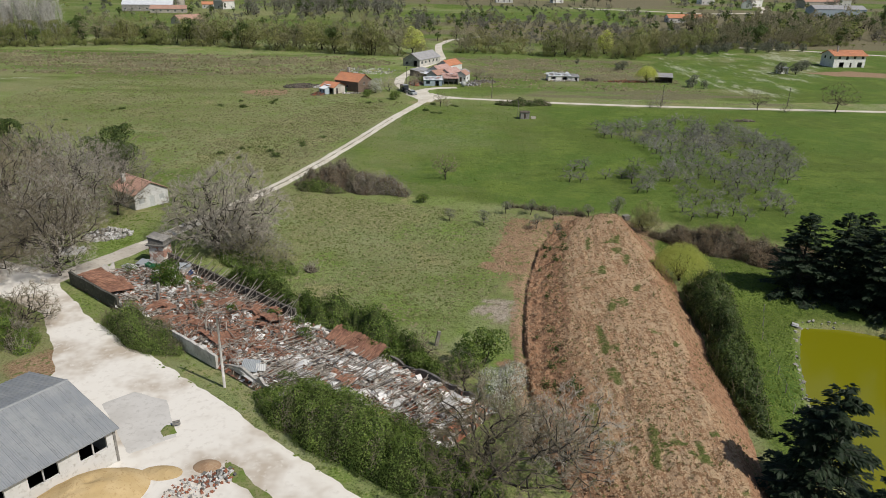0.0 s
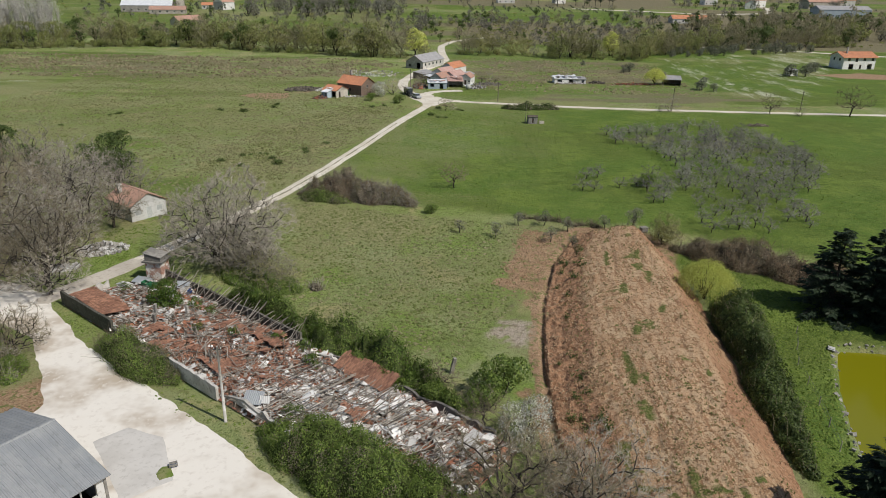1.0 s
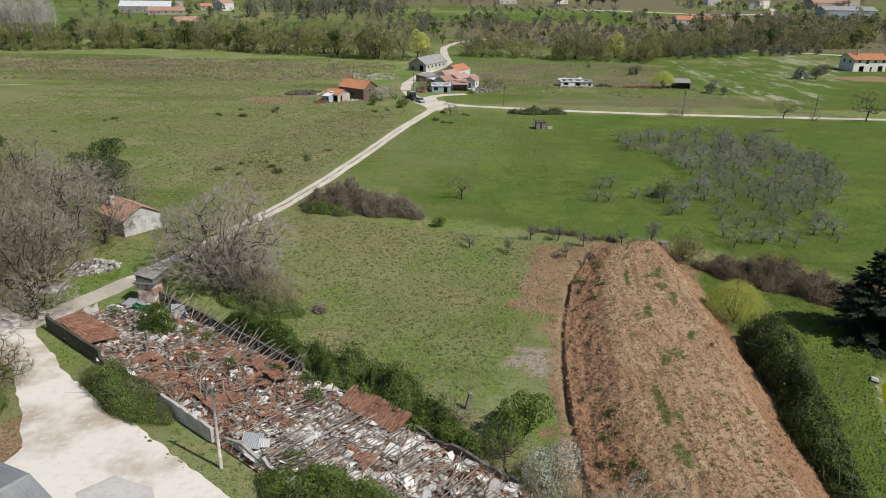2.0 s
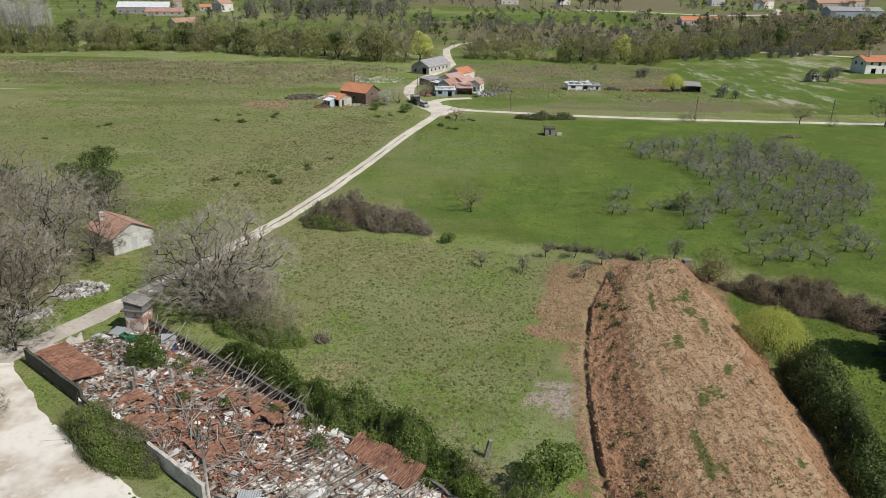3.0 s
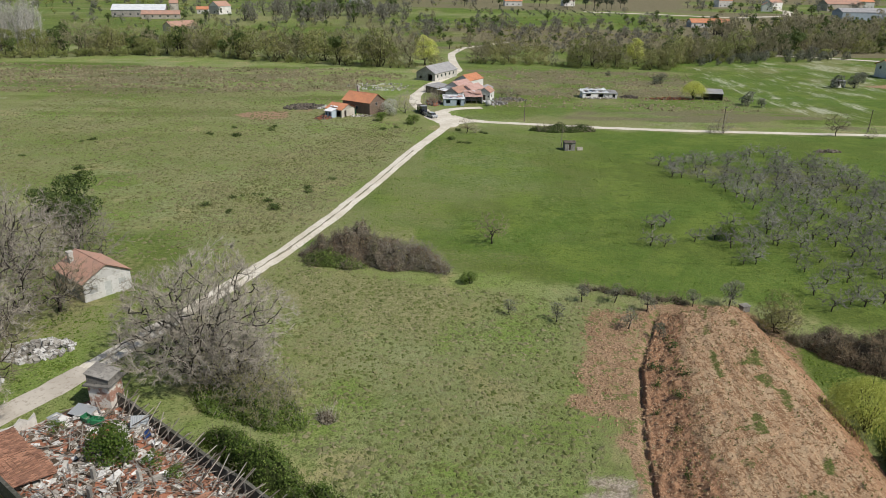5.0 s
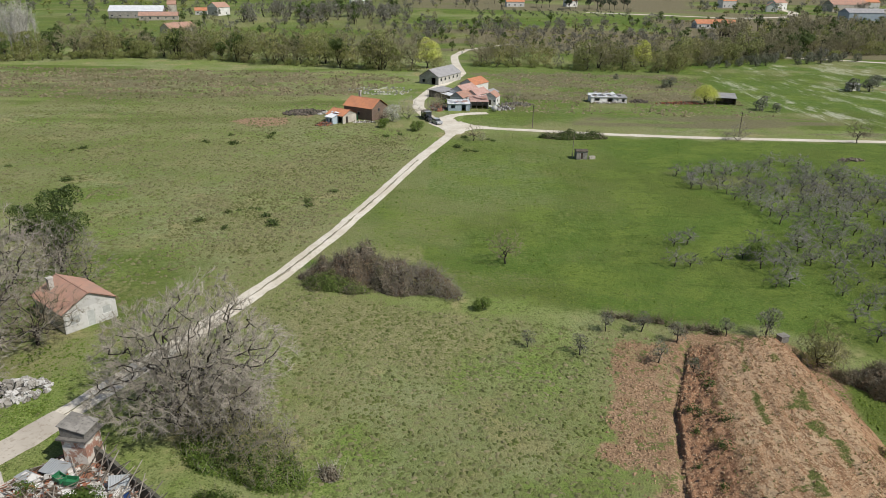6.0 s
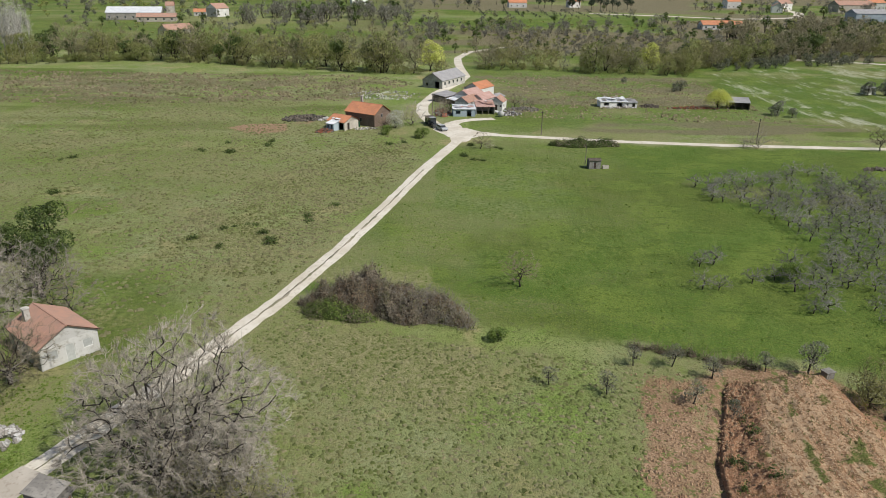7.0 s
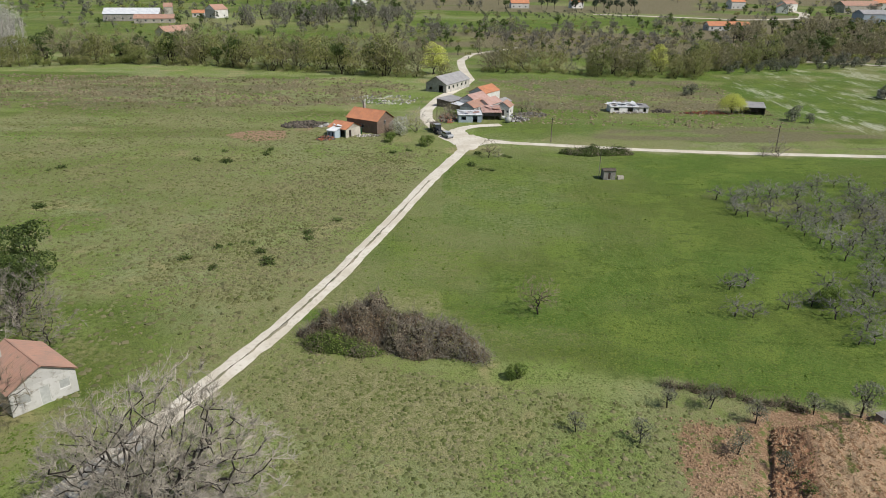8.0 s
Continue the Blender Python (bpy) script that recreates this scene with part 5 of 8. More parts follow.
for x, y, ms, turn, size in ((-30.5, 97.5, OAK_C, 1.0, 0.5), (-27.0, 94.8, SMALL_B, 0.4, 1.15), (-33.5, 98.5, SMALL_B, 2.2, 1.3), (-24.0, 95.5, SMALL_B, 3.1, 0.75), (-31.5, 101.0, SMALL_B, 0.2, 1.3), (-28.5, 99.5, OAK_C, 4.0, 0.42), (-1.5, 67, SMALL_A, 0.2, 0.8), (2.5, 61.5, SMALL_A, 1.4, 0.95), (9.5, 52.5, SMALL_B, 4.4, 1.1), (7.5, 55, SMALL_A, 2.7, 1.0)):
    plant("bare_shrub", x, y, ms, "leafless grey shrub at the edge of the field", "shrub", turn, size)
BLOSSOM = billow(47, 4.4, 2.6, M_BLOSSOM, 3000, 0.17, clumps=11, low=0.2, small=1.15, twig=M_TWIG, sprays=700, length=0.7, width=0.02)
plant("blossom_tree", 6.3, 59.0, BLOSSOM, "small tree in pale grey-white blossom", "tree", 0.4, 1.0)
HOLM = billow(53, 8.0, 3.6, M_HEDGE, 3000, 0.38, clumps=12, low=0.2, small=1.2)
for x, y, s in ((-71.5, 150.0, 1.0), (-98, 153, 1.05), (-68.5, 144.0, 0.75), (-75, 146, 0.8), (-66.5, 139.0, 0.55), (-80.5, 138.0, 0.6), (-88, 147, 0.7)):
    plant("evergreen_tree", x, y, HOLM, "dark green evergreen tree at the field edge", "tree", x, s)
GREEN_BUSH = billow(59, 3.4, 1.9, M_FRESH, 2600, 0.2, clumps=9, low=0.25, small=1.2)
plant("green_bush", -36.8, 84.5, GREEN_BUSH, "bright green bush growing out of the rubble", "bush", 0.2, 1.2)
DARK_BUSH = billow(61, 3.2, 2.3, M_BRAMBLE, 2600, 0.22, clumps=10, low=0.15, small=1.25)
for x, y, s in ((4.5, 66.3, 1.3), (2.3, 63.6, 0.8), (-2.5, 65.5, 0.7), (-4.0, 124.8, 0.55), (40.0, 143.4, 0.85), (-49.5, 67.8, 1.0), (-52.5, 72.5, 1.1), (-46.8, 69.0, 0.6)):
    plant("green_bush", x, y, DARK_BUSH, "rounded dark green bush in the grass", "bush", x * 3, s)

WEEPING = weeping(68, 5.8, 4.4, M_YELLOW, 1500)
plant("willow", 34.2, 92.0, WEEPING, "yellow-green willow bush beside the earth bank", "willow", 0.3, 1.0)
BUDDING = crown_tree(69, 5.8, 2.8, 300, M_BARK, M_SPRAY, twigs=2600, twig_len=0.7, thin=0.012, fork=0.14, low=0.05, tip=0.012, lumpy=0.4, limb=0.025, stems=3, leaf=M_BUD, leaves=2200, leaf_size=0.2)
plant("budding_tree", 34.6, 112.6, BUDDING, "pale tree hazy with yellow-grey buds by the scrub", "tree", 0.8, 1.0)
plant("willow", 80.0, 283.5, WEEPING, "yellow-green willow beside a small shack", "willow", 1.7, 1.1)

CONE_A, CONE_B = conifer(73, 12.0, 5.4), conifer(79, 11.0, 5.0)
for x, y, ms, s in ((49.5, 88.5, CONE_A, 1.0), (53.6, 86.8, CONE_B, 1.1), (56.5, 83.2, CONE_A, 1.0), (60.0, 80.0, CONE_B, 1.15), (58.5, 90.5, CONE_A, 0.95), (64.0, 84.0, CONE_A, 1.1), (69, 79, CONE_B, 1.1)):
    plant("conifer", x, y, ms, "dense dark green conifer in a row above the pond", "conifer", x, s, "conifers by the pond")
plant("conifer", 30.6, 44.8, CONE_B, "dark green conifer casting shade beside the pond bank", "conifer", 0.5, 1.08)
# added conifer out of view, only to widen the shadow by the bank
plant("conifer", 31.5, 37.5, CONE_A, "dark green conifer casting shade beside the pond bank", "conifer", 1.5, 0.95)

LOW_WEED = tree_parts(65, 0.7, 0.7, M_BARK, M_TWIG_WARM, M_HEDGE, 160, 0.16, leaf_spread=0.12, kids=(5, 3), trunk=0.12, radius=0.02, wobble=0.3, lift=0.1, stems=2, coarse=True)
RUIN_WEED = billow(64, 1.1, 0.95, M_FRESH, 420, 0.13, clumps=6, low=0.15, small=1.2)
r6 = random.Random(66)
for k in range(26):
    q = r6.uniform(0.12, 0.8)
    row, colm = int(q * 328), int(r6.uniform(0.08, 0.26) * 110)
    plant("leafy_weed", float(MX[row, colm]), float(MY[row, colm]), LOW_WEED, "dark green leafy weed on the earth bank", "weed", r6.uniform(0, 6), r6.uniform(0.6, 1.5), "weeds on the bank", z=float(MZ[row, colm]))

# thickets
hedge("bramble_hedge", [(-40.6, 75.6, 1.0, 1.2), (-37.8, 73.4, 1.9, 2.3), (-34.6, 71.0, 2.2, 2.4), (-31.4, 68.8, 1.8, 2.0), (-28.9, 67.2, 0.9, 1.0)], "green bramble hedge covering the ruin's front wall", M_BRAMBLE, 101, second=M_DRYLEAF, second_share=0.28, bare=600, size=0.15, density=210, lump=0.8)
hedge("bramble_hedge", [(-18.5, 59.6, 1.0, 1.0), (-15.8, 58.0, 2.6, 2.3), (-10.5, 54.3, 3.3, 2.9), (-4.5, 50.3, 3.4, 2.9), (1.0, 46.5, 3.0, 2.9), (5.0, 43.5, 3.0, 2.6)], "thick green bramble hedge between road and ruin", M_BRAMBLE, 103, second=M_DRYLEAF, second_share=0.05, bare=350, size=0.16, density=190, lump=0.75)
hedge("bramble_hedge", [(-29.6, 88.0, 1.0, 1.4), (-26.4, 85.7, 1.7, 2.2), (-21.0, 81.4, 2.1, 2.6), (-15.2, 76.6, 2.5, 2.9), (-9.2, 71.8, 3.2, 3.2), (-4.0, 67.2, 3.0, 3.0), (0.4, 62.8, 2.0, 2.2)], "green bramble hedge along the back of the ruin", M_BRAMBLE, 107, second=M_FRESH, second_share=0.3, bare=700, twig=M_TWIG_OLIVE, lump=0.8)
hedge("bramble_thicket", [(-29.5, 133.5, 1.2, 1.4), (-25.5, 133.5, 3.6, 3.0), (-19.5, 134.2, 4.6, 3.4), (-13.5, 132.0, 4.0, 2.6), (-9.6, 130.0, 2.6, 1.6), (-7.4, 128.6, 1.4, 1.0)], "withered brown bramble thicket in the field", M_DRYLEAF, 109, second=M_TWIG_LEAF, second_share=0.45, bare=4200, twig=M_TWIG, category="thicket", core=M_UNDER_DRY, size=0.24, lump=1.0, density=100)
hedge("bramble_hedge", [(-28.6, 131.4, 0.9, 1.2), (-25.6, 130.4, 1.7, 2.1), (-22.0, 129.4, 1.6, 1.8), (-19.2, 129.2, 0.6, 0.8)], "green bramble sprawling over the thicket's edge", M_BRAMBLE, 110, second=M_DRYLEAF, second_share=0.3, bare=300, twig=M_TWIG_WARM, lump=0.5)
for x, y, size, turn in ((-13.2, 130.6, 0.82, 0.3), (-10.8, 129.0, 0.72, 1.7), (-8.6, 128.0, 0.6, 2.9), (-15.6, 131.4, 0.75, 4.0), (-12.0, 132.6, 0.72, 5.0), (-9.8, 130.6, 0.7, 0.9), (-7.2, 127.6, 0.42, 2.2)):
    plant("bare_shrub", x, y, SMALL_B, "leafless grey shrub growing through the thicket", "shrub", turn, size)
hedge("bramble_hedge", [(38.6, 93.5, 1.2, 1.2), (37.4, 89.6, 2.4, 2.4), (35.8, 84.5, 2.6, 2.9), (34.6, 79.0, 2.3, 2.7), (33.6, 73.0, 1.9, 2.3), (32.6, 67.0, 1.6, 1.9), (31.5, 60.0, 1.1, 1.3), (30.7, 54.5, 0.7, 0.8)], "dark green hedge along the foot of the earth bank", M_HEDGE, 113, bare=500, lump=1.0, size=0.22, density=150)
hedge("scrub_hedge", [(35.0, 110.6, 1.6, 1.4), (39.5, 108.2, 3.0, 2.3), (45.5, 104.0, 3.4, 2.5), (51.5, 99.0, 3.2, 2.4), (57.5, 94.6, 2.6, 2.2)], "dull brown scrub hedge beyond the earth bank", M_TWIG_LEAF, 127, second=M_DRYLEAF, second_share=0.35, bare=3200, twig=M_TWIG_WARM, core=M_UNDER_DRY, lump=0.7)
hedge("roadside_hedge", [(16.2, 226.6, 0.8, 1.0), (20.5, 226.4, 1.7, 1.8), (27.5, 226.0, 1.8, 1.9), (34.0, 225.8, 0.9, 1.0)], "low dark hedge beside the gravel lane", M_HEDGE, 131, second=M_DRYLEAF, second_share=0.4, bare=300, size=0.3, density=40)
hedge("roadside_scrub", [(-52.5, 74.5, 1.4, 1.2), (-50.0, 71.0, 2.0, 1.6), (-47.4, 68.4, 1.6, 1.4), (-46.0, 66.6, 0.8, 0.8)], "dull green and brown scrub at the yard's edge", M_BRAMBLE, 133, second=M_DRYLEAF, second_share=0.5, bare=500, twig=M_TWIG, category="scrub", lump=0.7)
r5 = random.Random(31)
for k in range(13):
    x = 12.5 + k * 1.05 + r5.gauss(0, 0.3)
    y = 124.0 - (x - 12.5) * 0.26 + r5.gauss(0, 0.5)
    w = r5.uniform(0.45, 0.95)
    hedge("rush_clump", [(x - w, y + 0.2, 0.25, 0.3), (x, y, w * 0.55, r5.uniform(0.45, 0.8)), (x + w, y - 0.2, 0.25, 0.3)], "clump of dull brown rushes along a wet ditch", M_DRYLEAF, 140 + k, category="rushes", second=M_HEDGE, second_share=0.2, bare=50, core=M_UNDER_DRY, size=0.2)

hedge("undergrowth", [(-33.5, 97.0, 1.2, 0.6), (-29.5, 94.8, 2.4, 0.8), (-25.0, 92.4, 2.6, 0.8), (-20.8, 90.2, 1.4, 0.5)], "bright green undergrowth below the bare oak", M_FRESH, 171, second=M_BRAMBLE, second_share=0.45, bare=260, twig=M_TWIG, category="undergrowth", lump=1.0)
for x, y, size, turn in ((-27.4, 93.4, 1.0, 0.2), (-29.6, 95.6, 1.15, 1.4), (-25.4, 92.2, 0.9, 2.2), (-24.2, 90.8, 0.75, 3.6), (-31.2, 97.2, 1.1, 4.8), (-22.8, 93.0, 0.7, 5.4), (-27.8, 97.4, 1.0, 0.8)):
    plant("bare_shrub", x, y, SHRUB, "budding olive-grey shrub in the oak's undergrowth", "shrub", turn, size)
hedge("dead_bush", [(-19.9, 92.4, 0.4, 0.5), (-19.0, 91.8, 0.7, 0.9), (-18.2, 91.2, 0.4, 0.5)], "small dead brown bush in the grass", M_DRYLEAF, 173, bare=120, twig=M_TWIG, category="bush", core=M_UNDER_DRY)

# orchard of small bare trees
ORCH = [crown_tree(q, 3.0, 2.05, 64, M_BARK, M_TWIG_BLUE, twigs=400, twig_len=0.6, thin=0.017, fork=0.25, low=0.22, tip=0.018, lumpy=0.4, limb=0.044, sides=4) for q in (83, 89, 97)]
rng = random.Random(4)
ORCHARD = [(40, 190), (54, 199), (72, 200.5), (83, 192), (84.5, 166), (83, 157), (70, 138), (62, 118), (50, 111), (44, 122), (38.5, 140), (50, 152), (50, 168), (41, 182)]
made = 0
for i in range(30):
    for j in range(19):
        x, y = 32 + j * 3.1 + rng.gauss(0, 0.6), 104 + i * 3.3 + rng.gauss(0, 0.6)
        keep = float(poly_dist(np.array([x]), np.array([y]), ORCHARD)[0])
        if keep < 0 or rng.random() < 0.16 + (0.26 if y < 135 else 0):
            continue
        plant("orchard_tree", x, y, ORCH[rng.randrange(3)], "small leafless silvery orchard tree on the grass", "fruit tree", rng.uniform(0, 6.28), rng.uniform(0.7, 1.2), "orchard trees")
        made += 1
for x, y, s in ((28.5, 148.5, 1.0), (30.8, 149.2, 1.1), (26.2, 140.5, 0.95), (28.5, 140.3, 0.9), (34.2, 142.8, 0.9), (37.8, 143.8, 0.9), (41.5, 147.0, 1.2), (44.0, 143.0, 0.9), (38.6, 133.5, 0.8), (44.5, 118.3, 1.0)):
    plant("orchard_tree", x, y, ORCH[int(x) % 3], "small leafless silvery orchard tree on the grass", "fruit tree", x, s, "orchard trees")
OLIVE_SMALL = [billow(q, 2.9, 1.45, M_OLIVE, 620, 0.14, clumps=9, low=0.34, stems=1, radius=0.09, twig=M_TWIG, sprays=260, length=0.45, width=0.012) for q in (151, 157)]
for x, y, s in ((11.4, 120.4, 0.9), (15.7, 120.1, 1.0), (19.5, 117.8, 0.95), (26.1, 119.4, 0.9), (1.1, 115.8, 0.8), (7.1, 114.3, 0.95), (15.9, 112.9, 0.95), (19.2, 110.6, 0.75), (-3.8, 125.2, 0.55), (31.2, 119.2, 1.45)):
    plant("olive_tree", x, y, OLIVE_SMALL[int(x * 7) % 2], "small grey-green olive tree with a bent trunk", "olive tree", x * 2, s, "young olive trees")
for x, y, ms, s in ((0.3, 140.4, SMALL_A, 1.15), (-1.7, 221.5, SMALL_A, 0.95), (69.3, 226.2, SMALL_B, 1.0), (100.4, 225.2, SMALL_A, 1.35), (124.7, 223.3, SMALL_A, 2.0), (66.0, 226.4, SMALL_B, 0.5), (0.6, 222.0, SMALL_B, 0.45), (108, 222, SMALL_B, 0.7)):
    plant("bare_tree", x, y, ms, "small bare tree standing alone in the grass", "tree", x, s)

# woods and far trees
WOOD = {
    "bare": [crown_tree(q, 13.5, 6.6, 110, M_BARK, M_SPRAY, twigs=620, twig_len=1.8, thin=0.055, fork=0.16, low=0.14, tip=0.03, lumpy=0.45, limb=0.09, stems=3, sides=4, leaf=M_SPRAY, leaves=420, leaf_size=0.45) for q in (201, 203, 205)],
    "bud": [crown_tree(q, 13.5, 6.8, 110, M_BARK, M_SPRAY, twigs=300, twig_len=1.8, thin=0.05, fork=0.16, low=0.12, tip=0.03, lumpy=0.45, limb=0.09, stems=3, sides=4, leaf=M_BUD, leaves=1150, leaf_size=0.5) for q in (207, 209, 210)],
    "leaf": [billow(s, 12.0, 6.6, M_TREELEAF, 1400, 0.6, clumps=14, low=0.15, stems=3, twig=M_SPRAY, sprays=260, length=1.8, width=0.08) for s in (211, 213, 215)],
    "dark": [billow(s, 11.5, 4.0, M_HEDGE, 800, 0.7, clumps=10, low=0.18) for s in (217, 219)],
    "yellow": [billow(221, 11.5, 5.6, M_YELLOW, 2000, 0.5, clumps=12, low=0.2)],
    "low": [billow(s, 4.6, 3.8, M_TREELEAF, 260, 0.62, clumps=7, twig=M_SPRAY, sprays=70, length=1.2, width=0.08, low=0.15) for s in (223, 225)],
    "olive": [billow(s, 4.2, 2.6, M_OLIVE, 620, 0.4, clumps=10, low=0.16, stems=2, radius=0.14) for s in (227, 229)],
    "grey": [crown_tree(q, 10, 5.0, 90, M_BARK, M_SPRAY_GREY, twigs=450, twig_len=1.5, thin=0.05, fork=0.15, low=0.1, tip=0.03, lumpy=0.4, limb=0.09, stems=2, sides=4, leaf=M_SPRAY_GREY, leaves=200, leaf_size=0.4) for q in (231, 233)],
    "poplar": [tree_parts(s, 20, 2.2, M_POPLAR, M_POPLAR, M_SPRAY_GREY, 60, 0.5, leaf_spread=0.6, bushy=200, bushy_len=1.6, kids=(16, 5), trunk=0.8, radius=0.24, wobble=0.05, lift=0.45, ratio=0.28, thin=0.05) for s in (235, 237)],
    "pine": [billow(239, 13, 5.0, M_CONIFER, 1100, 0.62, clumps=12, low=0.3, stems=1)],
}
WOOD_LABEL = {"bare": "tall brown woodland tree just coming into bud", "bud": "woodland tree hazy with olive-green buds", "leaf": "leafy green woodland tree in spring", "dark": "dark ivy-clad woodland tree", "yellow": "woodland tree with bright yellow-green leaves", "low": "low green shrub at the wood's edge", "olive": "grey-green olive tree in a grove", "grey": "leafless grey tree by a far field", "poplar": "slender bare poplar in a plantation", "pine": "broad dark evergreen by a far field"}


def wood_tree(kind, x, y, size, group, tall=1.0):
    plant({"low": "shrub", "poplar": "poplar", "pine": "pine", "olive": "olive_tree", "dark": "ivy_tree"}.get(kind, "tree"), x, y, rng.choice(WOOD[kind]), WOOD_LABEL[kind], "tree", rng.uniform(0, 6.28), size, group, tall=tall)


SPARE = {
    "bare": [billow(241, 14, 5.6, M_SPRAY, 90, 1.1, clumps=6, twig=M_SPRAY, sprays=130, length=2.4, width=0.24)],
    "bud": [billow(243, 14, 5.6, M_BUD, 170, 1.3, clumps=6)],
    "leaf": [billow(245, 12, 5.8, M_TREELEAF, 190, 1.4, clumps=7, low=0.2)],
    "dark": [billow(247, 11, 4.2, M_HEDGE, 170, 1.3, clumps=6, low=0.2)],
    "low": [billow(249, 4.6, 4.0, M_TREELEAF, 80, 1.15, clumps=4, low=0.15)],
    "olive": [billow(251, 5.0, 2.6, M_OLIVE, 80, 1.0, clumps=4, stems=1)],
    "grey": [billow(253, 10, 4.6, M_SPRAY_GREY, 60, 1.0, clumps=6, twig=M_SPRAY_GREY, sprays=110, length=2.2, width=0.2)],
    "pine": [billow(255, 13, 5.0, M_CONIFER, 180, 1.4, clumps=7, stems=1)],
}


class FarWood:
    """Distant trees, too many and too small to count, joined by what they are made of."""

    def __init__(self, spare=False):
        self.heaps, self.spare = {}, spare

    def add(self, kind, x, y, size):
        m = np.array(Matrix.Rotation(rng.uniform(0, 6.28), 3, "Z")) * size
        for nm, me in zip(("trunk", "crown", "foliage"), rng.choice((SPARE if self.spare else WOOD)[kind])):
            if not me:
                continue
            co = np.empty(len(me.vertices) * 3, np.float32)
            me.vertices.foreach_get("co", co)
            lp = np.empty(len(me.loops), np.int32)
            me.loops.foreach_get("vertex_index", lp)
            ls = np.empty(len(me.polygons), np.int32)
            me.polygons.foreach_get("loop_total", ls)
            h = self.heaps.setdefault((nm, me.materials[0].name), Heap())
            h.v.append(co.reshape(-1, 3) @ m.T + (x, y, land1(x, y)))
            start = np.concatenate([[0], np.cumsum(ls)[:-1]])
            for c in np.unique(ls):
                idx = start[ls == c][:, None] + np.arange(c)[None]
                h.f.setdefault(int(c), []).append(lp[idx].astype(np.int64) + h.n)
            h.n += len(co) // 3

    def done(self, name, label):
        ob = thing(name, pose(0, 0, 0), label, "woodland", kind="stuff")
        for (nm, mat), h in self.heaps.items():
            tagged(part(nm, h.mesh(nm, bpy.data.materials[mat]), ob), kind="stuff")


EDGE = [(-236, 362), (-208, 375), (-172, 390), (-123, 385), (-89, 373), (-53, 363.5), (-25, 356.5), (-14, 356)]
EDGE_E = [(4, 377), (37, 376), (61, 364), (93, 363.5), (104, 384), (134, 401), (160, 420), (200, 444), (260, 458)]


def along(line, step):
    for (ax, ay), (bx, by) in zip(line[:-1], line[1:]):
        n = max(1, int(math.hypot(bx - ax, by - ay) / step))
        for k in range(n):
            yield ax + (bx - ax) * k / n, ay + (by - ay) * k / n


back_wood = FarWood()
for x, y in along(EDGE, 6.6):
    kinds = ["bare", "bud", "dark", "leaf", "bare", "leaf", "bud", "leaf", "dark"]
    wood_tree(rng.choice(kinds), x + rng.gauss(0, 2.2), y + 4 + rng.gauss(0, 2.0), rng.choice((0.6, 0.8, 0.95, 1.15, 1.3, 1.45)) * rng.uniform(0.9, 1.05), "wood along the stream")
    for back, chance in ((12, 0.9), (22, 0.6)):
        if rng.random() < chance:
            back_wood.add(rng.choice(kinds), x + rng.gauss(0, 2.2), y + back + rng.gauss(0, 2.5), rng.uniform(0.7, 1.2))
    for _ in range(2):
        wood_tree("low", x + rng.gauss(0, 2.5), y + rng.gauss(0, 1.5), rng.uniform(0.4, 0.9), "wood along the stream")
for x, y in along(EDGE_E, 6.6):
    kinds = ["bud", "bare", "grey", "bud"] if x < 55 else ["leaf", "leaf", "bud", "leaf", "bare"] if x < 100 else ["bare", "dark", "bare", "dark", "leaf", "bud"]
    wood_tree(rng.choice(kinds), x + rng.gauss(0, 2), y + 4 + rng.gauss(0, 2.2), rng.choice((0.65, 0.85, 1.05, 1.25)) * rng.uniform(0.9, 1.05) * (0.8 if x < 55 else 1.0), "wood along the stream")
    for back, chance in ((12, 0.9), (22, 0.7)):
        if rng.random() < chance * (0.6 if x < 55 else 1.0):
            back_wood.add(rng.choice(kinds), x + rng.gauss(0, 2.2), y + back + rng.gauss(0, 2.5), rng.uniform(0.6, 1.05))
    for _ in range(2):
        wood_tree("low", x + rng.gauss(0, 2.5), y + rng.gauss(0, 1.5), rng.uniform(0.35, 0.8), "wood along the stream")
wood_tree("yellow", -17.5, 368, 1.25, "wood along the stream")
wood_tree("bud", -13, 352, 0.85, "wood along the stream")
wood_tree("yellow", 84, 384, 1.15, "wood along the stream")
for k in range(56):
    wood_tree("poplar", -250 + (k % 14) * 2.8 + rng.gauss(0, 0.8), 368 + (k // 14) * 6 + rng.gauss(0, 1) + (k % 14) * 1.4, rng.uniform(0.95, 1.15), "poplar plantation", 1.15)
for k in range(24):
    wood_tree("low", -245 + k * 4.0 + rng.gauss(0, 1), 358 + k * 1.5 + rng.gauss(0, 1.5), rng.uniform(0.6, 1.0), "scrub by the poplars")
for i in range(6):
    for j in range(12):
        x, y = 118 + j * 8 + rng.gauss(0, 1.2), 398 + i * 7 + j * 3.2 + rng.gauss(0, 1)
        if rng.random() < 0.8 and y < 452 and y > 384 + (x - 104) * 0.26:
            wood_tree("olive", x, y - 14, rng.uniform(0.8, 1.15), "olive grove")
for x, y, s in ((147.3, 314.8, 1.3), (154.5, 315.6, 1.25), (163, 328, 1.2), (168, 334, 1.0), (94.5, 272, 1.2), (98.0, 269, 0.75), (88, 300, 0.7), (76, 318, 0.8), (79, 320, 1.0), (62, 340, 0.6)):
    wood_tree("olive", x, y, s, "scattered olive trees")
back_wood.done("stream_wood", "deep belt of brown and green trees along a stream")

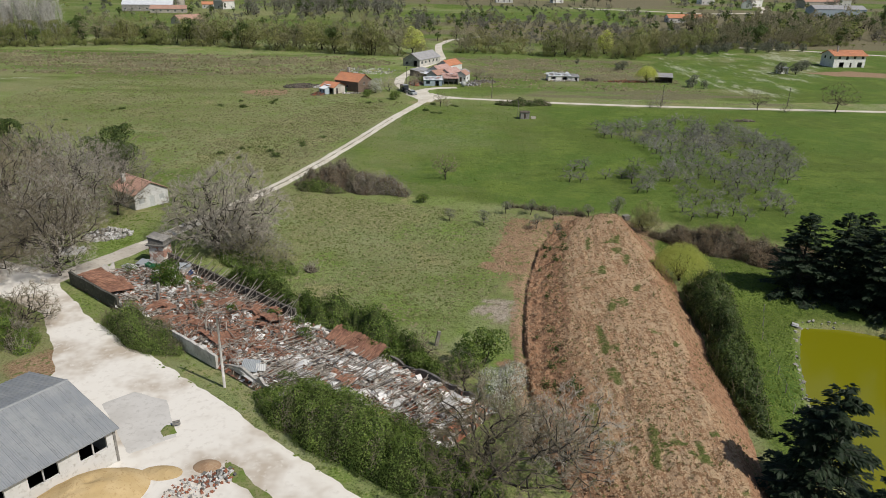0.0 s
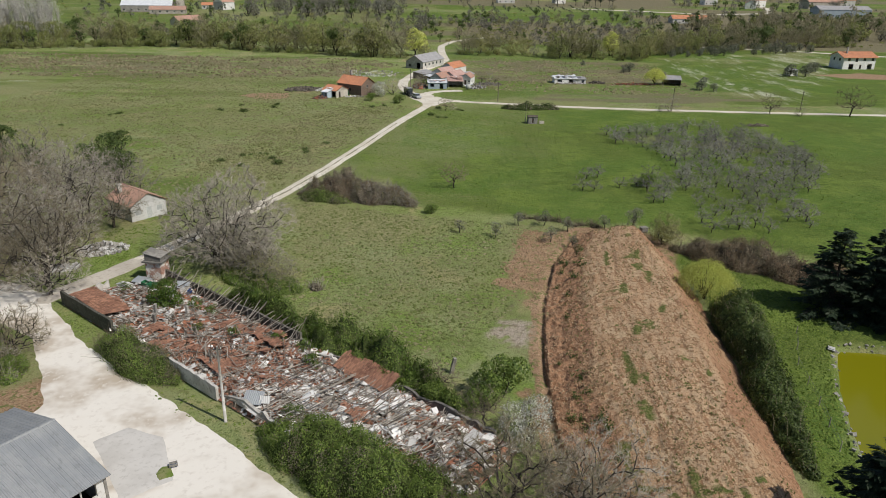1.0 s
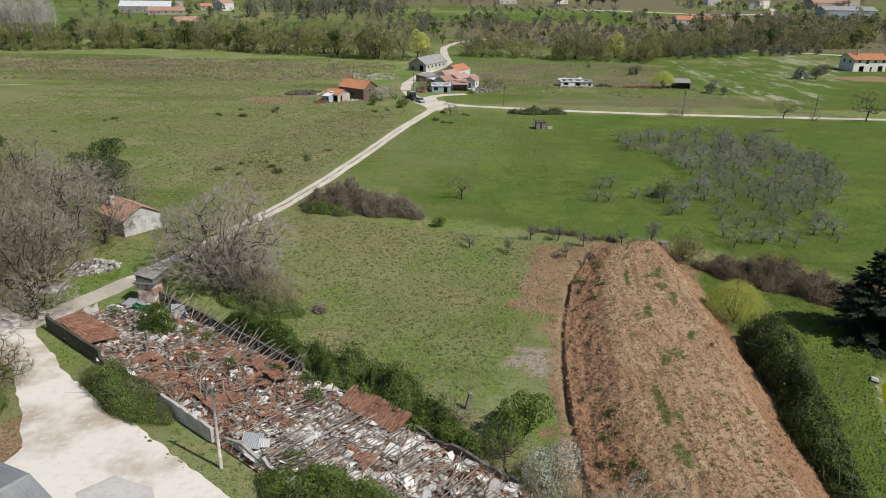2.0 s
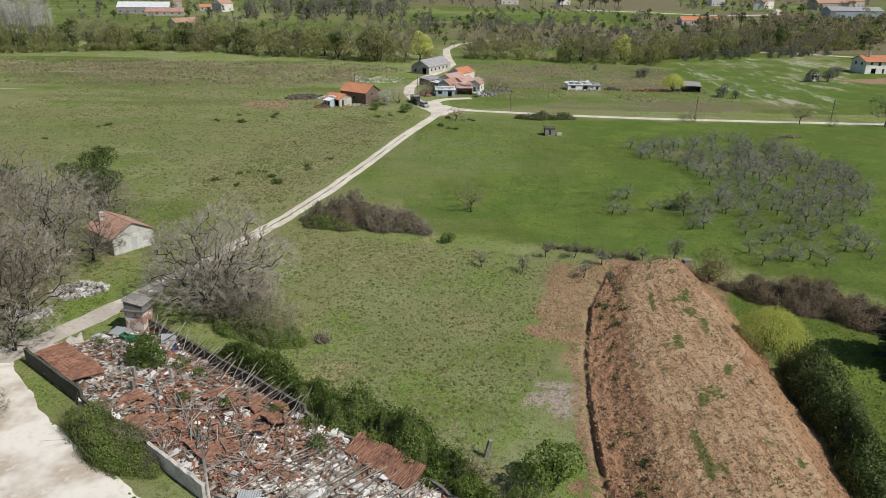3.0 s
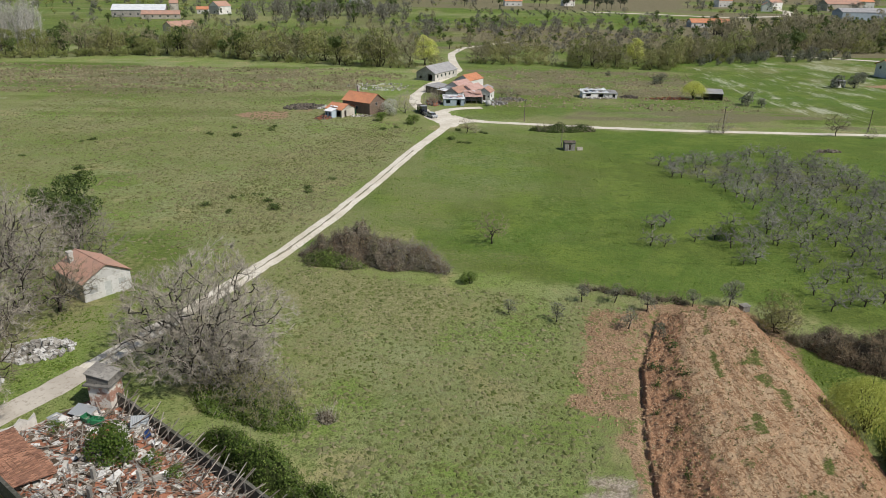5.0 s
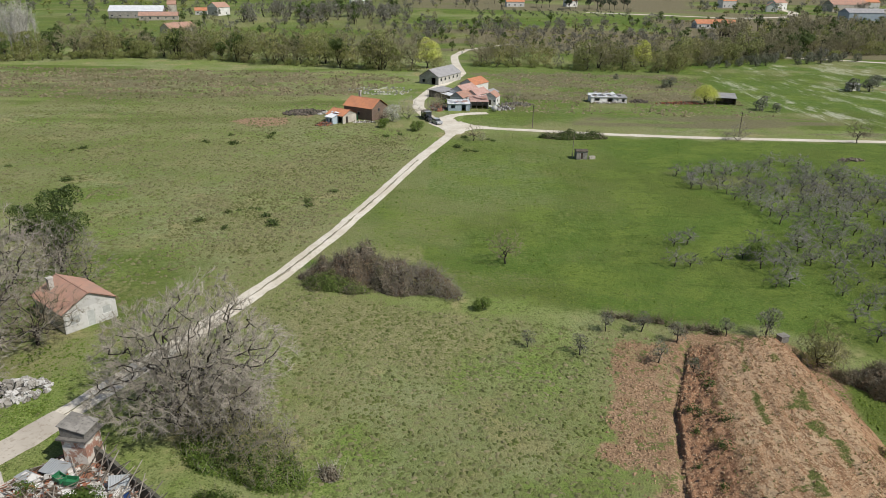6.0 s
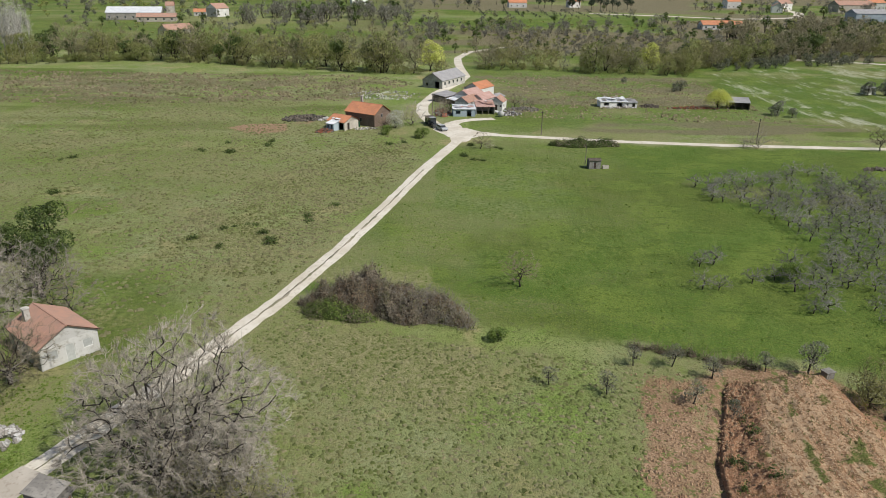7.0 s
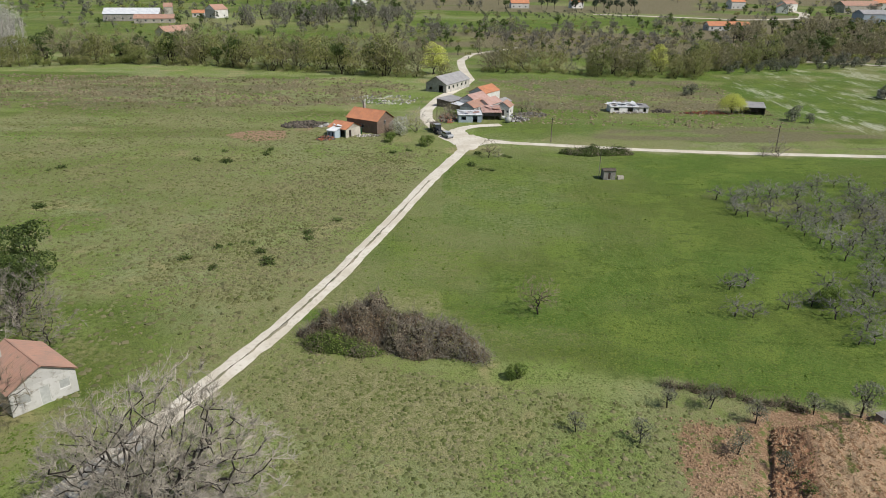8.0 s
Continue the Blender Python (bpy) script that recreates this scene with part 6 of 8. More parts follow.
far_wood = FarWood(True)
for k in range(320):
    x = rng.uniform(-260, 330)
    far_wood.add(rng.choice(["low", "grey", "low", "bare", "dark"]), x, (425 if x < 120 else 470) + rng.expovariate(1 / 60), rng.uniform(0.35, 0.75))
for k in range(240):
    far_wood.add(rng.choice(["low", "dark", "grey", "low"]), rng.uniform(0, 340), rng.uniform(440, 620), rng.uniform(0.35, 0.8))
for k in range(150):
    far_wood.add(rng.choice(["olive", "low", "grey"]), rng.uniform(-420, 0), rng.uniform(520, 900), rng.uniform(0.5, 1.0))
for x, y in along([(-260, 540), (-180, 560), (-90, 575), (-20, 560), (60, 540), (160, 505)], 11):
    far_wood.add(rng.choice(["grey", "low", "grey", "dark"]), x + rng.gauss(0, 5), y + rng.gauss(0, 12), rng.uniform(0.5, 0.9))
for k in range(60):
    far_wood.add(rng.choice(["grey", "grey", "grey", "dark"]), rng.uniform(-160, -40), rng.uniform(570, 660), rng.uniform(0.9, 1.4))
for k in range(60):
    far_wood.add(rng.choice(["olive", "low", "olive"]), rng.uniform(-420, -120), rng.uniform(600, 830), rng.uniform(0.9, 1.5))
for k in range(140):
    far_wood.add(rng.choice(["grey", "low", "grey"]), rng.uniform(-40, 150), 520 + rng.uniform(-30, 60), rng.uniform(0.4, 0.75))
for x, y in along([(-440, 800), (-260, 815), (-120, 800), (40, 790), (60, 780)], 9):
    far_wood.add(rng.choice(["pine", "grey", "grey", "dark"]), x + rng.gauss(0, 7), y + rng.gauss(0, 14), rng.uniform(0.7, 1.1))
for x in range(85, 170, 6):
    far_wood.add("pine", x + rng.gauss(0, 3), 765 + rng.gauss(0, 8), rng.uniform(0.7, 1.2))
for k in range(12):
    for j in range(9):
        far_wood.add("olive", 20 + k * 11 + rng.gauss(0, 1), 650 + j * 10 + rng.gauss(0, 1), rng.uniform(0.4, 0.6))
for k in range(230):
    x = rng.uniform(165, 430)
    far_wood.add(rng.choice(["leaf", "bare", "dark", "bare", "dark"]), x, 455 + (x - 165) * 0.25 + rng.uniform(0, 100), rng.uniform(0.7, 1.1))
for k in range(60):
    far_wood.add(rng.choice(["grey", "olive", "low"]), rng.uniform(10, 200), rng.uniform(415, 520), rng.uniform(0.4, 0.8))
for k in range(90):
    far_wood.add(rng.choice(["dark", "olive", "low", "grey"]), rng.uniform(240, 480), rng.uniform(690, 900), rng.uniform(0.6, 1.1))
far_wood.done("far_woods", "distant woods and hedgerows beyond the stream")

# ---- buildings ----


def wall_block(length, height, thick, holes, at=(0.0, 0.0)):
    """One connected wall along x with its openings cut through."""
    xs = sorted({0.0, length, *[h[0] for h in holes], *[h[1] for h in holes]})
    zs = sorted({0.0, height, *[h[2] for h in holes], *[h[3] for h in holes]})
    nx, nz = len(xs) - 1, len(zs) - 1

    def solid(i, j):
        if not (0 <= i < nx and 0 <= j < nz):
            return False
        mx, mz = (xs[i] + xs[i + 1]) / 2, (zs[j] + zs[j + 1]) / 2
        return not any(h[0] < mx < h[1] and h[2] < mz < h[3] for h in holes)

    v = [(x + at[0], y + at[1], z) for y in (0.0, thick) for z in zs for x in xs]

    def n(i, j, k):
        return k * (nx + 1) * (nz + 1) + j * (nx + 1) + i

    f = []
    for i in range(nx):
        for j in range(nz):
            if not solid(i, j):
                continue
            f += [(n(i, j, 0), n(i + 1, j, 0), n(i + 1, j + 1, 0), n(i, j + 1, 0)), (n(i, j, 1), n(i, j + 1, 1), n(i + 1, j + 1, 1), n(i + 1, j, 1))]
            for di, dj, (a, b), (c, d) in ((-1, 0, (i, j + 1), (i, j)), (1, 0, (i + 1, j), (i + 1, j + 1)), (0, -1, (i, j), (i + 1, j)), (0, 1, (i + 1, j + 1), (i, j + 1))):
                if not solid(i + di, j + dj):
                    f.append((n(a, b, 0), n(a, b, 1), n(c, d, 1), n(c, d, 0)))
    return Heap().add(v, f)


def roof_sheet(length, run, pitch, thick=0.07, amp=0.03):
    """A roof slope with rolling ribs: x along the eave, y up the slope from 0."""
    n = max(2, int(length / pitch * 4))
    x = np.linspace(0, length, n + 1)
    top = thick + amp * np.cos(x / pitch * 2 * np.pi)
    v = np.concatenate([np.stack([x, np.full_like(x, yy), zz], 1) for yy, zz in ((0, top), (run, top), (run, top * 0), (0, top * 0))])
    i = np.arange(n)
    k = n + 1
    f = [np.stack([i + a * k, i + 1 + a * k, i + 1 + b * k, i + b * k], 1) for a, b in ((0, 1), (1, 2), (2, 3), (3, 0))]
    return Heap().add(v, np.concatenate(f))


def house(name, x, y, turn, length, width, eave, ridge, wall, roof, label, category="house", holes=None, over=0.3, pitch=0.3, z=None, chimney=None, group=""):
    """A gabled house, its ridge along local x. holes: side letter -> list of (start, end, sill, head, kind)."""
    ob = thing(name, pose(x, y, land1(x, y) if z is None else z, 0, 0, turn), label, category, group)
    holes = holes or {}
    t = 0.22
    sides = {"f": (length, pose(-length / 2, -width / 2, 0)), "b": (length, pose(length / 2, width / 2, 0, 0, 0, 180)), "r": (width - 2 * t, pose(length / 2, -width / 2 + t, 0, 0, 0, 90)), "l": (width - 2 * t, pose(-length / 2, width / 2 - t, 0, 0, 0, -90))}
    for key, (span, m) in sides.items():
        mine = holes.get(key, [])
        wl = part("wall", wall_block(span, eave, t, [q[:4] for q in mine]).mesh("wall", wall), ob, m=m)
        if key in "lr":
            part("gable", Heap().prism([(-t, eave + 0.003), (span + t, eave + 0.003), (span / 2, ridge)], 0, t).mesh("gable", wall), ob, m=m)
        for a, b, c, d, kind in mine:
            if kind == "open":
                continue
            w = Heap()
            e = 0.07
            w.box((a, 0.04, c), (a + e, 0.12, d)).box((b - e, 0.04, c), (b, 0.12, d)).box((a + e, 0.04, d - e), (b - e, 0.12, d)).box((a + e, 0.04, c), (b - e, 0.12, c + e))
            win = part("window" if kind != "door" else "door", w.mesh("frame", M_FRAME), wl)
            pane = {"window": M_GLASS, "blind": M_BLIND, "door": M_DOOR, "whitedoor": M_BLIND}[kind]
            part("pane" if "door" not in kind else "leaf", Heap().box((a + e, 0.06, c + e), (b - e, 0.10, d - e)).mesh("pane", pane), win)
    inner = Heap().box((-length / 2 + t, -width / 2 + t, 0.02), (length / 2 - t, width / 2 - t, 0.08))
    part("floor", inner.mesh("floor", M_CONCRETE), ob)
    rise = ridge - eave
    ang = math.degrees(math.atan2(rise, width / 2))
    run = math.hypot(rise, width / 2) + over
    for sgn in (0, 1):
        base = pose(0, 0, ridge - run * math.sin(radians(ang)) + 0.03, 0, 0, 180 * sgn) @ pose(-length / 2 - over, -run * math.cos(radians(ang)), 0, ang, 0, 0)
        part("roof_slope", roof_sheet(length + 2 * over, run - 0.02, pitch).mesh("roof_slope", roof), ob, m=base)
    part("ridge_cap", Heap().tube((-length / 2 - over, 0, ridge + 0.06), (length / 2 + over, 0, ridge + 0.06), 0.11, 0.11, 6).mesh("ridge_cap", roof), ob)
    if chimney:
        cx, cy, ch = chimney
        part("chimney", Heap().box((cx - 0.3, cy - 0.3, eave), (cx + 0.3, cy + 0.3, ch)).box((cx - 0.38, cy - 0.38, ch), (cx + 0.38, cy + 0.38, ch + 0.12)).mesh("chimney", M_PLASTER), ob)
    return ob


def lean_to(name, x, y, turn, length, width, low, high, wall, roof, label, category="shed", z=None, open_front=False, group=""):
    """A box with a single slope: low at the front (-y), high at the back."""
    ob = thing(name, pose(x, y, land1(x, y) if z is None else z, 0, 0, turn), label, category, group)
    t = 0.12
    if open_front:
        for k in range(4):
            px = -length / 2 + (length - 0.14) * k / 3
            part("post", Heap().box((px, -width / 2, 0), (px + 0.14, -width / 2 + 0.14, low)).mesh("post", M_TIMBER), ob)
    else:
        part("wall", wall_block(length, low, t, [(length * 0.12, length * 0.32, low * 0.35, low * 0.8), (length * 0.62, length * 0.82, 0.0, low * 0.85)], (-length / 2, -width / 2)).mesh("wall", wall), ob)
    part("wall", Heap().box((-length / 2, width / 2 - t, 0), (length / 2, width / 2, high)).mesh("wall", wall), ob)
    for sx in (-length / 2, length / 2 - t):
        w = [(-width / 2 + (0 if open_front else t), 0), (width / 2 - t, 0), (width / 2 - t, high), (-width / 2 + (0 if open_front else t), low)]
        v = [(sx, a, b) for a, b in w] + [(sx + t, a, b) for a, b in w]
        part("wall", Heap().add(v, [(0, 1, 2, 3), (7, 6, 5, 4), (0, 4, 5, 1), (1, 5, 6, 2), (2, 6, 7, 3), (3, 7, 4, 0)]).mesh("wall", wall), ob)
    ang = math.degrees(math.atan2(high - low, width))
    run = math.hypot(high - low, width) + 0.5
    part("roof_slope", roof_sheet(length + 0.4, run, 0.3).mesh("roof_slope", roof), ob, m=pose(-length / 2 - 0.2, -width / 2 - 0.25, low - 0.25 * (high - low) / width + 0.03, ang))
    return ob


# cottage in the wood by the track
house("cottage", -55.2, 120.6, -39.0, 8.0, 6.4, 2.7, 4.4, M_WHITE, M_ROOF_OLD, "small whitewashed cottage with a faded red tile roof", holes={"r": [(0.5, 1.7, 0.9, 2.0, "blind"), (2.5, 3.5, 0.0, 2.1, "whitedoor"), (4.4, 5.5, 0.95, 2.0, "blind")], "f": [(1.5, 2.5, 0.9, 2.0, "blind"), (4.5, 5.5, 0.9, 2.0, "blind")]}, over=0.25, chimney=(-2.2, -1.6, 5.0))

# open-sided store with a ribbed roof in the yard
SHED_TURN = math.degrees(math.atan2(7.6, 5.2))
def build_shed():
    ob = thing("storage_shed", pose(-27.8, 49.1, 0, 0, 0, SHED_TURN), "white-walled storage shed with a grey ribbed roof", "shed")
    # local x along the eave (0 at the yard end, negative away), y from front wall to back
    length, width, eave, ridge, t = 20.0, 14.2, 3.4, 5.2, 0.25
    front = pose(-length, 0, 0)
    holes = [(length - 3.1 - k * 4.1, length - 0.75 - k * 4.1, 1.75, 3.0) for k in range(5)]
    wl = part("wall", wall_block(length, eave, t, holes).mesh("wall", M_WHITE), ob, m=front)
    for a, b, c, d in holes:
        part("mullion", Heap().box(((a + b) / 2 - 0.06, 0.06, c), ((a + b) / 2 + 0.06, 0.18, d)).mesh("mullion", M_FRAME), wl)
    part("wall", Heap().box((-t, t, 0), (0, width - t, eave)).mesh("wall", M_WHITE), ob)
    g = Heap()
    v = [(-t, 0, eave), (-t, width, eave), (-t, width / 2, ridge), (0, 0, eave), (0, width, eave), (0, width / 2, ridge)]
    g.add(v, [(0, 2, 1), (3, 4, 5)]).add(v, [(0, 3, 5, 2), (1, 2, 5, 4), (0, 1, 4, 3)])
    part("gable", g.mesh("gable", M_PLASTER), ob)
    part("wall", Heap().box((-length, width - t, 0), (0, width, eave)).mesh("wall", M_WHITE), ob)
    part("wall", Heap().box((-length, t, 0), (-length + t, width - t, eave)).mesh("wall", M_WHITE), ob)
    # floor coloured near-black to stand in for the shade inside
    part("floor", Heap().box((-length + t, t, 0.05), (-t, width - t, 0.12)).mesh("floor", M_DARK), ob)
    part("corner_post", Heap().box((-0.16, -0.07, 0), (0.06, 0.16, eave - 0.02)).mesh("corner_post", M_CONCRETE), ob)
    ang = math.degrees(math.atan2(ridge - eave, width / 2))
    run = math.hypot(ridge - eave, width / 2) + 0.45
    c, s = math.cos(radians(ang)), math.sin(radians(ang))
    part("roof_slope", roof_sheet(length + 0.5, run, 0.36, 0.06, 0.035).mesh("roof_slope", M_ROOF_SHED), ob, m=pose(-length - 0.2, width / 2 - run * c, ridge - run * s + 0.04, ang))
    part("roof_slope", roof_sheet(length + 0.5, run, 0.36, 0.06, 0.035).mesh("roof_slope", M_ROOF_SHED), ob, m=pose(0.3, width / 2 + run * c, ridge - run * s + 0.04, ang, 0, 180))
    part("ridge_cap", Heap().tube((-length, width / 2, ridge + 0.07), (0.3, width / 2, ridge + 0.07), 0.14, 0.14, 6).mesh("ridge_cap", M_ROOF_SHED), ob)
    for k in range(7):
        y = 0.6 + k * (width - 1.2) / 6
        z = eave + (ridge - eave) * (1 - abs(y - width / 2) / (width / 2))
        part("purlin", Heap().box((0.0, y - 0.06, z - 0.22), (0.28, y + 0.06, z - 0.06)).mesh("purlin", M_CONCRETE), ob)


build_shed()


def heap_of(name, x, y, rx, ry, h, mat, label, category, seed, turn=0.0, rough=0.12):
    n, k = 40, 14
    a, r = np.meshgrid(np.linspace(0, 2 * np.pi, n, endpoint=False), np.linspace(0, 1, k))
    X, Y = np.cos(a) * r * rx, np.sin(a) * r * ry
    Z = h * (1 - r ** 1.6) * (1 + 0.5 * fbm(X / 1.5 + x, Y / 1.5 + y, seed, 3)) + rough * fbm(X / 0.5, Y / 0.5, seed + 1, 2) * (1 - r)
    Z[-1] = -0.15
    i = np.arange(n * k).reshape(k, n)
    f = np.stack([i[:-1], i[1:], np.roll(i, -1, 1)[1:], np.roll(i, -1, 1)[:-1]], -1).reshape(-1, 4)
    me = mesh_of(name, np.stack([X.ravel(), Y.ravel(), Z.ravel()], 1), f, mat, True)
    return whole(name, me, label, category, pose(x, y, land1(x, y), 0, 0, turn))


heap_of("sand_heap", -28.6, 43.8, 5.6, 3.6, 1.9, M_SAND, "broad heap of golden sand against the shed", "sand heap", 7, 40)


def rubble(name, x, y, rx, ry, count, size, mats, label, category, seed, turn=0.0, height=0.5):
    """A low pile of broken lumps."""
    r = np.random.default_rng(seed)
    ob = thing(name, pose(x, y, land1(x, y), 0, 0, turn), label, category)
    cube = np.array([(sx, sy, sz) for sx in (-1, 1) for sy in (-1, 1) for sz in (-1, 1)], float) * 0.5
    faces = [(0, 1, 3, 2), (4, 6, 7, 5), (0, 4, 5, 1), (2, 3, 7, 6), (0, 2, 6, 4), (1, 5, 7, 3)]
    for mat in mats:
        h = Heap()
        for _ in range(count // len(mats)):
            rad, a = math.sqrt(r.random()), r.uniform(0, 6.28)
            px, py = math.cos(a) * rad * rx, math.sin(a) * rad * ry
            e = np.array(Euler(r.uniform(0, 6.28, 3)).to_matrix())
            s = size * r.uniform(0.35, 1.3) * np.array([1, r.uniform(0.5, 1), r.uniform(0.3, 0.9)])
            v = (cube * r.uniform(0.7, 1.2, (8, 1)) * s) @ e.T + (px, py, r.uniform(0, 1) * height * (1 - rad) + size * 0.12)
            h.add(v, faces)
        tagged(part("rubble", h.mesh("rubble", mat), ob), kind="stuff")
    return ob


rubble("stone_heap", -53.4, 103.2, 3.6, 2.6, 420, 0.5, [M_SLAB, M_STONE], "heap of pale grey stones under the trees", "stone heap", 11, 20, 1.3)
rubble("stone_heap", -56.0, 96.0, 2.4, 1.4, 140, 0.5, [M_SLAB], "small heap of pale stones under the trees", "stone heap", 12, 20, 0.7)
rubble("rubble_heap", -18.6, 47.2, 1.5, 1.1, 160, 0.30, [M_SLAB, M_BRICKRED, M_CONCRETE], "small heap of broken tiles and plaster by the yard", "rubble heap", 13, 20, 0.4)
rubble("rubble_heap", -20.4, 45.4, 2.6, 1.8, 260, 0.22, [M_STONE, M_BRICKRED, M_SLAB], "scattered builders' rubble on the yard", "rubble heap", 14, 50, 0.25)
heap_of("soil_heap", -20.0, 48.6, 1.3, 1.0, 0.4, M_CLOD, "small heap of reddish soil on the yard", "soil heap", 15)
rubble("stone_scatter", -32.0, 301.0, 13.0, 10.0, 170, 0.55, [M_STONE, M_SLAB], "scattered pale limestone blocks in the grass", "stones", 26, 0, 0.02)
rubble("brush_heap", -52.5, 256.5, 6.5, 4.5, 420, 0.7, [M_TIMBER, M_TIMBER, M_DARKWALL], "dark brush heap beside bare red soil", "brush heap", 27, 20, 0.9)
rubble("rubble_heap", -45.5, 255.0, 2.4, 1.6, 70, 0.6, [M_SLAB, M_TIMBER2], "small heap of pale junk behind the farmhouse", "clutter", 28, 20, 0.7)
heap_of("sand_spill", -23.6, 47.6, 2.0, 1.1, 0.3, M_SAND, "thin spill of sand on the yard", "sand spill", 16)
sheet("grass_verge", [(-19.0, 49.6), (-17.6, 48.8), (-14.0, 45.8), (-11.0, 42.0), (-12.4, 41.6), (-15.2, 44.8), (-17.4, 47.0)], mottled("verge_grass", (0.125, 0.180, 0.036), (0.215, 0.215, 0.095), (0.085, 0.120, 0.028), scale=0.7, fine=5, rough=0.95, vary=""), "green grass strip between yard and road", "grass strip", lift=0.14, cell=0.3, ragged=0.7)
sheet("weed_patch", [(-25.9, 54.4), (-24.9, 54.6), (-24.2, 53.0), (-25.3, 52.2), (-26.0, 53.2)], bpy.data.materials["verge_grass"], "patch of weeds round a drain hole", "weeds", lift=0.15, cell=0.25, ragged=0.5)
whole("drain_frame", Heap().box((-0.35, -0.25, 0), (0.35, -0.18, 0.2)).box((-0.35, 0.18, 0), (0.35, 0.25, 0.2)).box((-0.35, -0.18, 0), (-0.28, 0.18, 0.2)).box((0.28, -0.18, 0), (0.35, 0.18, 0.2)).mesh("drain_frame", M_CONCRETE), "small open concrete drain frame", "drain", pose(-24.7, 54.3, 0.12, 0, 0, 25))


def utility_pole(x, y, height, label, mat=M_CONCRETE, radius=0.16, arm=True):
    ob = thing("utility_pole", pose(x, y, land1(x, y)), label, "utility pole")
    part("pole", Heap().tube((0, 0, -0.3), (0, 0, height), radius, radius * 0.6, 8).mesh("pole", mat, True), ob)
    if arm:
        part("bracket", Heap().box((-0.4, -0.05, height - 0.35), (0.4, 0.05, height - 0.25)).mesh("bracket", M_PIPE), ob)
        for dx in (-0.32, 0.32):
            part("insulator", Heap().tube((dx, 0, height - 0.25), (dx, 0, height - 0.1), 0.04, 0.03, 6).mesh("insulator", M_FRAME), ob)
    return ob


utility_pole(-22.2, 61.0, 8.2, "tall pale concrete utility pole at the road's edge", M_PLASTER)
utility_pole(15.6, 238.8, 6.4, "thin wooden pole beside the gravel lane", M_TIMBER, 0.14)
utility_pole(71.4, 231.6, 6.6, "thin wooden pole leaning by the gravel lane", M_TIMBER, 0.14)
utility_pole(21.3, 205.0, 6.3, "thin pole beside the small field hut", M_TIMBER2, 0.09, False)
utility_pole(-14.6, 262.0, 7.0, "grey pole beside the winding lane", M_TIMBER, 0.13)
utility_pole(112.5, 231.0, 6.4, "thin wooden pole beside the gravel lane", M_TIMBER, 0.14)
whole("concrete_post", Heap().prism([(-0.2, 0), (0.2, 0), (0.17, 1.9), (-0.17, 1.9)], -0.15, 0.15).mesh("concrete_post", M_STONE), "weathered stone post standing in the grass", "post", pose(-0.6, 71.0, land1(-0.6, 71), 4, 10, 20))

# long barn behind
house("barn", -11.2, 327.0, 62.0, 19.0, 8.6, 3.0, 5.6, M_PLASTER, M_ROOF_GREY, "long grey-roofed barn with pale walls by the lane", "barn", holes={"f": [(k * 3.4 + 1.5, k * 3.4 + 2.8, 1.2, 2.4, "window") for k in range(5)], "l": [(5.2, 7.0, 0.0, 2.6, "open"), (1.2, 2.2, 0.8, 1.8, "open")]}, pitch=0.5)

# cluster of huts beside the lane
for x, y, turn, L, W, e, r, wl, rf, lab in (
    (1.2, 300.0, 58, 10.0, 6.4, 3.6, 5.4, M_WHITE, M_ROOF_RED, "white hut with an orange tile roof"),
    (-2.6, 288.5, 58, 9.6, 5.6, 3.0, 4.6, M_WHITE, M_ROOF_PINK, "white hut with a worn pale tile roof"),
    (1.6, 281.6, 58, 8.4, 5.0, 2.8, 4.3, M_WHITE, M_ROOF_PINK, "long white hut with a bleached pink roof"),
    (-3.6, 276.4, 58, 7.6, 5.0, 2.7, 4.2, M_WHITE, M_ROOF_OLD, "small white hut with a faded terracotta roof"),
    (6.4, 277.0, 72, 5.6, 4.2, 2.7, 4.1, M_WHITE, M_ROOF_OLD, "small white gabled hut with a brownish roof"),
    (6.0, 288.0, 58, 6.0, 4.6, 2.2, 3.0, M_PLASTER, M_ROOF_GREY, "grey hut with a patched sheet roof"),
):
    house("hut", x, y, turn, L, W, e, r, wl, rf, lab, "hut", holes={"l": [(1.4, 2.4, 0.0, 1.9, "door"), (3.0, 3.8, 1.0, 1.8, "window")], "f": [(1.6, 2.6, 0.9, 1.9, "window")]}, group="huts by the lane", over=0.2)
lean_to("metal_shed", -5.0, 265.6, 4, 6.8, 4.6, 2.2, 2.7, M_BLUEWALL, M_ROOF_WHITE, "low shed clad in pale blue metal sheets", group="huts by the lane")
lean_to("car_port", 1.6, 270.4, 4, 5.6, 6.4, 2.3, 3.3, M_WHITE, M_ROOF_PINK, "open carport with a pale pink sheet roof", open_front=True, group="huts by the lane")
lean_to("car_port", -10.4, 292.0, 58, 9.0, 5.0, 1.9, 2.5, M_TIMBER, M_ROOF_GREY, "ramshackle open shelter with a grey sheet roof", open_front=True, group="huts by the lane")
lean_to("car_port", -7.6, 284.0, 58, 5.0, 3.4, 1.7, 2.1, M_TIMBER, M_ROOF_WHITE, "low lean-to of mismatched pale sheets", open_front=True, group="huts by the lane")


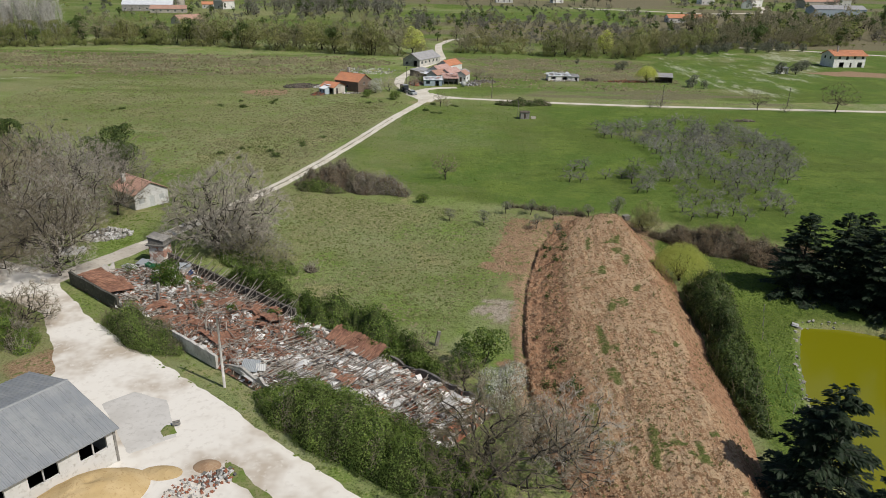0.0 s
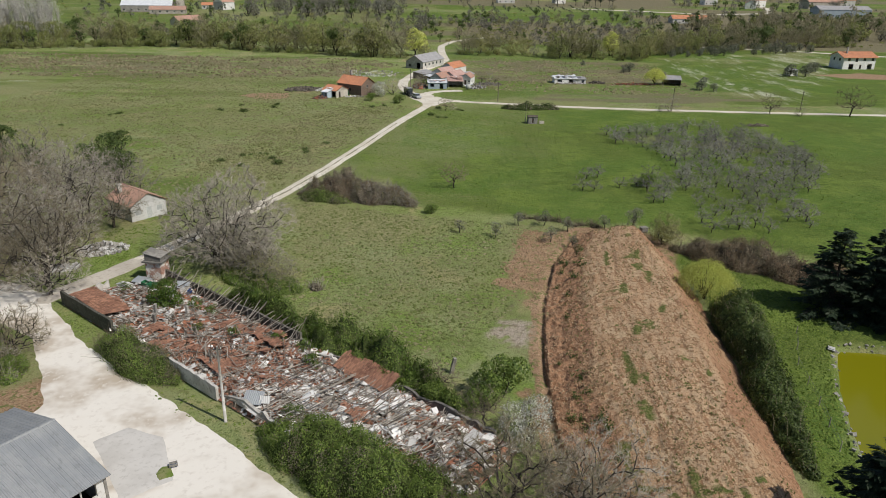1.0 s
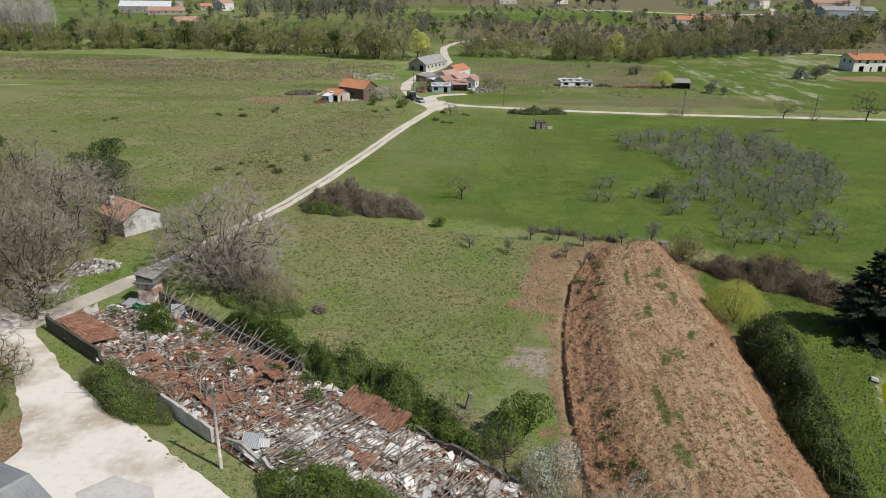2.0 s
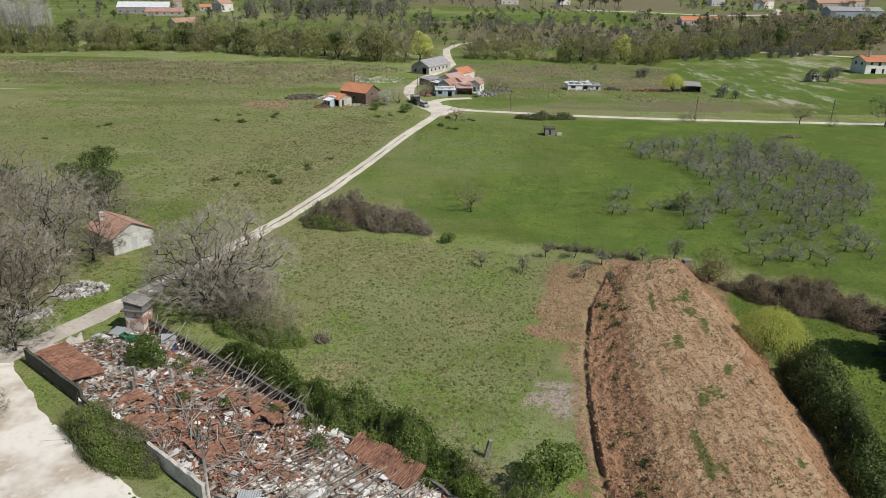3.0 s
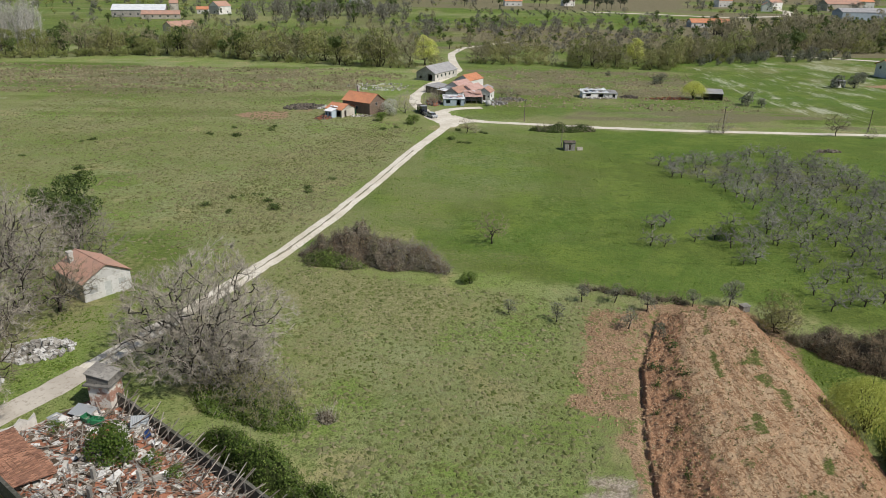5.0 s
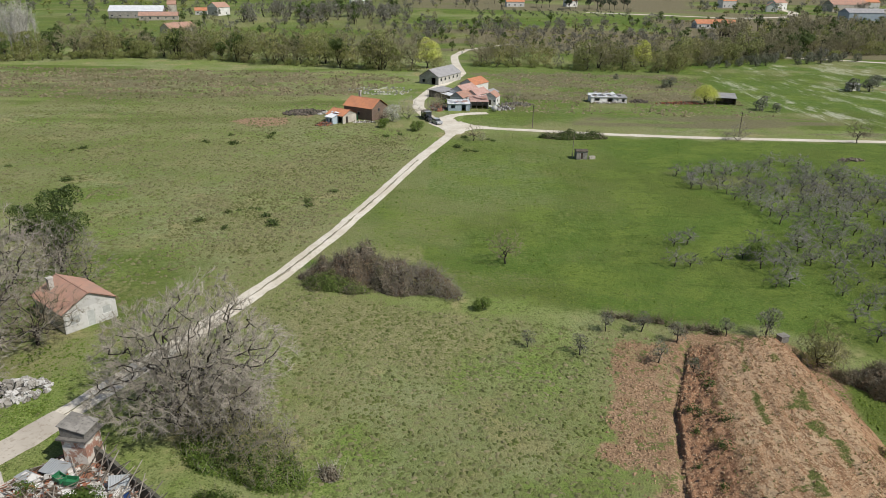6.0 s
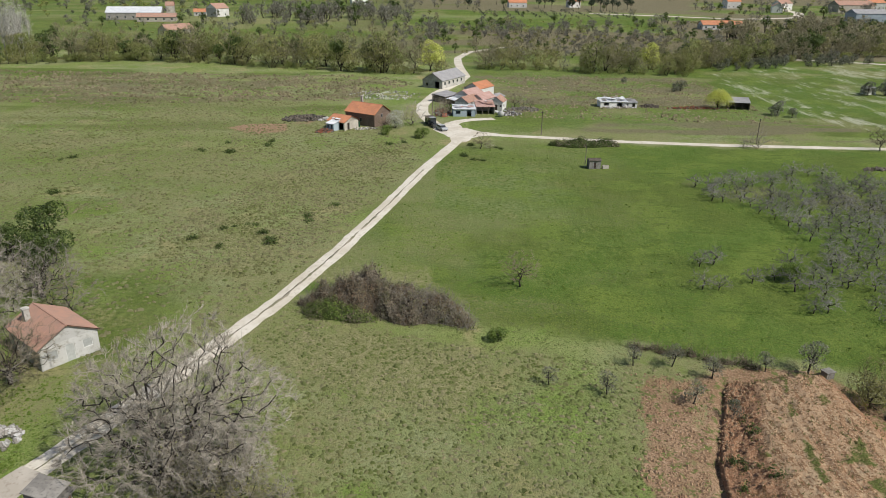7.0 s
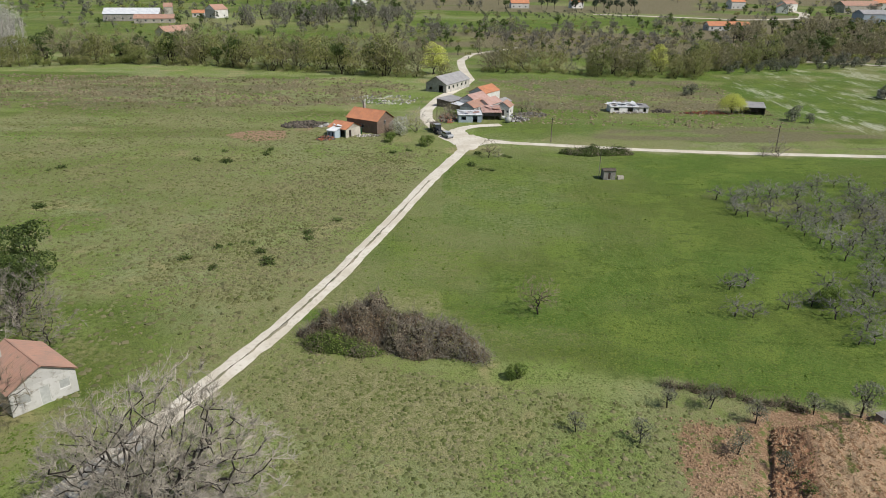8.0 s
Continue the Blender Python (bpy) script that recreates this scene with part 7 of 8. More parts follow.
def loose_sheets(x, y, rx, ry, base, count, mats, label, seed):
    """Roofing sheets lying askew on a shed roof or among scrap."""
    r = np.random.default_rng(seed)
    ob = thing("loose_sheets", pose(x, y, land1(x, y)), label, "scrap sheets")
    for k in range(count):
        part("roof_sheet", roof_sheet(r.uniform(1.0, 2.4), r.uniform(0.7, 1.3), 0.2, 0.02, 0.02).mesh("roof_sheet", mats[k % len(mats)]), ob, m=pose(r.uniform(-rx, rx), r.uniform(-ry, ry), base + r.uniform(0, 0.25), r.normal(4, 7), r.normal(0, 7), r.uniform(0, 180)))
    return ob


loose_sheets(-5.2, 265.4, 2.6, 1.6, 2.55, 9, [M_ROOF_WHITE, M_ROOF_GREY, M_ROOF_PINK], "loose pale sheets weighing down the shed roof", 41)
loose_sheets(1.8, 270.8, 2.2, 2.2, 3.0, 7, [M_ROOF_PINK, M_ROOF_WHITE, M_ROOF_OLD], "odd pink and white sheets patched over the carport", 45)
loose_sheets(9.0, 269.6, 3.6, 2.6, 0.15, 14, [M_ROOF_GREY, M_ZINC, M_ROOF_WHITE], "dumped sheets of scrap beside the huts", 42)
rubble("scrap_heap", 9.6, 267.8, 3.8, 2.6, 240, 0.55, [M_CONCRETE, M_SLAB, M_TIMBER, M_PIPE], "heap of pale scrap beside the huts", "scrap heap", 19, 20, 1.0)
rubble("scrap_heap", 14.0, 276.0, 6.5, 4.0, 220, 0.5, [M_TIMBER2, M_CONCRETE, M_TIMBER], "scattered scrap wood by the huts", "scrap heap", 20, 10, 0.7)
rubble("brush_heap", -11.4, 268.6, 2.6, 7.0, 320, 0.6, [M_TIMBER, M_TIMBER2, M_BRICKRED], "stacked logs and brushwood beside the lane", "wood pile", 21, 0, 0.9)
for x, y, ms, size, turn in ((-11.6, 262.6, SMALL_A, 0.8, 0.4), (-10.6, 267.0, SMALL_B, 0.75, 1.2), (-12.2, 272.0, SMALL_B, 0.8, 2.3), (-11.0, 276.5, SMALL_A, 0.9, 3.3), (11.8, 279.0, SMALL_A, 1.0, 4.1), (14.6, 281.0, SMALL_B, 0.9, 5.0), (17.2, 278.4, SMALL_A, 0.7, 0.7)):
    plant("bare_shrub", x, y, ms, "straggly leafless shrub among the clutter by the huts", "shrub", turn, size)
plant("green_bush", -9.4, 271.0, DARK_BUSH, "rounded green bush among the clutter by the huts", "bush", 0.3, 0.7)


def water_tank(x, y):
    h = Heap()
    n, k = 14, 8
    a, b = np.meshgrid(np.linspace(0, 2 * np.pi, n, endpoint=False), np.linspace(-np.pi / 2, np.pi / 2, k))
    v = np.stack([np.cos(a) * np.cos(b) * 1.1, np.sin(a) * np.cos(b) * 1.1, np.sin(b) * 1.1 + 1.05], -1)
    i = np.arange(n * k).reshape(k, n)
    h.add(v.reshape(-1, 3), np.stack([i[:-1], np.roll(i, -1, 1)[:-1], np.roll(i, -1, 1)[1:], i[1:]], -1).reshape(-1, 4))
    h.tube((0, 0, 2.1), (0, 0, 2.35), 0.3, 0.3, 10)
    whole("water_tank", h.mesh("water_tank", M_FRAME, True), "round white water tank by the huts", "water tank", pose(6.4, 263.6, 0) @ Matrix.Scale(0.9, 4))


water_tank(9.6, 265.2)


# red-roofed farmhouse with lean-to
house("farmhouse", -33.0, 251.0, -33.0, 10.6, 7.2, 3.6, 5.8, M_SHADEDWALL, M_ROOF_RED, "farmhouse with brown walls darkened as porch shade and a bright orange tile roof", holes={"f": [(1.2, 2.4, 0.0, 2.1, "door"), (5.0, 6.0, 1.2, 2.3, "window")], "r": [(2.6, 3.6, 2.4, 3.4, "window")]}, chimney=(-3.0, 1.2, 7.4))
house("outbuilding", -39.2, 244.4, -33.0, 6.0, 6.0, 2.3, 3.6, M_RENDER, M_ROOF_RED, "low outbuilding with a patched orange roof", "outbuilding", holes={"r": [(1.0, 2.0, 0.0, 2.0, "door")], "f": [(0.5, 2.6, 0.0, 2.0, "open"), (3.6, 5.6, 0.0, 2.0, "open")]})
loose_sheets(-40.4, 242.6, 1.4, 0.9, 2.75, 5, [M_ROOF_WHITE], "pale sheets laid over the outbuilding's orange tiles", 43)
lean_to("lean_to_shed", -41.6, 241.0, -33.0, 2.6, 2.4, 2.0, 2.5, M_BLUEWALL, M_ROOF_WHITE, "small lean-to shed of pale sheets")
whole("plastic_sheet", Heap().box((-0.9, -0.05, 0), (0.9, 0.05, 1.7)).mesh("plastic_sheet", M_GREENPLASTIC), "bright green sheet hung by the farmhouse", "plastic sheet", pose(-35.4, 245.8, 0, 8, 0, -33))
rubble("rubble_heap", -43.4, 238.4, 2.6, 1.7, 260, 0.5, [M_BRICKRED, M_TIMBER], "reddish-brown heap of sticks beside the outbuilding", "brush heap", 17, 20, 1.2)
rubble("rubble_heap", -33.2, 243.0, 3.6, 1.2, 110, 0.4, [M_SLAB, M_TIMBER, M_STONE], "odd boxes and stones in front of the farmhouse", "clutter", 18, 14, 0.4)
plant("blossom_tree", -24.6, 245.4, BLOSSOM, "pale blossoming tree beside the farmhouse", "tree", 1.4, 1.1)
plant("bare_tree", -27.4, 243.2, SMALL_A, "bare tree in front of the farmhouse", "tree", 0.5, 0.85)
plant("bare_tree", -20.2, 249.4, SMALL_B, "bushy bare tree beside the farmhouse", "tree", 0.5, 1.3)
plant("green_bush", -16.8, 232.6, DARK_BUSH, "dark green bush beside the track", "bush", 0.7, 0.85)
plant("green_bush", -26.2, 236.0, DARK_BUSH, "dark green bush in the grass by the farmhouse", "bush", 1.7, 0.8)


def vehicle(name, x, y, turn, length, width, paint, label, category, cab, tall):
    """cab: (start, end) of the glazed cabin along the length; tall: roof height."""
    ob = thing(name, pose(x, y, 0.07, 0, 0, turn), label, category)
    w, hl = width / 2, length / 2
    body = Heap().prism([(-hl, 0.35), (hl, 0.35), (hl, 0.75), (hl - 0.15, 0.92), (-hl + 0.1, 0.98), (-hl, 0.8)], -w, w)
    part("body", body.mesh("body", paint), ob)
    a, b = cab
    part("cabin", Heap().prism([(a, 0.96), (b, 0.93), (b - 0.45, tall - 0.06), (a + 0.3, tall - 0.06)], -w + 0.1, w - 0.1).mesh("cabin", M_GLASS), ob)
    part("roof", Heap().prism([(a + 0.3, tall - 0.06), (b - 0.45, tall - 0.06), (b - 0.55, tall), (a + 0.4, tall)], -w + 0.12, w - 0.12).mesh("roof", paint), ob)
    for sx in (-hl + 0.8, hl - 0.8):
        for sy in (-w, w - 0.2):
            wh = part("wheel", Heap().tube((0, 0, 0), (0, 0.2, 0), 0.33, 0.33, 12).mesh("tyre", M_TYRE), ob, m=pose(sx, sy, 0.33))
            part("rim", Heap().tube((0, -0.01, 0), (0, 0.21, 0), 0.19, 0.19, 10).mesh("rim", M_PIPE), wh)
    for sy in (-w + 0.25, w - 0.25):
        part("headlight", Heap().box((hl - 0.02, sy - 0.15, 0.6), (hl + 0.03, sy + 0.15, 0.75)).mesh("headlight", M_FRAME), ob)
    return ob


def tractor(x, y, turn):
    ob = thing("tractor", pose(x, y, 0.07, 0, 0, turn), "dark tractor with a cab parked at the junction", "tractor")
    part("bonnet", Heap().prism([(0.2, 0.7), (2.1, 0.7), (2.1, 1.3), (0.2, 1.55)], -0.4, 0.4).mesh("bonnet", M_CARPAINT), ob)
    part("cab", Heap().prism([(-1.1, 0.9), (0.3, 0.9), (0.2, 2.35), (-1.0, 2.35)], -0.75, 0.75).mesh("cab", M_GLASS), ob)
    part("cab_roof", Heap().box((-1.2, -0.85, 2.35), (0.35, 0.85, 2.5)).mesh("cab_roof", M_SILVER), ob)
    part("loader", Heap().box((2.3, -0.9, 0.3), (2.9, 0.9, 0.9)).box((0.6, -0.62, 0.9), (2.4, -0.5, 1.05)).box((0.6, 0.5, 0.9), (2.4, 0.62, 1.05)).mesh("loader", M_PIPE), ob)
    for sx, r, wd in ((-0.7, 0.8, 0.45), (1.6, 0.5, 0.3)):
        for sy in (-1.0, 1.0 - wd):
            wh = part("wheel", Heap().tube((0, 0, 0), (0, wd, 0), r, r, 16).mesh("tyre", M_TYRE), ob, m=pose(sx, sy, r))
            part("rim", Heap().tube((0, -0.02, 0), (0, wd + 0.02, 0), r * 0.5, r * 0.5, 10).mesh("rim", M_PIPE), wh)


tractor(-14.2, 248.0, -70)
lean_to("farm_trailer", -14.9, 251.6, 20, 2.2, 3.6, 1.9, 1.95, M_CARPAINT, M_TIMBER, "dark boxy farm trailer behind the tractor", "trailer", z=0.06)
vehicle("car", -11.6, 242.8, -62, 4.2, 1.75, M_SILVER, "silver hatchback parked at the junction", "car", (-1.7, 1.0), 1.48)

# ramshackle sheds in the far field
lean_to("scrap_shed", 45.0, 284.6, 3, 9.0, 4.6, 1.9, 2.5, M_SLAB, M_ROOF_WHITE, "long shed patched with white sheets and boards")
loose_sheets(45.6, 285.0, 4.6, 2.0, 2.3, 26, [M_ROOF_WHITE, M_ROOF_GREY, M_ZINC, M_TIMBER2], "loose grey sheets and boards on the shed roof", 44)
lean_to("scrap_shed", 50.6, 284.4, 3, 4.4, 4.0, 1.7, 2.1, M_SLAB, M_ROOF_GREY, "low shed patched with pale boards")
rubble("scrap_heap", 47.0, 281.6, 6.0, 1.0, 120, 0.45, [M_TIMBER2, M_SLAB, M_CONCRETE], "boards and pale scrap strewn before the shed", "scrap heap", 22, 3, 0.4)
lean_to("shack", 86.8, 284.0, -12, 6.6, 5.0, 2.3, 3.2, M_TIMBER, M_ROOF_GREY, "open-fronted shack with a pale sheet roof", open_front=True)
rubble("brick_heap", 71.5, 282.6, 9.0, 1.6, 330, 0.5, [M_BRICKRED, M_BRICKRED, M_TIMBER], "long low heap of red bricks in the field", "brick heap", 23, 2, 0.7)
rubble("brush_heap", 57.5, 284.4, 3.5, 2.4, 90, 0.7, [M_TIMBER], "brown heap of cut branches", "brush heap", 24, 10, 0.9)
house("field_hut", 23.2, 204.6, 4.0, 2.6, 2.2, 1.9, 2.15, M_CONCRETE, M_TIMBER, "tiny grey rendered field hut with a weathered brown roof", "hut", holes={"f": [(0.9, 1.6, 0.0, 1.6, "door")]}, over=0.15)
whole("stone_trough", Heap().box((-0.7, -0.4, 0), (0.7, -0.28, 0.7)).box((-0.7, 0.28, 0), (0.7, 0.4, 0.7)).box((-0.7, -0.28, 0), (-0.58, 0.28, 0.7)).box((0.58, -0.28, 0), (0.7, 0.28, 0.7)).box((-0.58, -0.28, 0), (0.58, 0.28, 0.12)).mesh("stone_trough", M_RENDER), "small stone trough beside the field hut", "trough", pose(25.8, 204.2, 0, 0, 0, 10))
rubble("brush_heap", 88.5, 206.0, 3.2, 1.0, 60, 0.6, [M_TIMBER], "heap of pruned branches in the field", "brush heap", 25, 5, 0.6)
house("villa", 193.0, 350.0, 8.0, 16.5, 10.0, 5.6, 7.6, M_WHITE, M_ROOF_RED, "two-storey white house with a red tile roof", holes={"f": [(2.0, 3.4, 3.9, 5.2, "window"), (6.0, 7.4, 3.4, 5.4, "window"), (10.0, 11.4, 3.9, 5.2, "window"), (14.2, 15.6, 3.9, 5.2, "window"), (3.0, 5.4, 0.0, 2.4, "open"), (8.5, 9.6, 0.0, 2.2, "door"), (12.6, 15.0, 0.0, 2.4, "open")], "l": [(2.0, 3.4, 3.6, 5.0, "window"), (6.0, 7.4, 3.6, 5.0, "window")]}, over=0.9, pitch=0.5, chimney=(-5.0, -1.5, 9.6))
lean_to("garden_shed", 150.0, 319.0, 10, 4.0, 3.0, 2.4, 2.8, M_WHITE, M_ROOF_GREY, "small white shed among olive trees")
whole("pump_box", Heap().box((-0.7, -0.55, 0), (0.7, 0.55, 1.0)).box((-0.8, -0.65, 1.0), (0.8, 0.65, 1.12)).box((-0.35, -0.58, 0.1), (0.35, -0.55, 0.85)).mesh("pump_box", M_CONCRETE), "small grey concrete well housing by the trees", "well housing", pose(32.8, 118.4, land1(32.8, 118.4), 0, 0, 20) @ Matrix.Scale(0.8, 4))

# far farms and village
FAR = (
    (-244, 600, 14, 38, 22, 5, 8.6, M_RENDER_GREY, M_ROOF_WHITE, "large farm hall with a white sheet roof", "farm hall"),
    (-222, 584, 14, 27, 9, 3.4, 5.8, M_RENDER, M_ROOF_OLD, "long cream farm building with a red roof", "farmhouse"),
    (-222, 612, 14, 6, 6, 9, 11.5, M_RENDER, M_ROOF_OLD, "narrow farm tower with a small red roof", "tower"),
    (-186, 522, 62, 22, 9, 3, 6.0, M_RENDER, M_ROOF_OLD, "barn with a dull orange roof", "barn"),
    (-190, 625, 60, 13, 11, 6.5, 10, M_WHITE, M_ROOF_OLD, "tall white gabled house with a red roof", "house"),
    (-205, 628, 14, 9, 7, 3.5, 5.5, M_WHITE, M_ROOF_RED, "small white house with a red roof", "house"),
    (-100, 800, 20, 16, 10, 7, 9, M_WHITE, M_ROOF_OLD, "white house among far trees", "house"),
    (186, 583, 6, 24, 9, 3.6, 6.2, M_WHITE, M_ROOF_RED, "long white bungalow with red tile roofs", "house"),
    (201, 590, 6, 12, 8, 3.4, 5.4, M_WHITE, M_ROOF_RED, "white annex with a red tile roof", "house"),
    (352, 668, 4, 48, 16, 7, 10, M_BLUEWALL, M_ROOF_GREY, "long pale blue hall at the village edge", "hall"),
    (395, 790, 10, 40, 16, 7, 11, M_RENDER, M_ROOF_OLD, "village house with a red roof", "house"),
    (330, 800, 30, 18, 11, 7, 10, M_WHITE, M_ROOF_OLD, "white village house with a red roof", "house"),
    (312, 770, 70, 14, 10, 6, 9, M_WHITE, M_ROOF_OLD, "white village house with a red roof", "house"),
    (286, 820, 15, 16, 10, 7, 10, M_WHITE, M_ROOF_RED, "white village house with a red roof", "house"),
    (440, 830, 15, 20, 12, 7, 10, M_WHITE, M_ROOF_RED, "white village house with a red roof", "house"),
    (60, 790, 5, 18, 10, 5, 8, M_WHITE, M_ROOF_RED, "white house beyond an orchard", "house"),
    (118, 800, 15, 12, 9, 6, 8, M_WHITE, M_ROOF_RED, "white house behind dark evergreens", "house"),
)
for x, y, turn, L, W, e, r, wl, rf, lab, cat in FAR:
    n = max(2, int(L / 5))
    wins = [(L * (k + 0.3) / n, L * (k + 0.3) / n + 1.4, 1.2, 2.6, "window") for k in range(n)]
    house("hall" if "hall" in cat else "far_house", x, y, turn, L, W, e, r, wl, rf, lab, cat, holes={"f": wins, "l": [(W / 2 - 0.7, W / 2 + 0.7, 1.2, 2.6, "window")]}, over=0.4, pitch=0.8, z=land1(x, y) - 0.3)
ribbon("road_village", [(120, 720), (180, 700), (240, 672), (300, 700), (330, 760), (335, 830), (380, 900)], 9, M_TRACK, "pale village road in the distance", "road", lift=0.25, step=4, seed=12)
ribbon("road_far_east", [(150, 440), (190, 430), (225, 412), (262, 392), (330, 370)], 5.0, M_TRACK, "pale road past the olive grove", "road", lift=0.15, step=2, seed=13)

# ---- collapsed farm building ----
RUIN = thing("ruined_building", pose(-50.0, 85.0, 0, 0, 0, -38), "long collapsed building of tiles, rafters and plaster", "ruin")
RL, RW = 61.0, 12.4


def rubble_height(u, v):
    u, v = np.asarray(u, float), np.asarray(v, float)
    edge = sstep(0, 1.2, u) * sstep(RL, RL - 2, u) * sstep(-0.2, 0.8, v) * sstep(RW + 0.2, RW - 0.8, v)
    return edge * (0.55 + 0.7 * fbm(u / 5, v / 4, 91, 3) + 0.5 * fbm(u / 1.1, v / 1.1, 92, 3)) - 0.04


def rubble_material():
    k = Nodes("mixed_rubble")
    at = k.local()
    big, mid, tiny = k.noise(0.16, 3, 0.6, at), k.noise(0.8, 4, 0.7, at), k.noise(3.5, 4, 0.7, at)
    cell = k.node("ShaderNodeTexVoronoi", Vector=at, Scale=2.3)
    hue = k.node("ShaderNodeSeparateColor", Color=cell.outputs["Color"])
    col = k.mix(k.ramp(mid, 0.4, 0.6), (0.15, 0.112, 0.082), (0.075, 0.058, 0.042))
    col = k.mix(k.ramp(k.math("ADD", hue.outputs[0], k.math("MULTIPLY", big, 0.5)), 0.78, 0.82), col, (0.36, 0.16, 0.10))
    col = k.mix(k.ramp(hue.outputs[1], 0.74, 0.78), col, (0.56, 0.54, 0.50))
    col = k.mix(k.ramp(tiny, 0.56, 0.72), col, (0.09, 0.08, 0.06))
    k.bump(k.math("ADD", hue.outputs[2], tiny), 1.0, 0.15)
    return k.done(col, 0.95, 0.0, 0.1)


def build_ruin():
    r = np.random.default_rng(77)
    gu, gv = np.arange(0, RL + 0.01, 0.32), np.arange(-0.2, RW + 0.3, 0.32)
    U, V = np.meshgrid(gu, gv)
    Z = rubble_height(U, V)
    i = np.arange(U.size).reshape(U.shape)
    f = np.stack([i[:-1, :-1], i[:-1, 1:], i[1:, 1:], i[1:, :-1]], -1).reshape(-1, 4)
    part("rubble_floor", mesh_of("rubble_floor", np.stack([U.ravel(), V.ravel(), Z.ravel()], 1), f, rubble_material(), True), RUIN)

    def wall_run(u0, u1, v, low, high, mat, seed, thick=0.3, lean=0.0):
        """A broken wall with an uneven top."""
        n = max(3, int((u1 - u0) / 0.7))
        us = np.linspace(u0, u1, n + 1)
        tops = low + (high - low) * np.clip(0.5 + 1.2 * fbm(us / 2.6, us * 0 + seed, seed, 3) + r.uniform(-0.35, 0.35, n + 1), 0, 1)
        h = Heap()
        v4 = np.stack([np.stack([us, np.full_like(us, v) + a + zz * lean, zz], 1) for a, zz in ((0, us * 0 - 0.1), (thick, us * 0 - 0.1), (thick, tops), (0, tops))], 1)
        k = np.arange(n)[:, None] * 4
        quads = np.concatenate([k + np.array([[a, a + 4, (a + 1) % 4 + 4, (a + 1) % 4]]) for a in range(4)])
        h.add(v4.reshape(-1, 3), quads)
        h.f.setdefault(4, []).append(np.array([[0, 1, 2, 3], [n * 4 + 3, n * 4 + 2, n * 4 + 1, n * 4]]))
        part("wall", h.mesh("wall", mat), RUIN)

    wall_run(0.0, 12.5, -0.15, 1.72, 1.84, M_DARKWALL, 3)
    wall_run(12.5, 25.0, -0.1, 0.7, 1.6, M_DARKWALL, 4)
    wall_run(25.0, 33.2, -0.35, 1.5, 1.9, M_PLASTER, 5)
    wall_run(33.4, 58.0, 0.3, 0.3, 1.2, M_PLASTER, 6)
    wall_run(2.5, 31.0, RW, 1.35, 1.5, M_DARKWALL, 7)
    for k in range(13):
        part("concrete_post", Heap().box((-0.09, -0.08, -0.2), (0.09, 0.0, 1.62)).mesh("concrete_post", M_CONCRETE), RUIN, m=pose(3.4 + k * 2.25, RW - 0.003, 0, 0, 0, 0))
    wall_run(31.0, 58.0, RW, 0.3, 0.9, M_CONCRETE, 8)
    # end wall and cross walls
    for u, v0, v1, hh in ((0.0, 0.2, 6.0, 1.2), (16.5, 4.0, 9.5, 0.9), (34.0, 2.0, 7.0, 0.8), (58.6, 2.5, 9.0, 1.0)):
        h = Heap()
        n = int((v1 - v0) / 0.6)
        vs = np.linspace(v0, v1, n + 1)
        tops = hh * r.uniform(0.55, 1.15, n + 1)
        ring = np.stack([np.stack([np.full_like(vs, u + a), vs, zz], 1) for a, zz in ((0.28, vs * 0 - 0.1), (0, vs * 0 - 0.1), (0, tops), (0.28, tops))], 1)
        k = np.arange(n)[:, None] * 4
        h.add(ring.reshape(-1, 3), np.concatenate([k + np.array([[a, a + 4, (a + 1) % 4 + 4, (a + 1) % 4]]) for a in range(4)]))
        h.f.setdefault(4, []).append(np.array([[0, 1, 2, 3], [n * 4 + 3, n * 4 + 2, n * 4 + 1, n * 4]]))
        part("wall", h.mesh("wall", M_PLASTER), RUIN)
    # concrete posts
    for u, v, hh, tilt in ((12.9, 5.2, 1.9, 6), (16.4, 7.4, 1.8, -5), (14.6, 4.0, 1.7, 12), (8.2, 6.0, 2.6, 48), (6.6, 8.0, 2.2, 60)):
        part("concrete_post", Heap().box((-0.15, -0.15, -0.3), (0.15, 0.15, hh)).mesh("concrete_post", M_STONE), RUIN, m=pose(u, v, 0.25, tilt * 0.6, tilt, 20))

    # barrel tiles still in rows
    def tile(h, m):
        a = np.linspace(0.15, np.pi - 0.15, 5)
        ring = np.stack([np.cos(a) * 0.11, np.zeros(5), np.sin(a) * 0.075], 1)
        ring2 = ring * (0.85, 1, 0.85) + (0, 0.42, 0.015)
        v = np.concatenate([ring, ring2]) @ np.array(m.to_3x3()).T + np.array(m.translation)
        h.add(v, [(k, k + 1, k + 6, k + 5) for k in range(4)])

    def tile_field(u0, v0, cols, rows, m, gap, slump, seed, name="roof_patch", beneath=True):
        rr = np.random.default_rng(seed)
        h = Heap()
        for c in range(cols):
            for q in range(rows):
                if vnoise(c * 0.21 + seed, q * 0.3, seed) < gap or rr.random() < gap * 0.3:
                    continue
                tile(h, m @ pose(c * 0.225, q * 0.36, 0.03 + slump * float(fbm(c * 0.12, q * 0.17, seed, 2)), rr.normal(2, 4), rr.normal(0, 4), rr.normal(0, 5)))
        tagged(part(name, h.mesh(name, M_TILE), RUIN), kind="stuff")
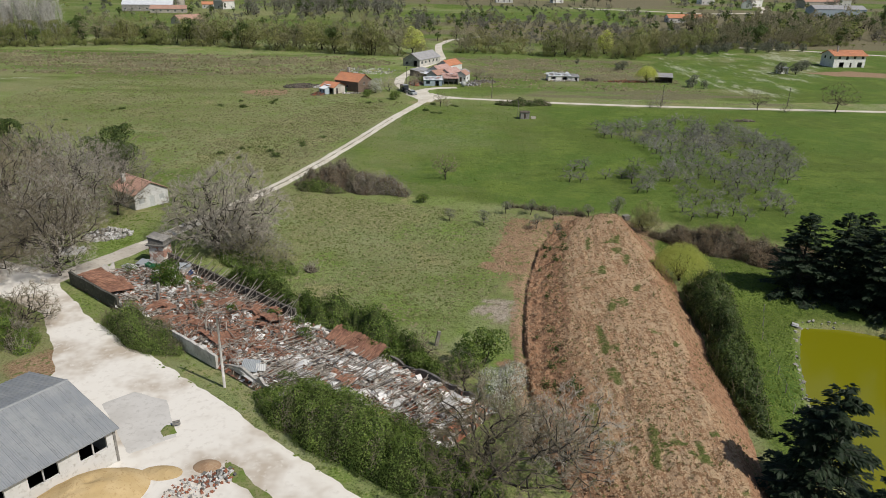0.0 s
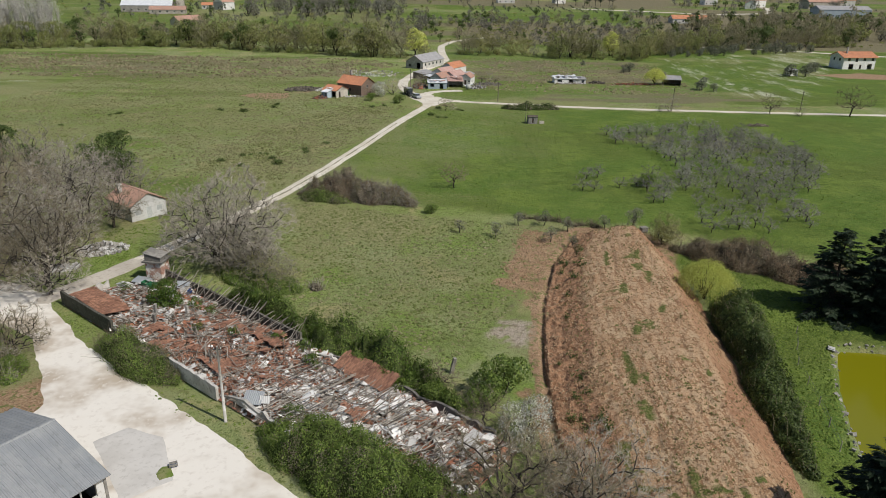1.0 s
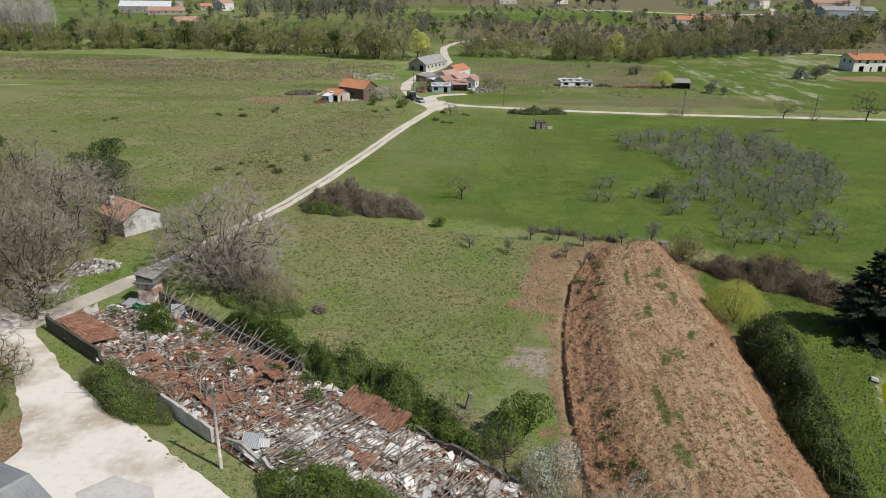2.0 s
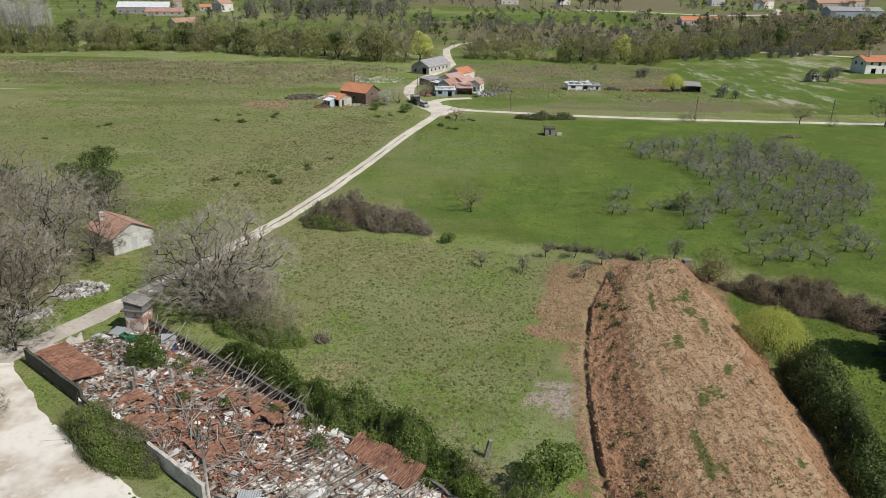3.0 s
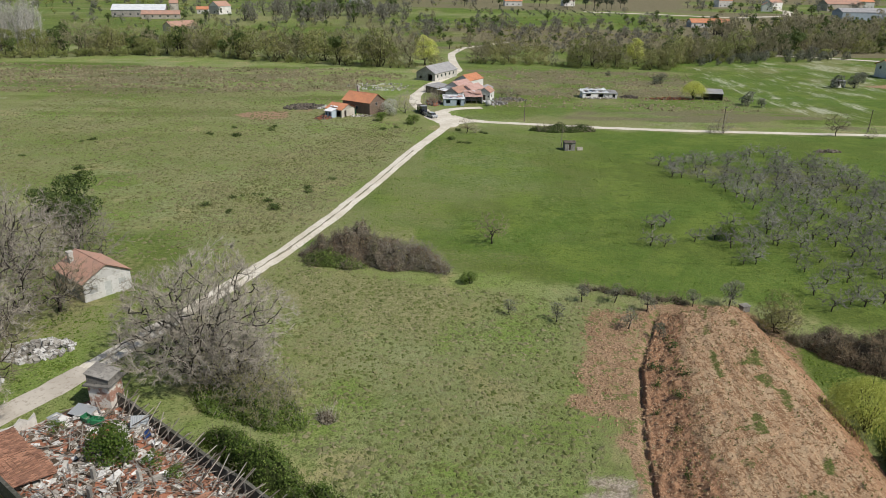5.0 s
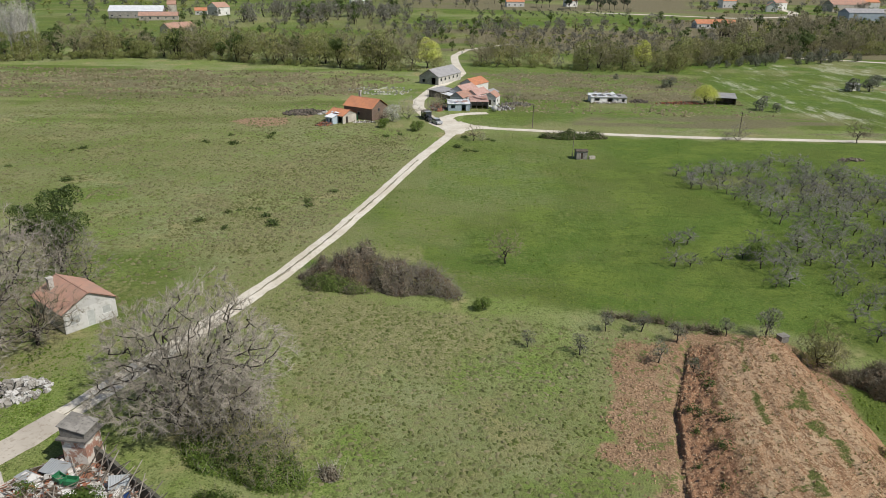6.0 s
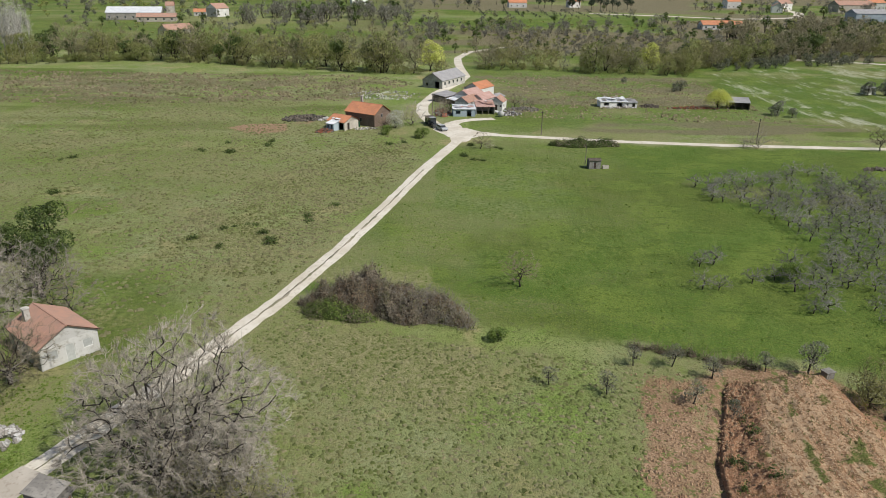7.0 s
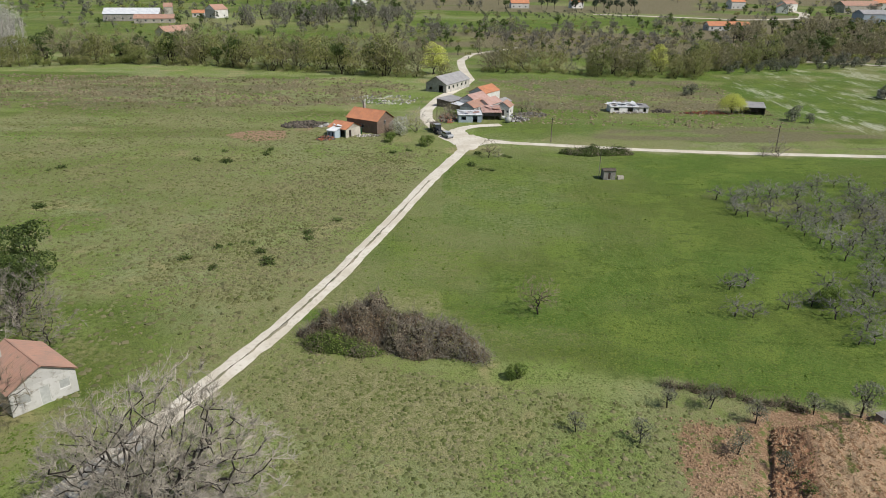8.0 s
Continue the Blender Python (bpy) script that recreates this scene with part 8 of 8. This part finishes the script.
        if beneath:
            w, d = cols * 0.225, rows * 0.36
            n = 12
            X, Y = np.meshgrid(np.linspace(0, w, n * 3), np.linspace(0, d, n))
            Zs = -0.03 + slump * fbm(X / 0.225 * 0.12, Y / 0.36 * 0.17, seed, 2)
            ii = np.arange(X.size).reshape(X.shape)
            ff = np.stack([ii[:-1, :-1], ii[:-1, 1:], ii[1:, 1:], ii[1:, :-1]], -1)
            keep = vnoise(X[:-1, :-1] / 0.225 * 0.21 + seed, Y[:-1, :-1] / 0.36 * 0.3, seed) > gap
            pts = np.stack([X.ravel(), Y.ravel(), Zs.ravel()], 1) @ np.array(m.to_3x3()).T + np.array(m.translation)
            if keep.any():
                tagged(part("tile_bed", mesh_of("tile_bed", pts, ff[keep], M_TILE), RUIN), kind="stuff")

    tile_field(0, 0, 38, 10, pose(1.4, 0.1, 1.6, -5, 0, 0), 0.10, 0.8, 201)
    tile_field(0, 0, 34, 7, pose(38.4, 10.6, 0.75, 22, 0, -2), 0.14, 0.5, 202)
    for k, (u, v, c, q, turn, zz) in enumerate(((20.5, 2.6, 22, 11, 6, 0.8), (26.0, 2.2, 24, 10, -4, 0.75), (27.5, 6.6, 20, 9, 10, 0.7), (21.5, 7.4, 18, 8, -8, 0.75), (32.5, 8.0, 22, 8, 4, 0.8), (34.0, 4.2, 16, 7, -10, 0.8), (19.0, 0.5, 16, 6, 8, 0.9), (45.0, 4.0, 12, 7, 15, 0.75), (15.5, 1.4, 14, 8, 4, 0.85), (25.0, 9.2, 22, 7, -3, 0.8))):
        tile_field(0, 0, c, q, pose(u, v, zz, r.uniform(-7, 7), r.uniform(-5, 5), turn), 0.40, 0.8, 210 + k)
    # loose tiles, red where the roof fell
    h = Heap()
    n = 0
    while n < 3300:
        u, v = r.uniform(0.5, RL - 0.5), r.uniform(0.2, RW - 0.2)
        red = math.exp(-((u - 26) / 10) ** 2) + 0.5 * math.exp(-((u - 42) / 5) ** 2) * (v > 7) + 0.34 * (u > 30) + 0.06
        if r.random() < red * (0.5 + float(fbm(u / 2.5, v / 2.5, 301, 2)) * 1.6):
            tile(h, pose(u, v, float(rubble_height(u, v)) + r.uniform(0.0, 0.18), r.normal(0, 25), r.normal(0, 25), r.uniform(0, 360)))
            n += 1
    ob = part("loose_tiles", h.mesh("loose_tiles", M_TILE), RUIN)
    tagged(ob, kind="stuff")
    # white plaster and ceiling slabs
    cube = np.array([(sx, sy, sz) for sx in (-1, 1) for sy in (-1, 1) for sz in (-1, 1)], float) * 0.5
    faces = [(0, 1, 3, 2), (4, 6, 7, 5), (0, 4, 5, 1), (2, 3, 7, 6), (0, 2, 6, 4), (1, 5, 7, 3)]
    shapes = [Heap().add(cube * (1, 0.7, 0.09) + r.uniform(-0.12, 0.12, (8, 3)) * (1, 1, 0.3), faces).mesh("slab", M_SLAB) for _ in range(8)]

    def white(u, v):
        return 0.12 + 0.85 * math.exp(-((u - 44) / 9) ** 2) + 0.30 * math.exp(-((u - 12) / 5) ** 2) + 0.9 * float(fbm(u / 2.4, v / 2.4, 303, 3))

    n = 0
    while n < 290:
        u, v = r.uniform(0.8, RL - 0.6), r.uniform(0.3, RW - 0.3)
        if r.random() < white(u, v):
            s = r.uniform(0.4, 1.2) * (1.3 if u > 36 else 1.0)
            part("slab", shapes[n % 8], RUIN, m=pose(u, v, float(rubble_height(u, v)) + 0.14, r.normal(0, 14), r.normal(0, 14), r.normal(0, 30) + 90 * r.integers(0, 2)) @ Matrix.Diagonal((s, s, 1, 1)))
            n += 1
    h = Heap()
    n = 0
    while n < 1900:
        u, v = r.uniform(0.8, RL - 0.6), r.uniform(0.3, RW - 0.3)
        if r.random() < white(u, v):
            s = r.uniform(0.14, 0.6) * (1.25 if u > 34 else 0.9)
            m = pose(u, v, float(rubble_height(u, v)) + 0.1, r.normal(0, 25), r.normal(0, 25), r.uniform(0, 360))
            h.add((cube * (1, 0.7, 0.25) * s + r.uniform(-0.03, 0.03, (8, 3))) @ np.array(m.to_3x3()).T + np.array(m.translation), faces)
            n += 1
    ob = part("plaster_debris", h.mesh("plaster_debris", M_DEBRIS), RUIN)
    tagged(ob, kind="stuff")
    # rafters: mostly across the building
    poles = [Heap().tube((0, -0.5, 0), (0, 0.5, 0), 0.055, 0.045, 5).mesh("rafter", m) for m in (M_TIMBER, M_TIMBER2, M_TIMBER2)]
    for n in range(290):
        if n < 110:
            u, v, turn, length = 35.5 + (n // 2) * 0.45 + r.normal(0, 0.06), (3.2 if n % 2 else 8.4) + r.normal(0, 0.5), r.normal(-7, 3), r.uniform(3.6, 5.4)
        elif n < 150:
            u, v, turn, length = r.uniform(31, 60), r.uniform(1.5, RW - 1.5), r.normal(35, 35), r.uniform(2.2, 4.6)
        elif n < 220:
            u, v, turn, length = r.uniform(2, 31), r.uniform(1, RW - 1), r.uniform(-90, 90), r.uniform(1.5, 4.2)
        else:
            u, v, turn, length = r.uniform(12, 45), r.uniform(1, RW - 1), r.normal(70, 25), r.uniform(2, 5)
        part("rafter", poles[n % 3], RUIN, m=pose(u, v, float(rubble_height(u, v)) + (r.uniform(0.45, 0.75) if n < 110 else r.uniform(0.2, 0.5)), r.normal(3, 5), 0, turn) @ Matrix.Diagonal((0.95, length, 0.95, 1)))
    # rafters leaning up against the back wall
    for n in range(52):
        u = 5.0 + n * 0.52 + r.normal(0, 0.2)
        length = r.uniform(2.2, 4.0)
        lift = r.uniform(18, 58)
        part("rafter", poles[n % 3], RUIN, m=pose(u, RW - 0.5 - r.uniform(0, 0.5), 0.9 + 0.5 * length * math.sin(radians(lift)) * 0.8, lift, 0, r.normal(-16, 24)) @ Matrix.Diagonal((0.95, length, 0.95, 1)))
    for u0, v0, turn0, count in ((27.5, 3.2, 62, 16), (41.0, 2.6, -30, 16), (50.5, 2.2, 40, 20), (57.0, 4.0, 20, 16), (6.5, 6.8, 70, 10), (20.5, 4.6, 78, 12)):
        for n in range(count):
            u, v = u0 + r.normal(0, 1.0), min(max(v0 + r.normal(0, 0.6), 0.6), RW - 0.6)
            part("rafter", poles[n % 3], RUIN, m=pose(u, v, float(rubble_height(u, v)) + r.uniform(0.25, 0.7), r.normal(0, 8), 0, turn0 + r.normal(0, 14)) @ Matrix.Diagonal((0.9, r.uniform(1.8, 3.6), 0.9, 1)))
    h = Heap()
    for _ in range(900):
        u, v = r.uniform(1, RL - 1), r.uniform(0.3, RW - 0.3)
        m = pose(u, v, float(rubble_height(u, v)) + r.uniform(0.12, 0.4), r.normal(0, 9), 0, r.normal(0, 45) if u > 30 else r.uniform(0, 180))
        d, c = np.array(m.to_3x3()) @ (0, r.uniform(0.5, 1.5), 0), np.array(m.translation)
        h.tube(c - d, c + d, 0.035, 0.03, 4, False)
    ob = part("batten", h.mesh("batten", M_TIMBER2), RUIN)
    tagged(ob, kind="stuff")
    # fallen metal sheets
    for u, v, w, d, rx, ry, turn, zz, mat in ((36.6, 0.2, 1.9, 1.5, 28, 0, 30, 0.8, M_ZINC), (38.0, 1.2, 1.0, 0.8, 35, 10, 50, 0.9, M_FRAME), (1.8, 8.2, 2.4, 1.6, 6, 4, 25, 0.75, M_ZINC), (0.9, 6.6, 1.8, 1.2, -5, 3, 15, 0.7, M_ZINC), (9.0, 10.6, 1.6, 1.2, 30, 10, 60, 1.1, M_ZINC), (10.4, 11.0, 0.9, 0.7, 35, 10, -20, 0.9, M_BLUEPLASTIC), (58.5, 2.6, 2.2, 1.3, 12, 4, 20, 0.6, M_SLAB), (56.5, 8.6, 1.2, 2.2, 14, 0, -8, 0.9, M_SLAB), (47.0, 7.6, 1.8, 1.4, 10, 8, 12, 0.9, M_FRAME)):
        part("metal_sheet", roof_sheet(w, d, 0.2, 0.02, 0.015).mesh("metal_sheet", mat), RUIN, m=pose(u, v, zz, rx, ry, turn))


build_ruin()
RUIN_M = pose(-50.0, 85.0, 0, 0, 0, -38)


def crate(u, v, z, turn):
    h = Heap().box((-0.5, -0.35, 0), (0.5, 0.35, 0.05))
    for k in range(3):
        z0 = 0.08 + k * 0.14
        h.box((-0.5, -0.35, z0), (0.5, -0.31, z0 + 0.1)).box((-0.5, 0.31, z0), (0.5, 0.35, z0 + 0.1)).box((-0.5, -0.31, z0), (-0.46, 0.31, z0 + 0.1)).box((0.46, -0.31, z0), (0.5, 0.31, z0 + 0.1))
    for sx in (-0.5, 0.44):
        for sy in (-0.36, 0.3):
            h.box((sx, sy, 0), (sx + 0.06, sy + 0.06, 0.5))
    whole("plastic_crate", h.mesh("plastic_crate", M_GREENPLASTIC), "green plastic crate thrown on the rubble", "crate", RUIN_M @ pose(u, v, z, 5, 8, turn))


for u, v, size in ((14.8, 9.4, 1.3), (17.6, 9.8, 1.1), (20.2, 6.2, 0.9), (24.4, 8.2, 1.0), (36.2, 9.6, 1.4), (33.0, 11.2, 1.2), (41.5, 2.4, 1.3), (46.5, 3.0, 1.1), (12.2, 8.6, 1.0), (3.6, 6.4, 1.0), (29.4, 10.6, 1.2)):
    at = RUIN_M @ Vector((u, v, float(rubble_height(u, v))))
    plant("leafy_weed", at.x, at.y, RUIN_WEED, "green weed sprouting from the rubble", "weed", u, size, z=at.z)
crate(4.3, 8.9, 0.75, 10)
crate(5.4, 9.3, 0.75, 40)


def water_tower():
    ob = thing("brick_tower", pose(-40.8, 92.9, 0, 0, 0, -8), "squat brick tower with a concrete tank on top", "tower")
    part("shaft", Heap().box((-1.1, -1.1, 0), (1.1, 1.1, 2.9)).mesh("shaft", M_PATCHBRICK), ob, "patchy brick and plaster shaft")
    part("slab", Heap().box((-1.4, -1.4, 2.9), (1.4, 1.4, 3.06)).mesh("slab", M_CONCRETE), ob)
    part("tank", Heap().prism([(-1.15, 3.06), (1.1, 3.06), (1.1, 3.62), (-1.15, 4.12)], -1.0, 1.0).mesh("tank", M_CONCRETE), ob, "grey concrete tank with a sloping top")
    part("tank_lid", Heap().prism([(-1.3, 4.14), (1.25, 3.60), (1.25, 3.68), (-1.3, 4.22)], -1.12, 1.12).mesh("tank_lid", M_CONCRETE), ob)


water_tower()

# stones along the pond's edge, wire fence above it
def pond_edge():
    r = np.random.default_rng(9)
    cube = np.array([(sx, sy, sz) for sx in (-1, 1) for sy in (-1, 1) for sz in (-1, 1)], float) * 0.5
    faces = [(0, 1, 3, 2), (4, 6, 7, 5), (0, 4, 5, 1), (2, 3, 7, 6), (0, 2, 6, 4), (1, 5, 7, 3)]
    shapes = [Heap().add(cube * (1, 0.75, 0.6) * r.uniform(0.75, 1.2, (8, 1)), faces).mesh("edge_stone", M_STONE) for _ in range(6)]
    line = [(51, 78.9), (45.5, 79.0), (42.6, 73.5), (40.5, 69.0), (38.6, 63.5), (37.2, 59.0), (36.0, 54)]
    n = 0
    for x, y in along(line, 0.3):
        if r.random() < 0.7:
            x, y = x + r.normal(0, 0.3), y + r.normal(0, 0.3)
            s = 0.12 + 0.4 * r.random() ** 2
            whole("edge_stone", shapes[n % 6], "pale stone on the pond's muddy edge", "stone", pose(x, y, max(land1(x, y), POND_Z) + s * 0.1, r.normal(0, 15), r.normal(0, 15), r.uniform(0, 360)) @ Matrix.Diagonal((s, s, s, 1)), "stones along the pond")
            n += 1
    whole("plastic_sheet", Heap().box((-0.7, -0.4, 0), (0.7, 0.4, 0.06)).box((-0.5, -0.3, 0.06), (0.2, 0.35, 0.16)).mesh("plastic_sheet", M_FRAME), "crumpled white sheet at the pond's corner", "plastic sheet", pose(44.6, 78.2, land1(44.6, 78.2) + 0.05, 5, 8, 60))
    fence = thing("wire_fence", pose(0, 0, 0), "low wire fence along the pond bank", "fence")
    posts = list(along([(42.2, 82.0), (38.6, 74.0), (37.0, 66.0), (35.2, 58.5), (33.4, 52.5)], 3.2))
    for x, y in posts:
        part("fence_post", Heap().tube((x, y, land1(x, y) - 0.2), (x, y, land1(x, y) + 1.1), 0.05, 0.04, 6).mesh("fence_post", M_TIMBER2), fence)
    for k in (0.55, 1.0):
        h = Heap()
        for (ax, ay), (bx, by) in zip(posts[:-1], posts[1:]):
            h.tube((ax, ay, land1(ax, ay) + k), (bx, by, land1(bx, by) + k), 0.012, 0.012, 3, False)
        part("wire", h.mesh("wire", M_PIPE), fence)


pond_edge()


# ---- grass ----
GREY = [(3.2, 80.6), (6, 83.6), (8.8, 84), (10, 80), (8, 75.8), (4, 76.4)]


def tufts(name, poly, count, size, mat, label, seed, avoid=True, clump=0.35, category="grass", scale=3.0, blades=5, even=0.0, flat=1.0, tall=1.0):
    r = np.random.default_rng(seed)
    xs, ys = [p[0] for p in poly], [p[1] for p in poly]
    x, y = r.uniform(min(xs), max(xs), count * 4), r.uniform(min(ys), max(ys), count * 4)
    ok = poly_dist(x, y, poly) > 0
    ok &= fbm(x / scale, y / scale / flat, seed, 3) > r.normal(clump - 0.35 - even, 0.35, len(x))
    if avoid:
        ok &= line_dist(x, y, MAIN_TRACK) > 2.2
        ok &= poly_dist(x, y, YARD) < -0.6
        ok &= line_dist(x, y, EAST_ROAD) > 2.2
        ok &= line_dist(x, y, TRENCH) > 0.8
        ok &= poly_dist(x, y, SOIL) + 4.0 * fbm(x / 3.2, y / 3.2, 26, 3) < r.normal(0.2, 0.7, len(x))
        ok &= poly_dist(x, y, GREY) < 0.0
    x, y = x[ok][:count], y[ok][:count]
    n = len(x)
    s = size * r.uniform(0.35, 1.0, n) ** 1.6 * 1.5
    z = land(x, y) + relief(x, y) - 0.04
    ang = (np.arange(blades)[None] + r.uniform(-0.35, 0.35, (n, blades))) * 2 * np.pi / blades + r.uniform(0, 6.28, (n, 1))
    out = r.uniform(0.45, 0.95, (n, blades)) * s[:, None]
    rim = np.stack([x[:, None] + np.cos(ang) * out, y[:, None] + np.sin(ang) * out, z[:, None] + r.uniform(-0.05, 0.12, (n, blades)) * s[:, None]], -1)
    top = np.stack([x + r.normal(0, 0.2, n) * s, y + r.normal(0, 0.2, n) * s, z + r.uniform(0.3, 0.75, n) * tall * s], -1)
    v = np.concatenate([rim, top[:, None]], 1)
    i = np.arange(blades)
    f = np.stack([i, (i + 1) % blades, np.full(blades, blades)], 1)
    f = (np.arange(n) * (blades + 1))[:, None, None] + f[None]
    whole(name, mesh_of(name, v.reshape(-1, 3), f.reshape(-1, 3), mat), label, category, kind="stuff")


NEAR_FIELD = [(-34, 136), (-28, 130), (-10, 124), (8, 121), (20, 119), (13, 104), (6, 98), (8, 88), (3, 80), (-2, 70), (-12, 78), (-24, 89), (-27, 98), (-34, 106), (-39, 112), (-37, 124)]
tufts("grass_tussocks", NEAR_FIELD, 6500, 0.32, M_TUFT, "olive-green grass tussocks in the rough field", 401, even=0.45, scale=4.0, blades=6, tall=0.8)
tufts("straw_tussocks", NEAR_FIELD, 5000, 0.34, M_TUFT_DRY, "straw-coloured grass tussocks in the rough field", 402, scale=8, even=0.5, tall=0.6)
WEST_FIELD = [(-62, 130), (-44, 108), (-40, 118), (-34, 136), (-24, 175), (-12, 226), (-24, 234), (-26, 262), (-60, 285), (-140, 285), (-140, 165), (-85, 150)]
tufts("grass_tussocks", WEST_FIELD, 12000, 0.42, M_TUFT, "green grass tussocks in the western field", 403, scale=7, even=0.35, blades=6, tall=0.8)
tufts("straw_tussocks", WEST_FIELD, 14000, 0.5, M_TUFT_DRY, "straw-coloured tussocks in the western field", 404, scale=12, even=0.3, tall=0.7)
tufts("straw_tussocks", [(-19, 226), (-27, 172), (-35, 142), (-52, 138), (-58, 160), (-48, 196), (-34, 226)], 7000, 0.34, M_TUFT_DRY, "pale straw tussocks beside the farm track", 412, scale=4, even=0.5)
tufts("heath_tussocks", HEATH_W, 6000, 0.9, M_HEATH, "brown heathy tussocks in the far field", 410, scale=12, flat=0.35, clump=0.5, category="tussocks")
tufts("heath_tussocks", [(8, 262), (95, 258), (93, 300), (98, 352), (60, 356), (20, 366), (6, 340), (14, 300)], 4200, 0.6, M_HEATH, "dull brown tussocks in the far pasture", 411, scale=9, flat=0.4, clump=0.45, category="tussocks")
tufts("meadow_grass", LUSH[:10] + [(95, 125), (95, 200), (60, 222)], 5000, 0.26, M_FRESH_GRASS, "short lush meadow grass", 405, scale=4, even=0.4)
BANK = [(34, 108), (46, 98), (52, 86), (46, 80.0), (42.6, 75), (39.8, 68), (37.2, 60.5), (35.6, 54), (33, 48), (32, 58), (33, 66), (34.5, 78), (35, 92)]
tufts("bank_grass", BANK, 6000, 0.24, M_FRESH_GRASS, "long green grass on the pond bank", 406, avoid=False, clump=0.2, even=0.4)

VERGE = [(-49, 82.0), (-38.4, 70.6), (-29.1, 63.4), (-20, 56.6), (-12, 49.6), (-4, 43), (-2, 45), (-11, 53), (-19, 60.5), (-27.6, 66.2), (-37, 73), (-48.6, 84.6)]
tufts("verge_grass", [(-19.0, 49.6), (-17.6, 48.8), (-14.0, 45.8), (-11.0, 42.0), (-12.4, 41.6), (-15.2, 44.8), (-17.4, 47.0)], 420, 0.2, M_FRESH_GRASS, "tufts of grass between yard and road", 413, avoid=False, clump=0.1)
tufts("verge_grass", VERGE, 2200, 0.2, M_FRESH_GRASS, "green verge grass beside the road", 408, avoid=False, clump=0.15)
tufts("verge_grass", [(-42, 112), (-47, 102), (-51.5, 95), (-57, 98), (-57, 112), (-50, 116), (-46, 118)], 2200, 0.2, M_FRESH_GRASS, "bright green grass beside the track", 409, avoid=True, clump=0.1)


def dark_tufts():
    r = random.Random(12)
    spots_at = [(-70, 215), (-62, 214), (-66, 224), (-56, 226), (-52, 222), (-30, 175), (-34, 168), (-48, 160), (-45, 163), (-42, 159), (-38, 156), (-52, 156), (-47, 152), (-27.5, 160), (-30, 148), (-96, 205), (-104, 190), (-88, 180), (-25, 226), (-22, 229), (-18, 233), (-84, 160), (-6, 214), (-3, 210), (4, 222), (-2, 225)]
    for x, y in spots_at:
        for k in range(r.randint(1, 3)):
            px, py = x + r.gauss(0, 1.2), y + r.gauss(0, 0.8)
            if float(line_dist(np.array([px]), np.array([py]), MAIN_TRACK)[0]) < 3.6:
                continue
            plant("gorse_bush", px, py, DARK_LOW, "low dark green gorse bush in the field", "bush", r.uniform(0, 6), r.uniform(0.4, 0.95), "gorse bushes", tall=0.65)


DARK_LOW = tree_parts(63, 1.3, 1.4, M_BARK, M_TWIG_WARM, M_HEDGE, 240, 0.34, leaf_spread=0.22, kids=(5, 4), trunk=0.12, radius=0.04, wobble=0.3, lift=0.1, stems=3)
dark_tufts()
